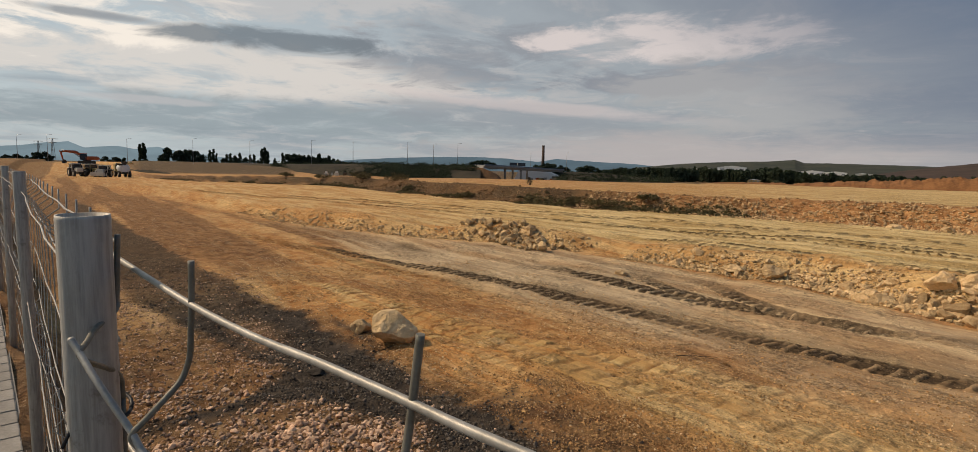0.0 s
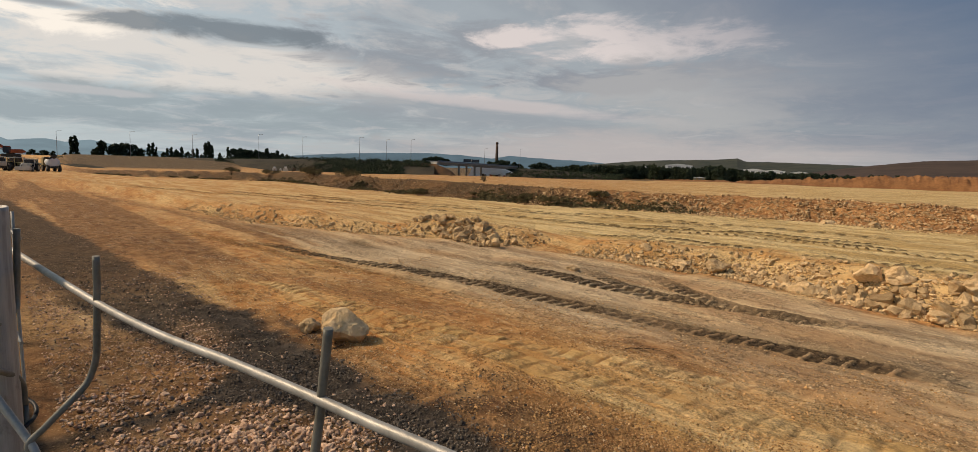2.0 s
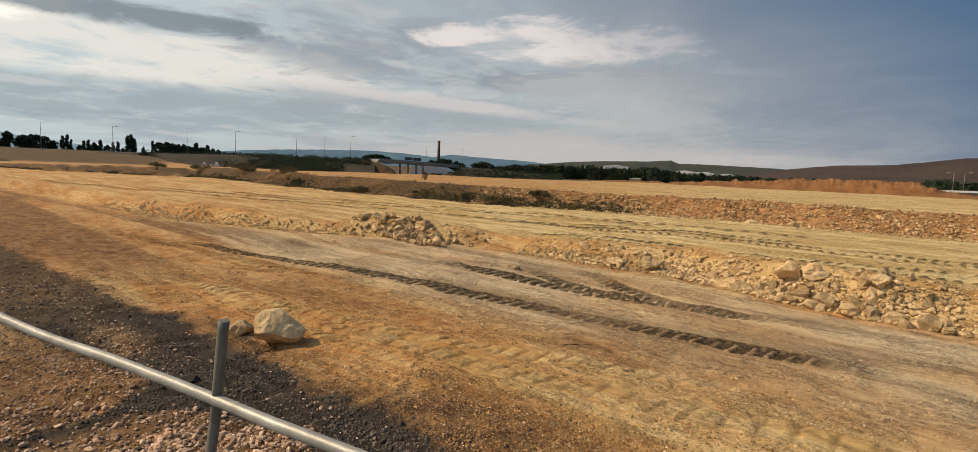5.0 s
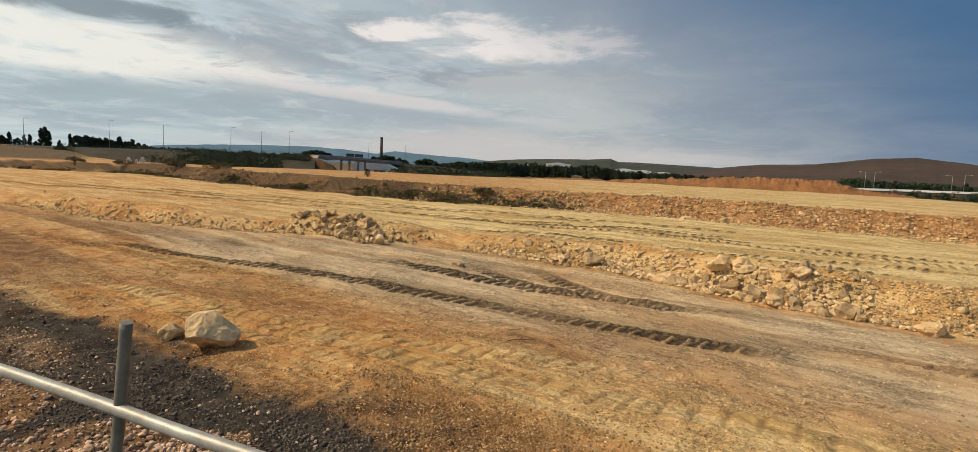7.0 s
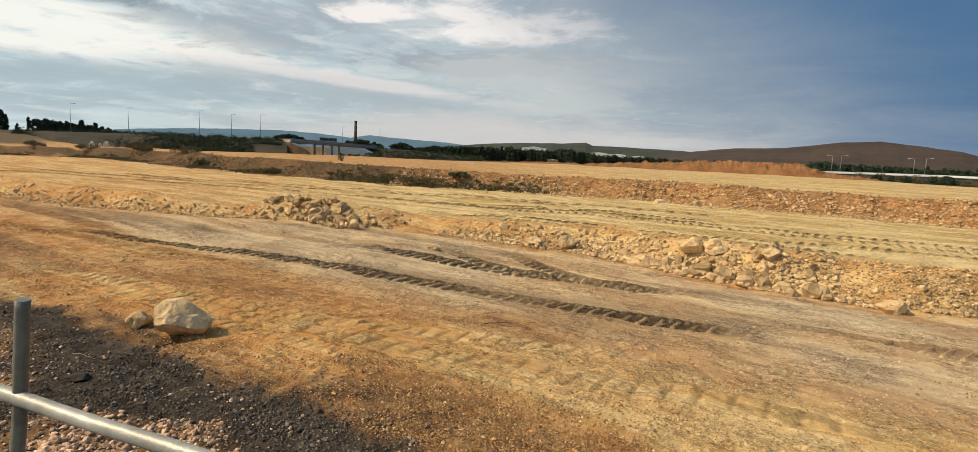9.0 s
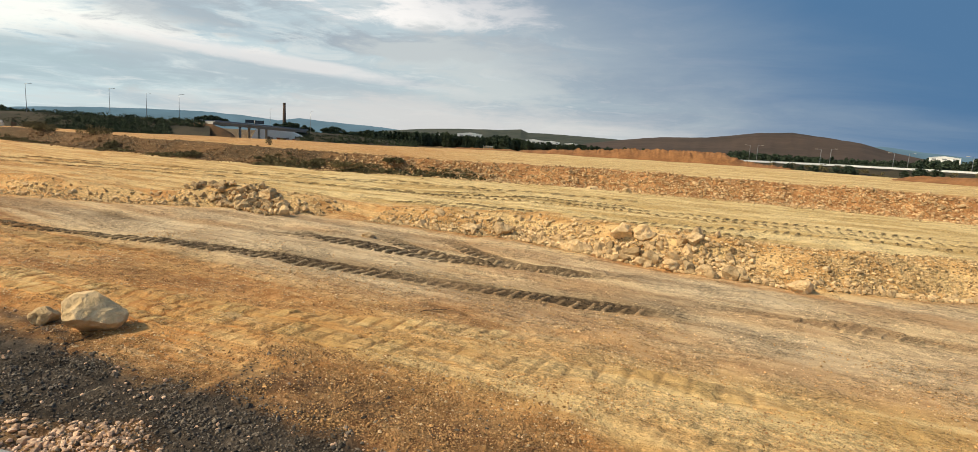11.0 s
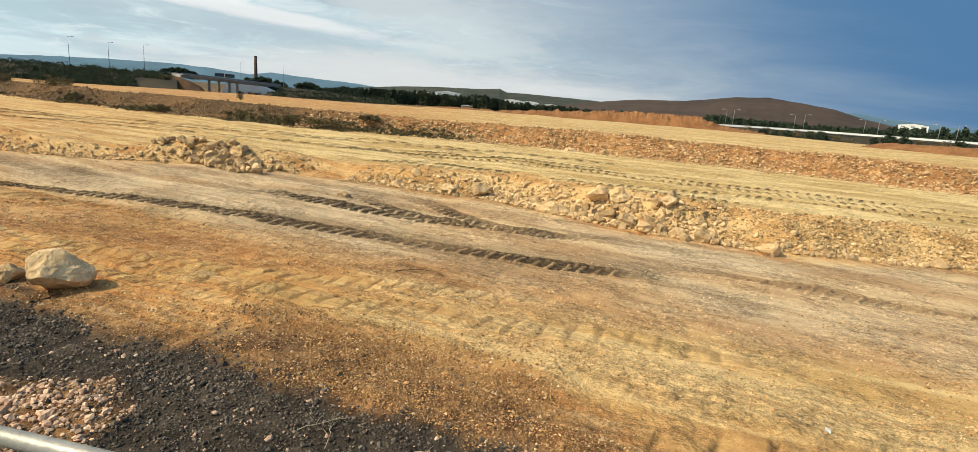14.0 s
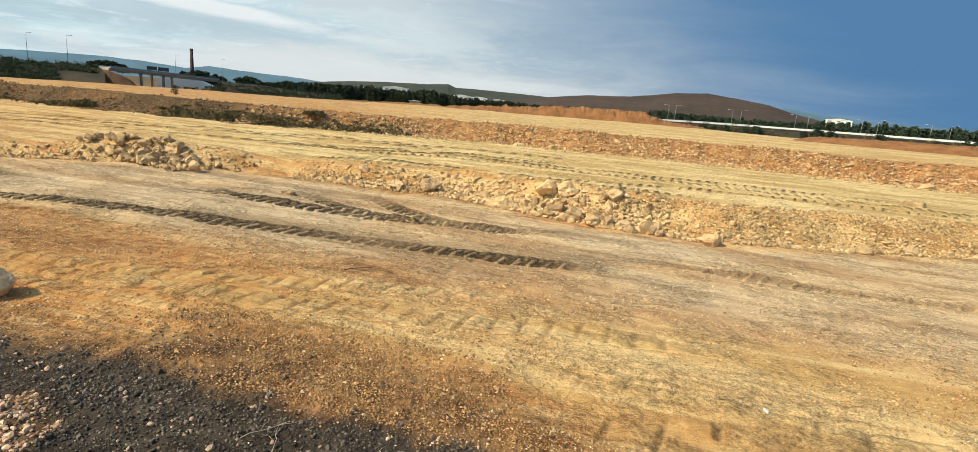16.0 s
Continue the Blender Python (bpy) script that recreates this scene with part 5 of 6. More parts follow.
def make_bridge():
    bridge = empty("road_bridge", Matrix.Identity(4), "concrete highway bridge on round piers over a gap in the embankment", "bridge")
    a, b = bearing(-6.6, 254, rise(0.50, 254)), bearing(1.6, 288, rise(0.20, 288))
    along("deck", a, b, ((-4.5, -0.25), (4.5, -0.25), (4.5, 0.0), (-4.5, 0.0)), CONCRETE, bridge)
    along("girder", a - Vector((0, 0, 0.25)), b - Vector((0, 0, 0.25)), ((-3.4, -0.9), (3.4, -0.9), (3.6, 0.0), (-3.6, 0.0)), CONCRETE, bridge, "weathered concrete girder")
    for s in (-4.4, 4.3):
        along("parapet", a, b, ((s, 0.0), (s + 0.15, 0.0), (s + 0.15, 0.55), (s, 0.55)), POLE, bridge, "grey steel parapet")
    for az, off in ((-3.87, -2), (-3.08, 2.5), (-2.22, -2), (-1.57, 2.5)):
        d = 262 + (az + 4.4) * 4.1 + off
        bm = bmesh.new()
        top = rise(0.50 - 0.0366 * (az + 6.6), 262) - 1.1
        tube(bm, [bearing(az, d, LOW - 0.2), bearing(az, d, top - 0.5), bearing(az, d, top)], 0.5, 14, [0.5, 0.5, 0.75])
        part("pier", bm, CONCRETE, bridge)
    # abutment and its sloping wing wall
    bm = bmesh.new()
    p = [bearing(-2.95, 288, LOW - 0.2), bearing(1.3, 296, LOW - 0.2), bearing(1.3, 297, rise(0.12, 297)), bearing(-2.4, 289, rise(0.14, 289))]
    q = [v + bearing(0, 1.5) for v in p]
    fv = [bm.verts.new(v) for v in p + q]
    for f in ((0, 1, 2, 3), (7, 6, 5, 4), (0, 4, 5, 1), (1, 5, 6, 2), (2, 6, 7, 3), (3, 7, 4, 0)):
        bm.faces.new([fv[i] for i in f])
    bmesh.ops.recalc_face_normals(bm, faces=bm.faces)
    part("abutment", bm, WHITE, bridge, "whitewashed abutment wall with painted patches")
    bm = bmesh.new()
    p = [bearing(0.7, 276, LOW - 0.2), bearing(2.95, 279, LOW - 0.2), bearing(2.75, 279, rise(-0.84, 279)), bearing(1.0, 277, rise(-0.05, 277)), bearing(0.7, 276, rise(-0.05, 276))]
    q = [v + bearing(0, 0.8) for v in p]
    fv = [bm.verts.new(v) for v in p + q]
    bm.faces.new(fv[:5])
    bm.faces.new(fv[5:][::-1])
    for i in range(5):
        bm.faces.new((fv[i], fv[i + 5], fv[(i + 1) % 5 + 5], fv[(i + 1) % 5]))
    bmesh.ops.recalc_face_normals(bm, faces=bm.faces)
    part("wing_wall", bm, WHITE, bridge, "pale wing wall with painted marks")
    rnd = random.Random(6)
    for k in range(14):
        az = -1.4 + k * 0.29
        d = 286.5 + (az + 2.95) * 1.9 if az < 0.7 else 275.2 + (az - 0.7) * 1.3
        z0 = rise(-0.85, d)
        h = rnd.uniform(0.6, 1.5) * (1 if az < 1.2 else 0.6)
        paint = (BRICK, POLE, WHITE, DIGGER, YELLOW)[k % 5]
        c = bearing(az, d - 0.08, z0)
        w = rnd.uniform(0.4, 1.0)
        bm = box(bmesh.new(), -w, -0.02, 0.0, w, 0.02, h, 0.0, Matrix.Translation(c))
        part("painted_patch", bm, paint, bridge, "patch of faded wall paint")
    return bridge


make_bridge()


def make_sign():
    sign = empty("gantry_sign", Matrix.Identity(4), "dark backs of road sign boards above the bridge", "road sign")
    for k, (a0, a1) in enumerate(((-3.41, -2.62), (-2.58, -1.77))):
        e0, e1 = (0.86, 0.55) if k == 0 else (0.84, 0.52)
        bm = bmesh.new()
        d = 275
        c0, c1 = bearing(a0, d, rise(e1, d)), bearing(a1, d, rise(e1, d))
        h = rise(e0, d) - rise(e1, d)
        f = [bm.verts.new(v) for v in (c0, c1, c1 + Vector((0, 0, h)), c0 + Vector((0, 0, h)))]
        face = bm.faces.new(f)
        r = bmesh.ops.extrude_face_region(bm, geom=[face])
        bmesh.ops.translate(bm, vec=(0, 0.25, 0), verts=[v for v in r["geom"] if isinstance(v, bmesh.types.BMVert)])
        bmesh.ops.recalc_face_normals(bm, faces=bm.faces)
        part("board", bm, GLASS, sign, "dark sign board")
    for az in (-3.3, -2.6, -1.9):
        part("support", tube(bmesh.new(), [bearing(az, 275.6, rise(0.15, 275)), bearing(az, 275.6, rise(0.84, 275))], 0.12, 8), POLE, sign)


make_sign()


def make_chimney():
    ch = empty("brick_chimney", Matrix.Translation(bearing(0.02, 620, LOW)), "tall brick factory chimney darkened by cloud shadow, tapering upwards", "chimney")
    h = rise(2.68, 620) - LOW
    part("shaft", tube(bmesh.new(), [(0, 0, -1), (0, 0, h * 0.3), (0, 0, h * 0.95)], 1, 20, [2.1, 1.8, 1.32]), BRICK, ch)
    part("collar", tube(bmesh.new(), [(0, 0, h * 0.945), (0, 0, h * 0.965), (0, 0, h * 0.97), (0, 0, h)], 1, 20, [1.4, 1.55, 1.42, 1.38]), BRICK, ch, "projecting brick rim")


make_chimney()


def street_lamp(az, top_el, dist, base_z, arms=1, turn=0.0, thick=1.0):
    z1 = rise(top_el, dist)
    h = z1 - base_z
    lamp = empty("street_lamp", Matrix.Translation(bearing(az, dist, base_z)) @ pose(0, 0, 0, 0, 0, turn), "tall grey steel highway lamp post", "lamp post", "highway lamps")
    part("pole", tube(bmesh.new(), [(0, 0, -2.2), (0, 0, h * 0.5), (0, 0, h - 0.1)], 1, 8, [0.15 * thick, 0.12 * thick, 0.08 * thick]), POLE, lamp)
    for s in (1, -1)[:arms]:
        part("arm", tube(bmesh.new(), [(0, 0, h - 0.25), (0.5 * s, 0, h - 0.05), (1.3 * s, 0, h)], 0.055 * thick, 6), POLE, lamp)
        part("lamp_head", box(bmesh.new(), min(1.2 * s, 2.0 * s), -0.16, h - 0.06, max(1.2 * s, 2.0 * s), 0.16, h + 0.08, 0.04), CREAM, lamp, "pale lamp head")


for k, (az, el, d, base) in enumerate(((-45.96, 1.90, 330, 0.45), (-44.09, 2.02, 320, 0.0), (-38.7, 1.98, 310, 0.11), (-33.67, 2.23, 300, 0.05), (-28.9, 2.26, 290, 0.1), (-23.33, 2.54, 280, 0.18), (-19.35, 2.51, 270, 0.30), (-13.93, 2.70, 264, 0.38), (-11.29, 2.57, 264, 0.38), (-8.8, 2.68, 262, 0.38), (-1.24, 2.02, 330, 0.2), (2.43, 2.04, 340, 0.0))):
    street_lamp(az, el, d, rise(base, d) - 0.3, 1, 20 + 13 * (k % 3), 0.8)
for k, (az, el) in enumerate(((45.4, 1.28), (46.05, 1.32), (51.14, 1.24), (51.89, 1.30), (56.42, 1.20), (57.41, 1.22), (61.45, 1.20), (62.58, 1.25), (66.14, 1.14), (67.37, 1.19), (72.0, 1.2), (73.2, 1.2))):
    street_lamp(az, el, 240 + (k % 2) * 8, rise(-0.12, 240) - 0.4, 1, 130 + 180 * (k % 2), 0.7)


def pylon(az, top_el, base_el, dist):
    h = rise(top_el, dist) - rise(base_el, dist) + 2
    py = empty("power_pylon", Matrix.Translation(bearing(az, dist, rise(base_el, dist) - 2)), "grey lattice electricity pylon", "pylon", "pylons on the plain")
    for sx in (-1, 1):
        for sy in (-1, 1):
            part("leg", tube(bmesh.new(), [(sx * 1.2, sy * 1.2, 0), (sx * 0.35, sy * 0.35, h * 0.85), (sx * 0.2, sy * 0.2, h)], 0.16, 5), POLE, py)
    for k in range(6):
        z0, z1 = h * k / 7, h * (k + 1) / 7
        r0, r1 = 1.2 - 0.85 * z0 / (h * 0.85), 1.2 - 0.85 * z1 / (h * 0.85)
        part("brace", tube(bmesh.new(), [(-r0, -r0, z0), (r1, -r1, z1)], 0.1, 4), POLE, py)
        part("brace", tube(bmesh.new(), [(r0, -r0, z0), (-r1, -r1, z1)], 0.1, 4), POLE, py)
    for z, w in ((h * 0.98, 4.4), (h * 0.82, 3.4)):
        part("crossarm", tube(bmesh.new(), [(-w, 0, z), (0, 0, z + 0.3), (w, 0, z)], 0.2, 5), POLE, py)


pylon(-44.65, 1.49, 0.1, 620)
pylon(-43.75, 1.72, 0.05, 560)


# ---- low road wall and buildings behind the terrace ----
def chain(name, knots, profile, mat, label, category):
    top = empty(name, Matrix.Identity(4), label, category)
    for a, b in zip(knots, knots[1:]):
        along("panel", a, b, profile, mat, top)
    return top


chain("road_wall", [bearing(az, d, rise(e, d)) for az, d, e in ((44.0, 209, -0.31), (48, 212, -0.22), (53, 215, -0.16), (58, 216, -0.13), (63, 218, -0.10), (69, 220, -0.08), (78, 222, -0.06))], ((0, 0), (0.3, 0), (0.3, 0.62), (0, 0.62)), WHITE, "long low white road wall", "road wall")


def hall(az, dist, w, deep, z0, h, mat, label, turn=0.0):
    b = empty("warehouse", Matrix.Translation(bearing(az, dist, z0)) @ pose(0, 0, 0, 0, 0, -az + turn), label, "warehouse", "distant warehouses")
    part("wall", box(bmesh.new(), -w / 2, 0, -16, w / 2, deep, h, 0.05), mat, b)
    bm = bmesh.new()
    pr = [(-w / 2 - 0.4, h), (0, h + w * 0.06), (w / 2 + 0.4, h)]
    front = [bm.verts.new((x, -0.4, z)) for x, z in pr]
    rear = [bm.verts.new((x, deep + 0.4, z)) for x, z in pr]
    for i in range(2):
        bm.faces.new((front[i], front[i + 1], rear[i + 1], rear[i]))
    bm.faces.new(front)
    bm.faces.new(rear[::-1])
    part("roof", bm, WHITE, b, "pale metal roof")
    for k in range(3):
        x = -w / 2 + w * (k + 0.5) / 3
        part("door", box(bmesh.new(), x - w * 0.07, -0.12, 0, x + w * 0.07, 0.05, h * 0.6), POLE, b)


hall(15.8, 520, 26, 20, rise(0.25, 520), 3.0, WHITE, "white warehouse among dark trees")
hall(18.2, 900, 40, 20, rise(0.55, 900), 4.5, WHITE, "white warehouse among dark trees")
hall(24.8, 1000, 36, 22, rise(0.32, 1000), 4.4, WHITE, "long white warehouse below the hill")
hall(26.6, 1000, 30, 22, rise(0.30, 1000), 4.0, WHITE, "long white warehouse below the hill")
hall(28.6, 1050, 26, 22, rise(0.22, 1050), 4.0, CREAM, "cream warehouse below the hill")
hall(20.15, 300, 5.5, 5, rise(-0.48, 300), 0.9, YELLOW, "low yellow shed at the site's edge")
hall(59.7, 1300, 46, 25, rise(0.82, 1300), 4.5, WHITE, "long white roof below the far hills")


# ---- mounds on the terrace ----
def mound(name, D, outline, depth, mat, base_z, label, seed, lump):
    azs, els = [p[0] for p in outline], [p[1] for p in outline]
    n, rows = 420, 16
    A = np.linspace(azs[0], azs[-1], n)
    E = np.interp(A, azs, els)
    K = np.linspace(0, 1, rows)
    AA, KK = np.meshgrid(A, K, indexing="ij")
    top = np.maximum(EYE + D * np.tan(np.radians(E)), base_z)[:, None] + 0 * KK
    prof = np.where(KK < 0.6, np.sin(KK / 0.6 * math.pi / 2) ** 0.9, np.cos((KK - 0.6) / 0.4 * math.pi / 2))
    h = base_z - 0.25 + (top - base_z + 0.25) * prof
    h = h + (fbm(AA * 1.6, KK * 4, 4, seed) - 0.5) * lump * prof + (fbm(AA * 5.5, KK * 9, 3, seed + 5) - 0.5) * lump * 0.6 * prof
    dist = D - depth * 0.6 + depth * KK
    a = np.radians(AA)
    co = np.stack([np.sin(a) * dist, np.cos(a) * dist, h], -1).reshape(-1, 3)
    i = np.arange(n * rows).reshape(n, rows)
    quads = np.stack([i[:-1, :-1], i[:-1, 1:], i[1:, 1:], i[1:, :-1]], -1).reshape(-1, 4)[:, ::-1]
    return tagged(new(name, mesh_from(name, co, quads, mat)), label, "earth mound")


TERRACE = site_z(0.85)
mound("earth_mound", 92, ((23.0, -0.75), (24.1, -0.48), (27, -0.25), (31.4, 0.02), (34, 0.22), (36.4, 0.33), (39, 0.42), (43.0, 0.45), (43.7, 0.25), (44.6, -0.25), (47.5, -0.48), (49, -0.75)), 6.5, ORANGE_EARTH, TERRACE - 0.1, "long lumpy mound of excavated orange earth on the terrace", 3, 0.75)
mound("earth_mound", 64, ((56.5, -1.0), (58, -0.58), (61, -0.45), (65, -0.36), (69.2, -0.28), (80, -0.25)), 6, ORANGE_EARTH, site_z(0.7), "low brown earth bank at the end of the terrace", 9, 0.25)
mound("earth_mound", 100, ((15.5, -0.85), (17, -0.60), (19, -0.55), (22.5, -0.50), (24, -0.8)), 4, ORANGE_EARTH, TERRACE - 0.2, "low orange earth mound on the terrace edge", 13, 0.3)


# ---- concrete blocks and stakes on the terrace ----
def block_stack(az, dist, z, s, label):
    b = empty("concrete_block", Matrix.Translation(bearing(az, dist, z)) @ pose(0, 0, 0, 0, 0, 20), label, "concrete block", "blocks on the terrace")
    part("base", box(bmesh.new(), -0.55 * s, -0.4 * s, -0.2, 0.55 * s, 0.4 * s, 0.35 * s, 0.05), CREAM, b)
    part("top", box(bmesh.new(), -0.28 * s, -0.3 * s, 0.34 * s, 0.35 * s, 0.3 * s, 0.8 * s, 0.06), WHITE, b)


for az, s in ((-21.96, 0.62), (-21.4, 0.35), (-20.95, 0.68)):
    d = 92
    block_stack(az, d, rise(-0.78, d), s, "pale broken concrete block on the terrace")
stake = empty("stake", Matrix.Translation(bearing(-20.3, 84, rise(-0.95, 84))), "small dark survey stake on the terrace", "stake")
part("rod", tube(bmesh.new(), [(0, 0, -0.1), (0.02, 0, 0.75)], 0.04, 6), BARK, stake)
part("board", box(bmesh.new(), 0.0, -0.02, 0.15, 0.5, 0.02, 0.55, 0.01), BARK, stake)


# ---- machines on the haul road ----
def wheel(name, parent, at, r, w):
    x, y, z = at
    t = part(name, bmesh.new(), RUBBER, parent)
    bm = bmesh.new()
    rings = []
    for s, rr in ((-w / 2, 0.62 * r), (-w / 2, 0.93 * r), (-w * 0.3, r), (w * 0.3, r), (w / 2, 0.93 * r), (w / 2, 0.62 * r)):
        rings.append([bm.verts.new((x + s, y + rr * math.cos(k * math.tau / 20), z + rr * math.sin(k * math.tau / 20))) for k in range(20)])
    for a, b in zip(rings, rings[1:] + rings[:1]):
        for k in range(20):
            bm.faces.new((a[k], a[(k + 1) % 20], b[(k + 1) % 20], b[k]))
    bmesh.ops.recalc_face_normals(bm, faces=bm.faces)
    bm.to_mesh(t.data)
    bm.free()
    rim = tube(bmesh.new(), [(x - w * 0.4, y, z), (x + w * 0.4, y, z)], 0.6 * r, 16)
    part("rim", rim, CREAM, t, "pale dusty rim")
    return t


def tractor(m, paint, label, loader):
    t = empty("wheel_loader" if loader else "tractor", m, label, "loader" if loader else "tractor")
    part("bonnet", box(bmesh.new(), -0.45, -1.9, 0.75, 0.45, -0.2, 1.5, 0.1), paint, t)
    part("chassis", box(bmesh.new(), -0.4, -1.8, 0.45, 0.4, 1.3, 0.85, 0.05), RUBBER, t)
    part("cab", box(bmesh.new(), -0.75, -0.2, 0.85, 0.75, 1.2, 2.1, 0.12), GLASS, t, "dark glazed cab")
    part("roof", box(bmesh.new(), -0.82, -0.3, 2.1, 0.82, 1.3, 2.28, 0.06), CREAM, t)
    for sx in (-1, 1):
        for y in (-0.22, 1.2):
            part("pillar", box(bmesh.new(), sx * 0.76 - 0.05, y - 0.05, 0.85, sx * 0.76 + 0.05, y + 0.05, 2.12, 0.01), paint, t)
    for sx in (-1, 1):
        wheel("wheel", t, (sx * 0.85, 0.75, 0.72), 0.72, 0.45)
        wheel("wheel", t, (sx * 0.8, -1.35, 0.52), 0.52, 0.36)
        part("mudguard", box(bmesh.new(), sx * 0.85 - 0.27, 0.1, 1.46, sx * 0.85 + 0.27, 1.35, 1.54, 0.02), paint, t)
    part("exhaust", tube(bmesh.new(), [(0.3, -1.0, 1.5), (0.3, -1.0, 2.25)], 0.05, 8), RUBBER, t)
    if loader:
        part("bucket", box(bmesh.new(), -1.15, -3.0, 0.25, 1.15, -2.3, 0.95, 0.1), paint, t)
        for sx in (-1, 1):
            part("boom", tube(bmesh.new(), [(sx * 0.55, -0.2, 1.35), (sx * 0.55, -1.6, 1.35), (sx * 0.6, -2.5, 0.65)], 0.09, 6), paint, t)
    return t


def ground_at(az, d):
    a, r = radians(az) + LINE, d / SITE
    return level(r * math.cos(a), r * math.sin(a))


def stand(az, d, turn=0.0, s=1.0):
    return Matrix.Translation(bearing(az, d, ground_at(az, d))) @ pose(0, 0, 0, 0, 0, -az + turn) @ Matrix.Diagonal((s, s, s, 1))


tractor(stand(-42.25, 110, 15, 0.92), CREAM, "dusty cream wheeled tractor parked on the haul road", False)
tractor(stand(-41.15, 112, 40, 0.9), YELLOW, "dusty yellow loader with its bucket lowered", True)
tractor(stand(-40.45, 108, -20, 0.85), CREAM, "dusty cream loader parked on the haul road", True)


def water_tanker(m):
    t = empty("tank_truck", m, "dusty site truck with a round white tank", "truck")
    part("chassis", box(bmesh.new(), -0.45, -1.9, 0.55, 0.45, 2.2, 0.8, 0.04), RUBBER, t)
    tank = tube(bmesh.new(), [(0, -1.75, 1.35), (0, -1.6, 1.35), (0, -0.6, 1.42), (0, 0.6, 1.42), (0, 0.8, 1.42)], 1, 20, [0.45, 0.78, 0.86, 0.72, 0.4])
    part("tank", tank, WHITE, t, "round white tank")
    part("cab", box(bmesh.new(), -0.8, 0.95, 0.8, 0.8, 2.2, 2.2, 0.15), YELLOW, t)
    part("windscreen", box(bmesh.new(), -0.7, 0.9, 1.5, 0.7, 0.97, 2.05, 0.02), GLASS, t, "dark cab glass")
    part("chute", tube(bmesh.new(), [(-0.1, -1.4, 2.1), (-0.75, -1.8, 2.0), (-1.2, -2.0, 2.1)], 0.16, 8), RUBBER, t)
    part("hopper", tube(bmesh.new(), [(0, -1.5, 1.9), (0, -1.5, 2.5)], 1, 12, [0.2, 0.5]), RUBBER, t)
    part("boom", tube(bmesh.new(), [(0.2, 0.4, 2.1), (1.3, 0.1, 2.35), (1.5, 0.1, 2.2)], 0.13, 6), YELLOW, t)
    for sx in (-1, 1):
        for y in (-1.3, 1.5):
            wheel("wheel", t, (sx * 0.72, y, 0.5), 0.5, 0.34)


water_tanker(stand(-39.1, 109, 12, 1.0))


def excavator(m):
    e = empty("excavator", m, "orange tracked excavator with its arm folded low", "excavator")
    for sx in (-1, 1):
        bm = bmesh.new()
        prof = [(0.45 * math.cos(a) * (1) + (1.6 if math.cos(a) > 0 else -1.6), 0.45 + 0.45 * math.sin(a)) for a in np.linspace(0, math.tau, 24, endpoint=False)]
        l = [bm.verts.new((x, sx * 1.2 - 0.3, z)) for x, z in prof]
        r = [bm.verts.new((x, sx * 1.2 + 0.3, z)) for x, z in prof]
        for k in range(24):
            bm.faces.new((l[k], l[(k + 1) % 24], r[(k + 1) % 24], r[k]))
        bm.faces.new(l[::-1])
        bm.faces.new(r)
        part("track", bm, RUBBER, e)
    part("turntable", tube(bmesh.new(), [(0, 0, 0.7), (0, 0, 1.05)], 0.9, 20), RUBBER, e)
    part("body", box(bmesh.new(), -0.6, -1.35, 1.0, 2.6, 1.35, 2.1, 0.18), DIGGER, e)
    part("counterweight", box(bmesh.new(), 2.3, -1.3, 1.05, 2.95, 1.3, 1.95, 0.25), DIGGER, e)
    part("cab", box(bmesh.new(), -1.55, -1.35, 1.05, 0.1, -0.25, 2.75, 0.15), GLASS, e, "dark glazed cab")
    part("cab_roof", box(bmesh.new(), -1.6, -1.4, 2.72, 0.15, -0.2, 2.86, 0.05), DIGGER, e)
    bm = tube(bmesh.new(), [(-0.6, 0.2, 1.8), (-2.2, 0.2, 3.1), (-4.6, 0.2, 3.35), (-5.6, 0.2, 3.1)], 1, 8, [0.32, 0.38, 0.28, 0.2])
    part("boom", bm, DIGGER, e)
    part("stick", tube(bmesh.new(), [(-5.9, 0.2, 3.4), (-5.6, 0.2, 3.1), (-5.2, 0.2, 1.0)], 1, 8, [0.15, 0.24, 0.16]), DIGGER, e)
    part("cylinder", tube(bmesh.new(), [(-2.4, 0.2, 3.5), (-5.8, 0.2, 3.6)], 0.09, 8), POLE, e)
    part("cylinder", tube(bmesh.new(), [(-1.0, 0.2, 1.4), (-2.8, 0.2, 2.9)], 0.1, 8), POLE, e)
    bm = bmesh.new()
    pr = [(-5.2, 1.15), (-4.6, 0.95), (-4.35, 0.35), (-4.9, -0.05), (-5.5, 0.1)]
    a, b = [bm.verts.new((x, -0.4, z)) for x, z in pr], [bm.verts.new((x, 0.8, z)) for x, z in pr]
    for k in range(5):
        bm.faces.new((a[k], a[(k + 1) % 5], b[(k + 1) % 5], b[k]))
    bm.faces.new(a[::-1])
    bm.faces.new(b)
    part("bucket", bm, RUBBER, e)


excavator(stand(-41.55, 188, 0, 1.0))
mound("earth_mound", 150, ((-41.5, -1.6), (-40.6, -0.75), (-38.5, -0.62), (-36.5, -0.75), (-34.5, -1.2)), 9, VERGE, site_z(-0.2), "low brown heap beside the haul road", 21, 0.5)


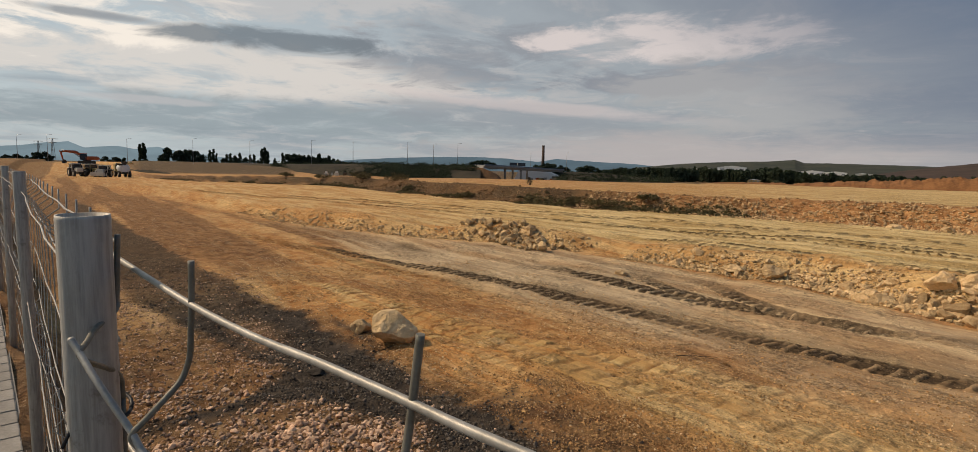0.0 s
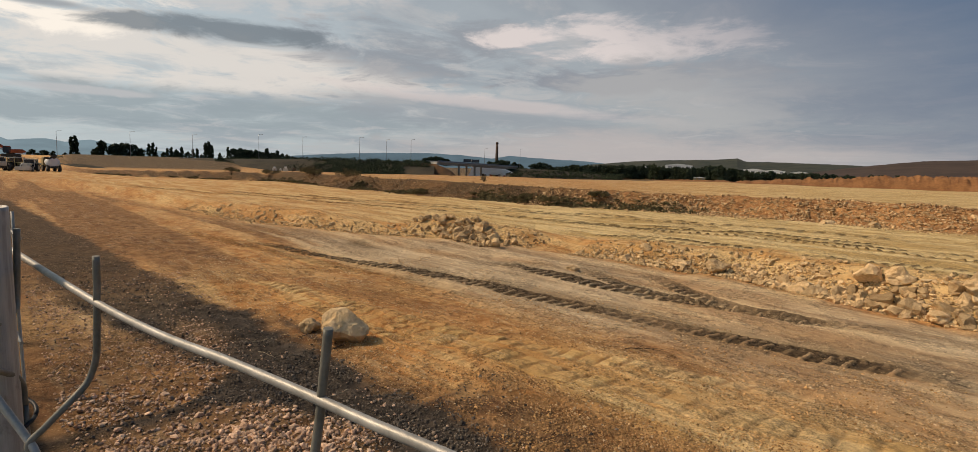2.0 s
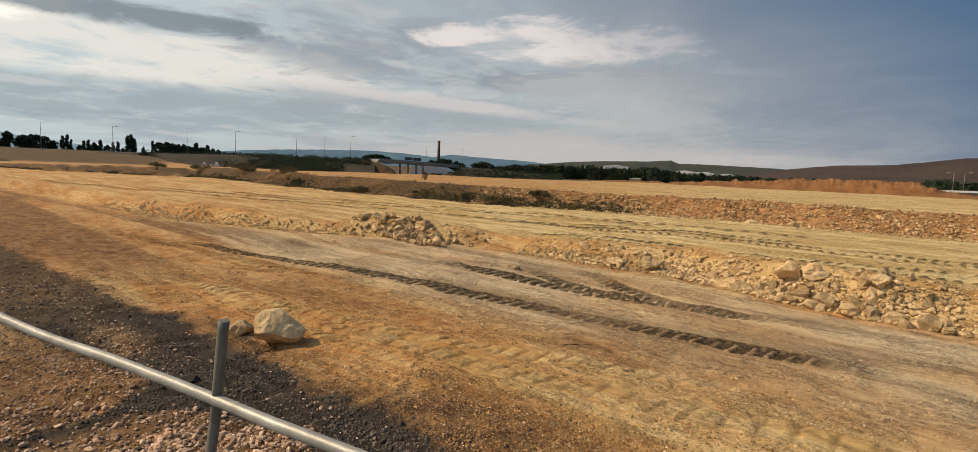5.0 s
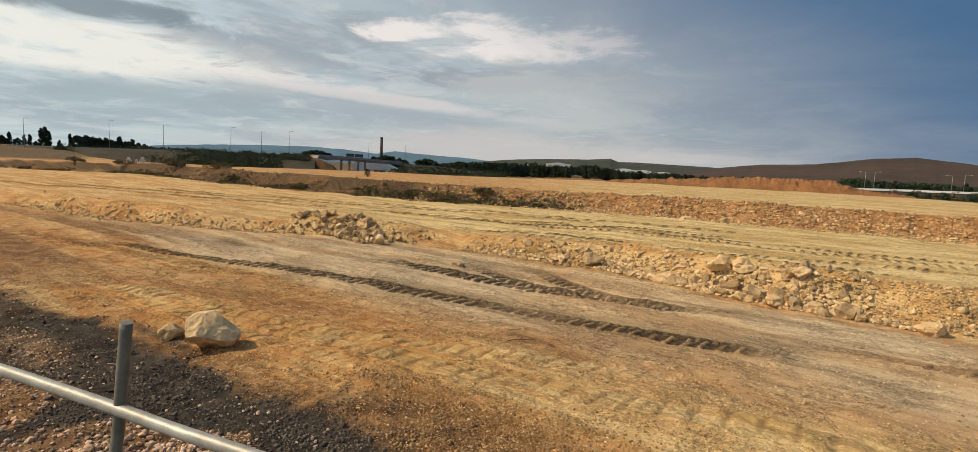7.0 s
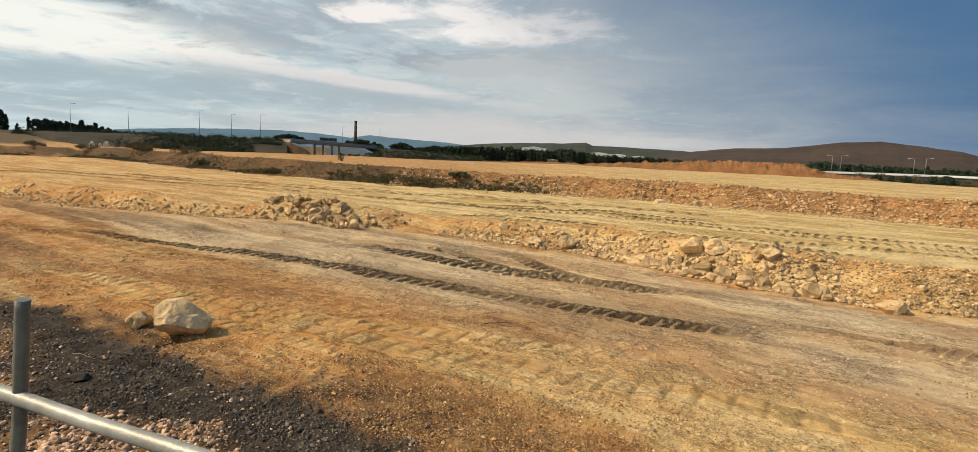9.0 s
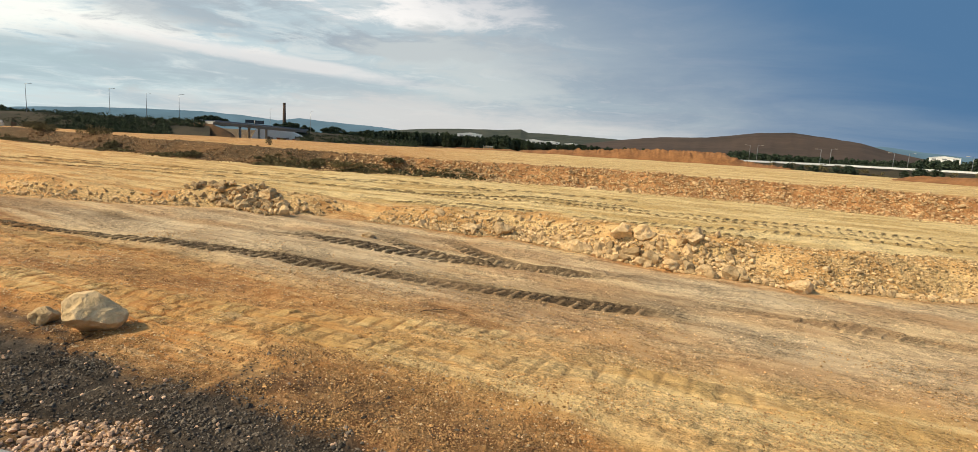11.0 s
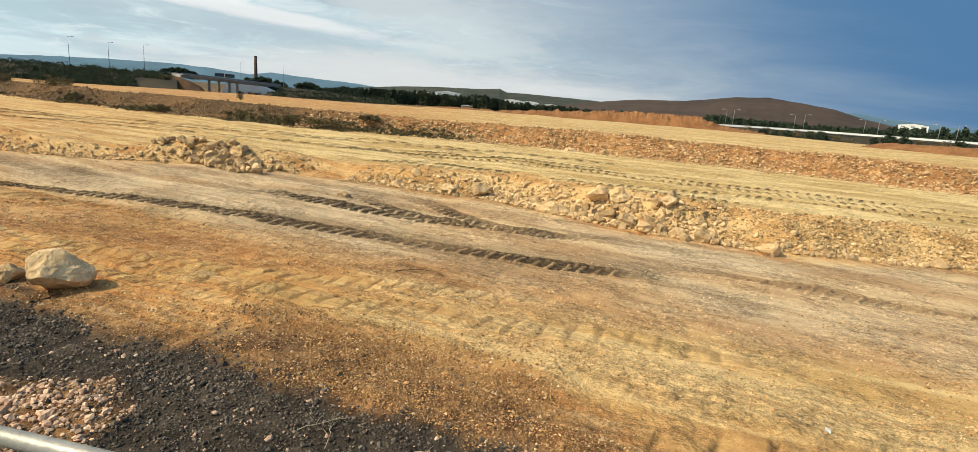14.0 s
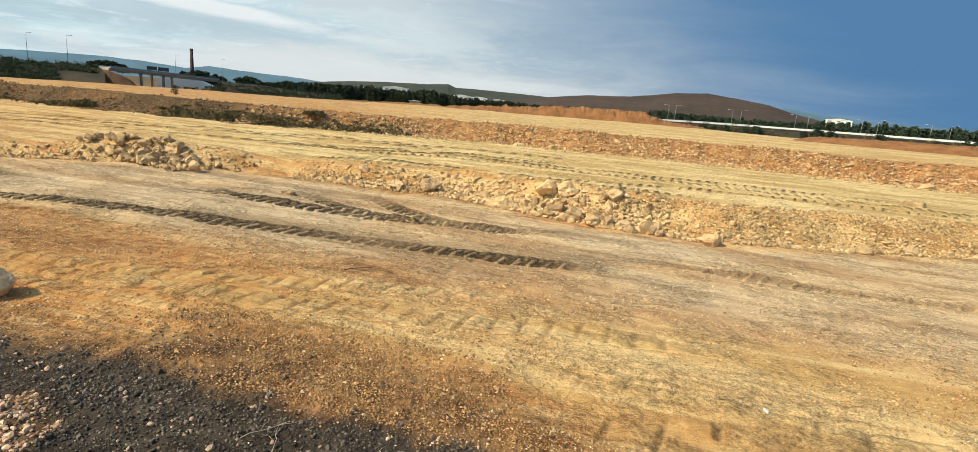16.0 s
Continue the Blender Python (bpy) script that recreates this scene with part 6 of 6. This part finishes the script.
# ---- trees and scrub ----
def leaves(rng, centers, radii, per, size):
    """Small leaf blades strewn through clumps: one mesh of quads."""
    n = len(centers) * per
    c = np.repeat(centers, per, 0)
    r = np.repeat(radii, per, 0)
    d = rng.normal(size=(n, 3))
    d /= np.linalg.norm(d, axis=1)[:, None]
    at = c + d * r * (rng.uniform(0.25, 1.0, n) ** 0.5)[:, None]
    a = rng.normal(size=(n, 3))
    a /= np.linalg.norm(a, axis=1)[:, None]
    b = np.cross(a, rng.normal(size=(n, 3)))
    b /= np.linalg.norm(b, axis=1)[:, None]
    s = size * rng.uniform(0.6, 1.4, n)[:, None]
    co = np.stack([at - a * s, at + b * s * 0.55, at + a * s, at - b * s * 0.55], 1).reshape(-1, 3)
    return co, np.arange(n * 4).reshape(n, 4)


def crown(kind, seed):
    """Clump centres and sizes of a crown one unit tall, standing on the origin."""
    rng = np.random.default_rng(seed)
    C, R = [], []
    n = {"poplar": 26, "pine": 34, "bushy": 30, "conifer": 26}[kind]
    for k in range(n):
        t = (k + rng.uniform(0, 1)) / n
        if kind == "poplar":
            z, w = 0.10 + 0.88 * t, 0.105 * math.sin(math.pi * min(1, 0.25 + 0.75 * t)) ** 0.7 + 0.015
        elif kind == "pine":
            z, w = 0.12 + 0.76 * t, 0.44 * math.sqrt(max(0.05, 1 - (2 * t - 0.9) ** 2 / 1.3))
        elif kind == "conifer":
            z, w = 0.12 + 0.86 * t, 0.17 * (1 - t) ** 0.7 + 0.02
        else:
            z, w = 0.14 + 0.74 * t, 0.38 * math.sqrt(max(0.06, 1 - (2 * t - 0.85) ** 2))
        a = rng.uniform(0, math.tau)
        rr = w * math.sqrt(rng.uniform(0.05, 1))
        C.append((rr * math.cos(a), rr * math.sin(a), z))
        q = rng.uniform(0.07, 0.13) * {"poplar": 0.55, "pine": 1.15, "bushy": 1.1, "conifer": 0.7}[kind]
        R.append((q, q, q * (1.5 if kind == "poplar" else 0.8)))
    return np.array(C), np.array(R), rng


def tree(kind, seed, mat, label):
    """A tree one unit tall: tapered trunk, limbs and a crown of loose clumps."""
    t = new("tree")
    tagged(t, label, "tree")
    C, R, rng = crown(kind, seed)
    top = {"poplar": 0.9, "pine": 0.75, "bushy": 0.6, "conifer": 0.92}[kind]
    part("trunk", tube(bmesh.new(), [(0, 0, -0.08), (0.006, 0, top * 0.5), (0, 0.005, top)], 1, 7, [0.022, 0.016, 0.006]), BARK, t)
    for k in range(5):
        c = C[(k * 5 + 2) % len(C)]
        part("limb", tube(bmesh.new(), [(0, 0, max(0.15, c[2] - 0.2)), (c[0] * 0.5, c[1] * 0.5, c[2] - 0.06), tuple(c)], 1, 5, [0.009, 0.006, 0.003]), BARK, t)
    co, f = leaves(rng, C, R * (0.95 if kind == "poplar" else 1.2), 64, 0.042 if kind == "poplar" else 0.055)
    ob = new("crown", mesh_from("crown", co, f, mat))
    ob.parent = t
    return t


def place(t, az, d, z, h, w, rnd, group):
    m = Matrix.Translation(bearing(az, d, z)) @ pose(0, 0, 0, 0, 0, rnd.uniform(0, 360)) @ Matrix.Diagonal((h * w, h * w, h, 1))
    c = copy_thing(t, m)
    c.matrix_basis = m
    return tagged(c, group=group)


def far_woods(rows, rnd):
    """Uncounted far trees as one sheet of leaf clumps and trunks."""
    cos, quads, base = [], [], 0
    for k, (kind, az, foot, top, w, d) in enumerate(rows):
        C, R, rng = crown(kind, 300 + k)
        z = rise(foot, d) - 0.8
        h = rise(top, d) - z
        co, f = leaves(rng, C, R * 1.25, 20, 0.065)
        co = co * np.array([h * w, h * w, h]) + np.array(bearing(az, d, z))
        stem = np.array([(-0.02, 0, -0.1), (0.02, 0, -0.1), (0.012, 0, 0.6), (-0.012, 0, 0.6)]) * h + np.array(bearing(az, d, z))
        co = np.concatenate([co, stem])
        f = np.concatenate([f, [[len(co) - 4, len(co) - 3, len(co) - 2, len(co) - 1]]])
        cos.append(co)
        quads.append(f + base)
        base += len(co)
    return tagged(new("far_woods", mesh_from("far_woods", np.concatenate(cos), np.concatenate(quads), PINE)), "dark belt of far trees behind the road wall", "woods", kind="stuff")


def plant():
    rnd = random.Random(12)
    kinds = {}
    for key, kind, mat, label in (("poplar", "poplar", LEAF, "slender dark poplar on the field's far edge"), ("pine", "pine", PINE, "broad dark umbrella pine on the skyline"), ("bushy", "bushy", LEAF, "dark bushy tree on the skyline"), ("conifer", "conifer", PINE, "dark conifer in the far tree belt")):
        kinds[key] = [tree(kind, 5 + j * 11 + len(key), mat, label) for j in range(3)]
    D = 400

    def row(key, az, base, top, w, d=D, group="trees on the skyline"):
        z = rise(base, d) - 0.8
        w = w * 0.62 if key == "poplar" else w
        place(kinds[key][rnd.randrange(3)], az, d, z, rise(top, d) - z, w, rnd, group)

    for key, az, base, top, w in (
        ("pine", -46.6, -0.1, 0.35, 1.2), ("pine", -46.0, -0.1, 0.42, 1.3), ("bushy", -45.4, -0.1, 0.35, 0.9), ("pine", -44.8, -0.1, 0.62, 1.3), ("pine", -44.2, -0.1, 0.66, 1.3),
        ("pine", -40.2, -0.15, 0.42, 1.4), ("pine", -39.6, -0.15, 0.40, 1.4), ("bushy", -38.95, -0.1, 0.38, 0.8), ("poplar", -37.75, -0.1, 1.52, 1.3), ("poplar", -37.5, -0.1, 1.62, 1.3), ("poplar", -37.35, -0.1, 1.1, 1.4), ("bushy", -38.2, -0.1, 0.25, 1.0),
        ("bushy", -36.1, -0.1, 0.75, 0.9), ("bushy", -35.7, -0.1, 1.46, 0.65), ("pine", -34.7, -0.08, 1.2, 0.95), ("pine", -34.1, -0.05, 1.3, 0.95), ("pine", -33.5, 0.0, 1.15, 0.9), ("bushy", -32.9, 0.0, 0.85, 1.0),
        ("poplar", -32.3, 0.0, 1.2, 1.5), ("poplar", -32.0, 0.0, 1.3, 1.5), ("poplar", -31.75, 0.0, 0.95, 1.5), ("bushy", -31.2, 0.0, 0.6, 0.8), ("poplar", -30.9, 0.0, 0.9, 1.8), ("poplar", -30.6, 0.0, 0.98, 1.8), ("bushy", -30.2, 0.0, 0.85, 0.9), ("poplar", -29.8, 0.05, 1.05, 1.9), ("bushy", -29.3, 0.05, 0.7, 0.9), ("poplar", -28.9, 0.05, 0.9, 1.8), ("poplar", -28.55, 0.05, 0.95, 1.8), ("bushy", -28.2, 0.1, 0.5, 1.0),
        ("poplar", -27.85, 0.1, 1.5, 1.5), ("poplar", -27.6, 0.1, 1.62, 1.5), ("poplar", -27.35, 0.1, 1.3, 1.5), ("bushy", -26.7, 0.1, 0.7, 0.6), ("poplar", -26.0, 0.15, 1.2, 1.5), ("pine", -25.5, 0.15, 1.15, 0.9), ("pine", -25.0, 0.15, 1.2, 0.9), ("pine", -24.5, 0.15, 1.12, 0.9), ("pine", -24.0, 0.15, 1.0, 1.0), ("conifer", -23.6, 0.2, 1.05, 1.3), ("pine", -23.1, 0.2, 0.95, 1.0), ("conifer", -22.6, 0.2, 1.2, 1.3), ("pine", -22.1, 0.2, 0.92, 1.0), ("conifer", -21.7, 0.2, 1.05, 1.3), ("pine", -21.3, 0.2, 0.82, 1.1), ("pine", -24.7, 0.15, 1.1, 1.1), ("pine", -24.2, 0.15, 1.05, 1.1), ("pine", -23.4, 0.15, 0.95, 1.2), ("pine", -22.8, 0.15, 0.9, 1.2), ("pine", -21.9, 0.15, 0.85, 1.2), ("pine", -25.2, 0.15, 1.1, 1.1), ("bushy", -20.8, 0.2, 0.75, 1.1), ("bushy", -20.3, 0.2, 0.6, 1.2), ("bushy", -19.7, 0.2, 0.5, 1.2),
        ("pine", -7.2, 0.3, 0.92, 1.3), ("pine", -6.7, 0.3, 1.05, 1.2), ("pine", -6.2, 0.3, 1.1, 1.2), ("pine", -5.7, 0.3, 1.02, 1.2), ("pine", -5.2, 0.2, 0.85, 1.3), ("bushy", -4.8, 0.2, 0.65, 1.3),
        ("pine", -0.6, 0.0, 0.72, 1.2), ("pine", 0.0, 0.0, 0.88, 1.2), ("pine", 0.6, 0.0, 0.92, 1.2), ("pine", 1.2, 0.0, 0.85, 1.2), ("pine", 1.8, 0.0, 0.72, 1.2), ("pine", 2.4, -0.1, 0.55, 1.2), ("pine", 3.8, -0.2, 0.62, 1.1), ("pine", 4.4, -0.2, 0.78, 1.1), ("pine", 5.0, -0.2, 0.74, 1.1), ("bushy", 5.6, -0.2, 0.55, 1.1),
    ):
        row(key, az, base, top, w)
    for k in range(150):
        az = 6.2 + 27.5 * (k + rnd.uniform(-0.6, 0.6)) / 150
        tall = np.interp(az, (6, 8, 12, 14.5, 17, 19.5, 21.5, 25, 29, 34), (0.4, 0.62, 0.65, 0.75, 0.75, 0.72, 0.85, 0.45, 0.42, 0.2)) * rnd.uniform(0.62, 1.12)
        key = rnd.choice(("conifer", "conifer", "pine", "bushy", "poplar"))
        row(key, az, -0.60, max(-0.1, tall), {"conifer": 1.3, "pine": 0.85, "bushy": 0.9, "poplar": 1.7}[key], 380 + rnd.uniform(-30, 60), "far tree belt")
    row("bushy", 15.9, -0.62, 0.95, 0.95, 330, "far tree belt")
    woods = []
    for k in range(150):
        az = 44.0 + 36 * (k + rnd.uniform(-0.6, 0.6)) / 150
        tall = np.interp(az, (44, 47, 53, 57, 60, 64, 67, 80), (0.72, 0.62, 0.55, 0.62, 0.92, 0.95, 1.05, 1.1)) * rnd.uniform(0.72, 1.1)
        woods.append((rnd.choice(("bushy", "bushy", "conifer", "pine")), az, -0.5, tall, 1.05, 300 + rnd.uniform(-25, 50)))
    for k in range(30):
        woods.append(("bushy", rnd.uniform(48, 76), -0.75, rnd.uniform(-0.25, 0.18), 1.3, 190))
    for k in range(50):
        woods.append(("bushy", 28 + 18 * rnd.uniform(0, 1), -0.3, rnd.uniform(0.15, 0.5), 1.1, 420))
    far_woods(woods, rnd)
    for lst in kinds.values():
        for t in lst:
            for o in (*t.children_recursive, t):
                bpy.data.objects.remove(o)


plant()


def thicket(name, centers, radii, per, size, mat, label, seed):
    rng = np.random.default_rng(seed)
    co, f = leaves(rng, np.array(centers), np.array(radii), per, size)
    return tagged(new(name, mesh_from(name, co, f, mat)), label, "scrub", kind="stuff")


def scrub():
    rng = np.random.default_rng(33)
    C, R = [], []
    for k in range(1500):
        az = rng.uniform(-27, -6.8)
        f = rng.uniform(0, 1)
        d = np.interp(az, (-27, -16, -7), (300, 265, 257)) - 26 * f
        if -9.6 < az and f > 0.35:
            continue
        top = np.interp(az, (-27, -24, -16, -8.8), (0.12, 0.18, 0.40, 0.42))
        z = LOW + (rise(top, d + 26 * f) - LOW) * (1 - f)
        r = rng.uniform(0.5, 1.3)
        C.append(tuple(bearing(az, d, z + r * 0.4)))
        R.append((r * 1.4, r * 1.4, r))
    for k in range(330):
        az = rng.uniform(1.4, 13)
        f = rng.uniform(0, 1)
        d = np.interp(az, (1, 6, 13), (287, 300, 340)) - 22 * f
        z = LOW + (rise(-0.02 - 0.035 * max(0, az - 3), d) - LOW) * (1 - f)
        r = rng.uniform(0.4, 1.1)
        C.append(tuple(bearing(az, d, z + r * 0.4)))
        R.append((r * 1.4, r * 1.4, r))
    thicket("embankment_scrub", C, R, 50, 0.26, LEAF, "dark scrub on the highway embankment", 5)
    C, R = [], []
    for k in range(120):
        az = rng.uniform(44, 78)
        f = rng.uniform(0.1, 1)
        d = 214 - 14 * f
        z = LOW + (rise(-0.15, 215) - LOW) * (1 - f)
        r = rng.uniform(0.4, 1.0)
        C.append(tuple(bearing(az, d, z + r * 0.3)))
        R.append((r * 1.6, r * 1.6, r))
    thicket("roadside_scrub", C, R, 50, 0.28, SCRUB, "dry scrub below the road wall", 6)
    # weeds along the foot of the cut bank
    C, R = [], []
    for k in range(1700):
        u = rng.choice((rng.uniform(8.5, 64), rng.uniform(9, 28)))
        v = float(bend(np.array([u]), BANK_U, BANK_V)[0]) + rng.normal(0.02, 0.2)
        if vnoise(np.array([u * 1.1]), np.array([v * 0.3]), 88)[0] < 0.42:
            continue
        r = rng.uniform(0.06, 0.17)
        C.append((u, v, r))
        R.append((r * 2.0, r * 2.0, r * 0.8))
    C = np.array(C)
    xy = np.array([site(a, b) for a, b, _ in C])
    xy[:, 2] = EYE + (ground_height(C[:, 0], C[:, 1])[0] - EYE) * SITE + C[:, 2] * 0.4
    C = xy
    thicket("bank_weeds", C, R, 34, 0.06, SCRUB, "dry olive weeds along the foot of the cut bank", 7)


scrub()


def shrub(u, v, w, h, seed, label, per=60):
    s = empty("shrub", Matrix.Translation(site(u, v, level(u, v))), label, "shrub", "shrubs on the bank")
    rng = np.random.default_rng(seed)
    C, R = [], []
    for k in range(26):
        a, q = rng.uniform(0, math.tau), math.sqrt(rng.uniform(0, 1))
        C.append((w * 0.5 * q * math.cos(a), w * 0.5 * q * math.sin(a), h * (0.15 + 0.6 * rng.uniform(0, 1) * (1 - 0.6 * q))))
        R.append((w * 0.13, w * 0.13, h * 0.22))
    co, f = leaves(rng, np.array(C), np.array(R), per, 0.05)
    ob = new("foliage", mesh_from("foliage", co, f, SCRUB))
    ob.parent = s
    for k in range(5):
        a = k * 1.3
        part("stem", tube(bmesh.new(), [(0, 0, -0.05), (w * 0.2 * math.cos(a), w * 0.2 * math.sin(a), h * 0.4), (w * 0.36 * math.cos(a), w * 0.36 * math.sin(a), h * 0.8)], 1, 5, [0.02, 0.014, 0.006]), BARK, s)


for k, (u, v, w, h) in enumerate(((28.2, 15.0, 2.2, 1.15), (34.5, 15.6, 2.6, 1.0), (33.0, 15.2, 1.6, 0.8), (25.6, 14.4, 1.2, 0.6), (20.5, 14.6, 1.6, 0.6), (16.8, 14.9, 1.8, 0.55), (13.2, 15.1, 2.4, 0.7), (14.4, 15.0, 1.6, 0.5), (11.6, 15.8, 1.2, 0.45), (40, 15.3, 2.2, 0.8), (45, 14.0, 2.0, 0.8))):
    shrub(u, v, w, h, 60 + k, "low olive-brown shrub growing on the cut bank")
shrub(19.5, 17.4, 0.5, 0.75, 91, "sparse dry weed standing on the terrace", 5)


# ---- dry twigs and a scrap of litter on the soil ----
TWIG_DARK = plain("wet_twig", (0.035, 0.024, 0.014), (0.09, 0.06, 0.036), 20.0, 0.9)
TWIG_PALE = plain("bleached_twig", (0.30, 0.24, 0.16), (0.48, 0.40, 0.28), 20.0, 0.9)


def twig(u, v, length, turn, mat, label, seed):
    """A crooked dry branch lying on the ground, with two side shoots."""
    rnd = random.Random(seed)
    thick = 0.0035 if mat is TWIG_PALE else 0.008
    t = empty("twig", Matrix.Translation(site(u, v, level(u, v) + 0.012)) @ pose(0, 0, 0, 0, 0, turn), label, "twig", "dry twigs")
    pts = [Vector((length * (k / 6 - 0.5), rnd.uniform(-0.06, 0.06) * length, 0.01 + rnd.uniform(0, 0.02))) for k in range(7)]
    part("stem", tube(bmesh.new(), pts, 1, 6, [thick * k for k in (1.0, 1.0, 0.9, 0.8, 0.7, 0.5, 0.25)]), mat, t)
    for k, side in ((2, 1), (4, -1)):
        tip = pts[k] + Vector((length * 0.18, side * length * 0.14, 0.03))
        part("shoot", tube(bmesh.new(), [pts[k], (pts[k] + tip) / 2 + Vector((0, 0, 0.01)), tip], 1, 5, [thick * 0.6, thick * 0.5, thick * 0.2]), mat, t)


for k, (u, v, length, turn, pale) in enumerate(((2.40, 4.02, 0.55, -5, 0), (1.46, 1.78, 0.42, 10, 1), (1.40, 1.74, 0.34, 75, 1), (4.00, 2.02, 0.45, 60, 0), (4.55, 1.62, 0.40, 25, 1), (4.15, 1.55, 0.36, -30, 1), (3.10, 1.60, 0.30, 50, 1), (0.95, 1.85, 0.30, -20, 1))):
    twig(u, v, length, turn, TWIG_PALE if pale else TWIG_DARK, "bleached dry twig lying on the dark planings" if pale else "crooked dark twig lying on the orange soil", 400 + k)


def litter(u, v):
    bm = bmesh.new()
    grid = [[bm.verts.new((0.028 * (i - 1.5), 0.022 * (j - 1), 0.010 + 0.012 * ((i * 3 + j * 5) % 4) / 3)) for j in range(3)] for i in range(4)]
    for i in range(3):
        for j in range(2):
            bm.faces.new((grid[i][j], grid[i + 1][j], grid[i + 1][j + 1], grid[i][j + 1]))
    bmesh.ops.solidify(bm, geom=bm.faces[:], thickness=0.002)
    ob = part("litter", bm, WHITE)
    ob.matrix_world = Matrix.Translation(site(u, v, level(u, v) + 0.006)) @ pose(0, 0, 0, 0, 0, 35)
    return tagged(ob, "crumpled scrap of white packaging lying on the soil", "litter")


litter(-0.64, 3.09)
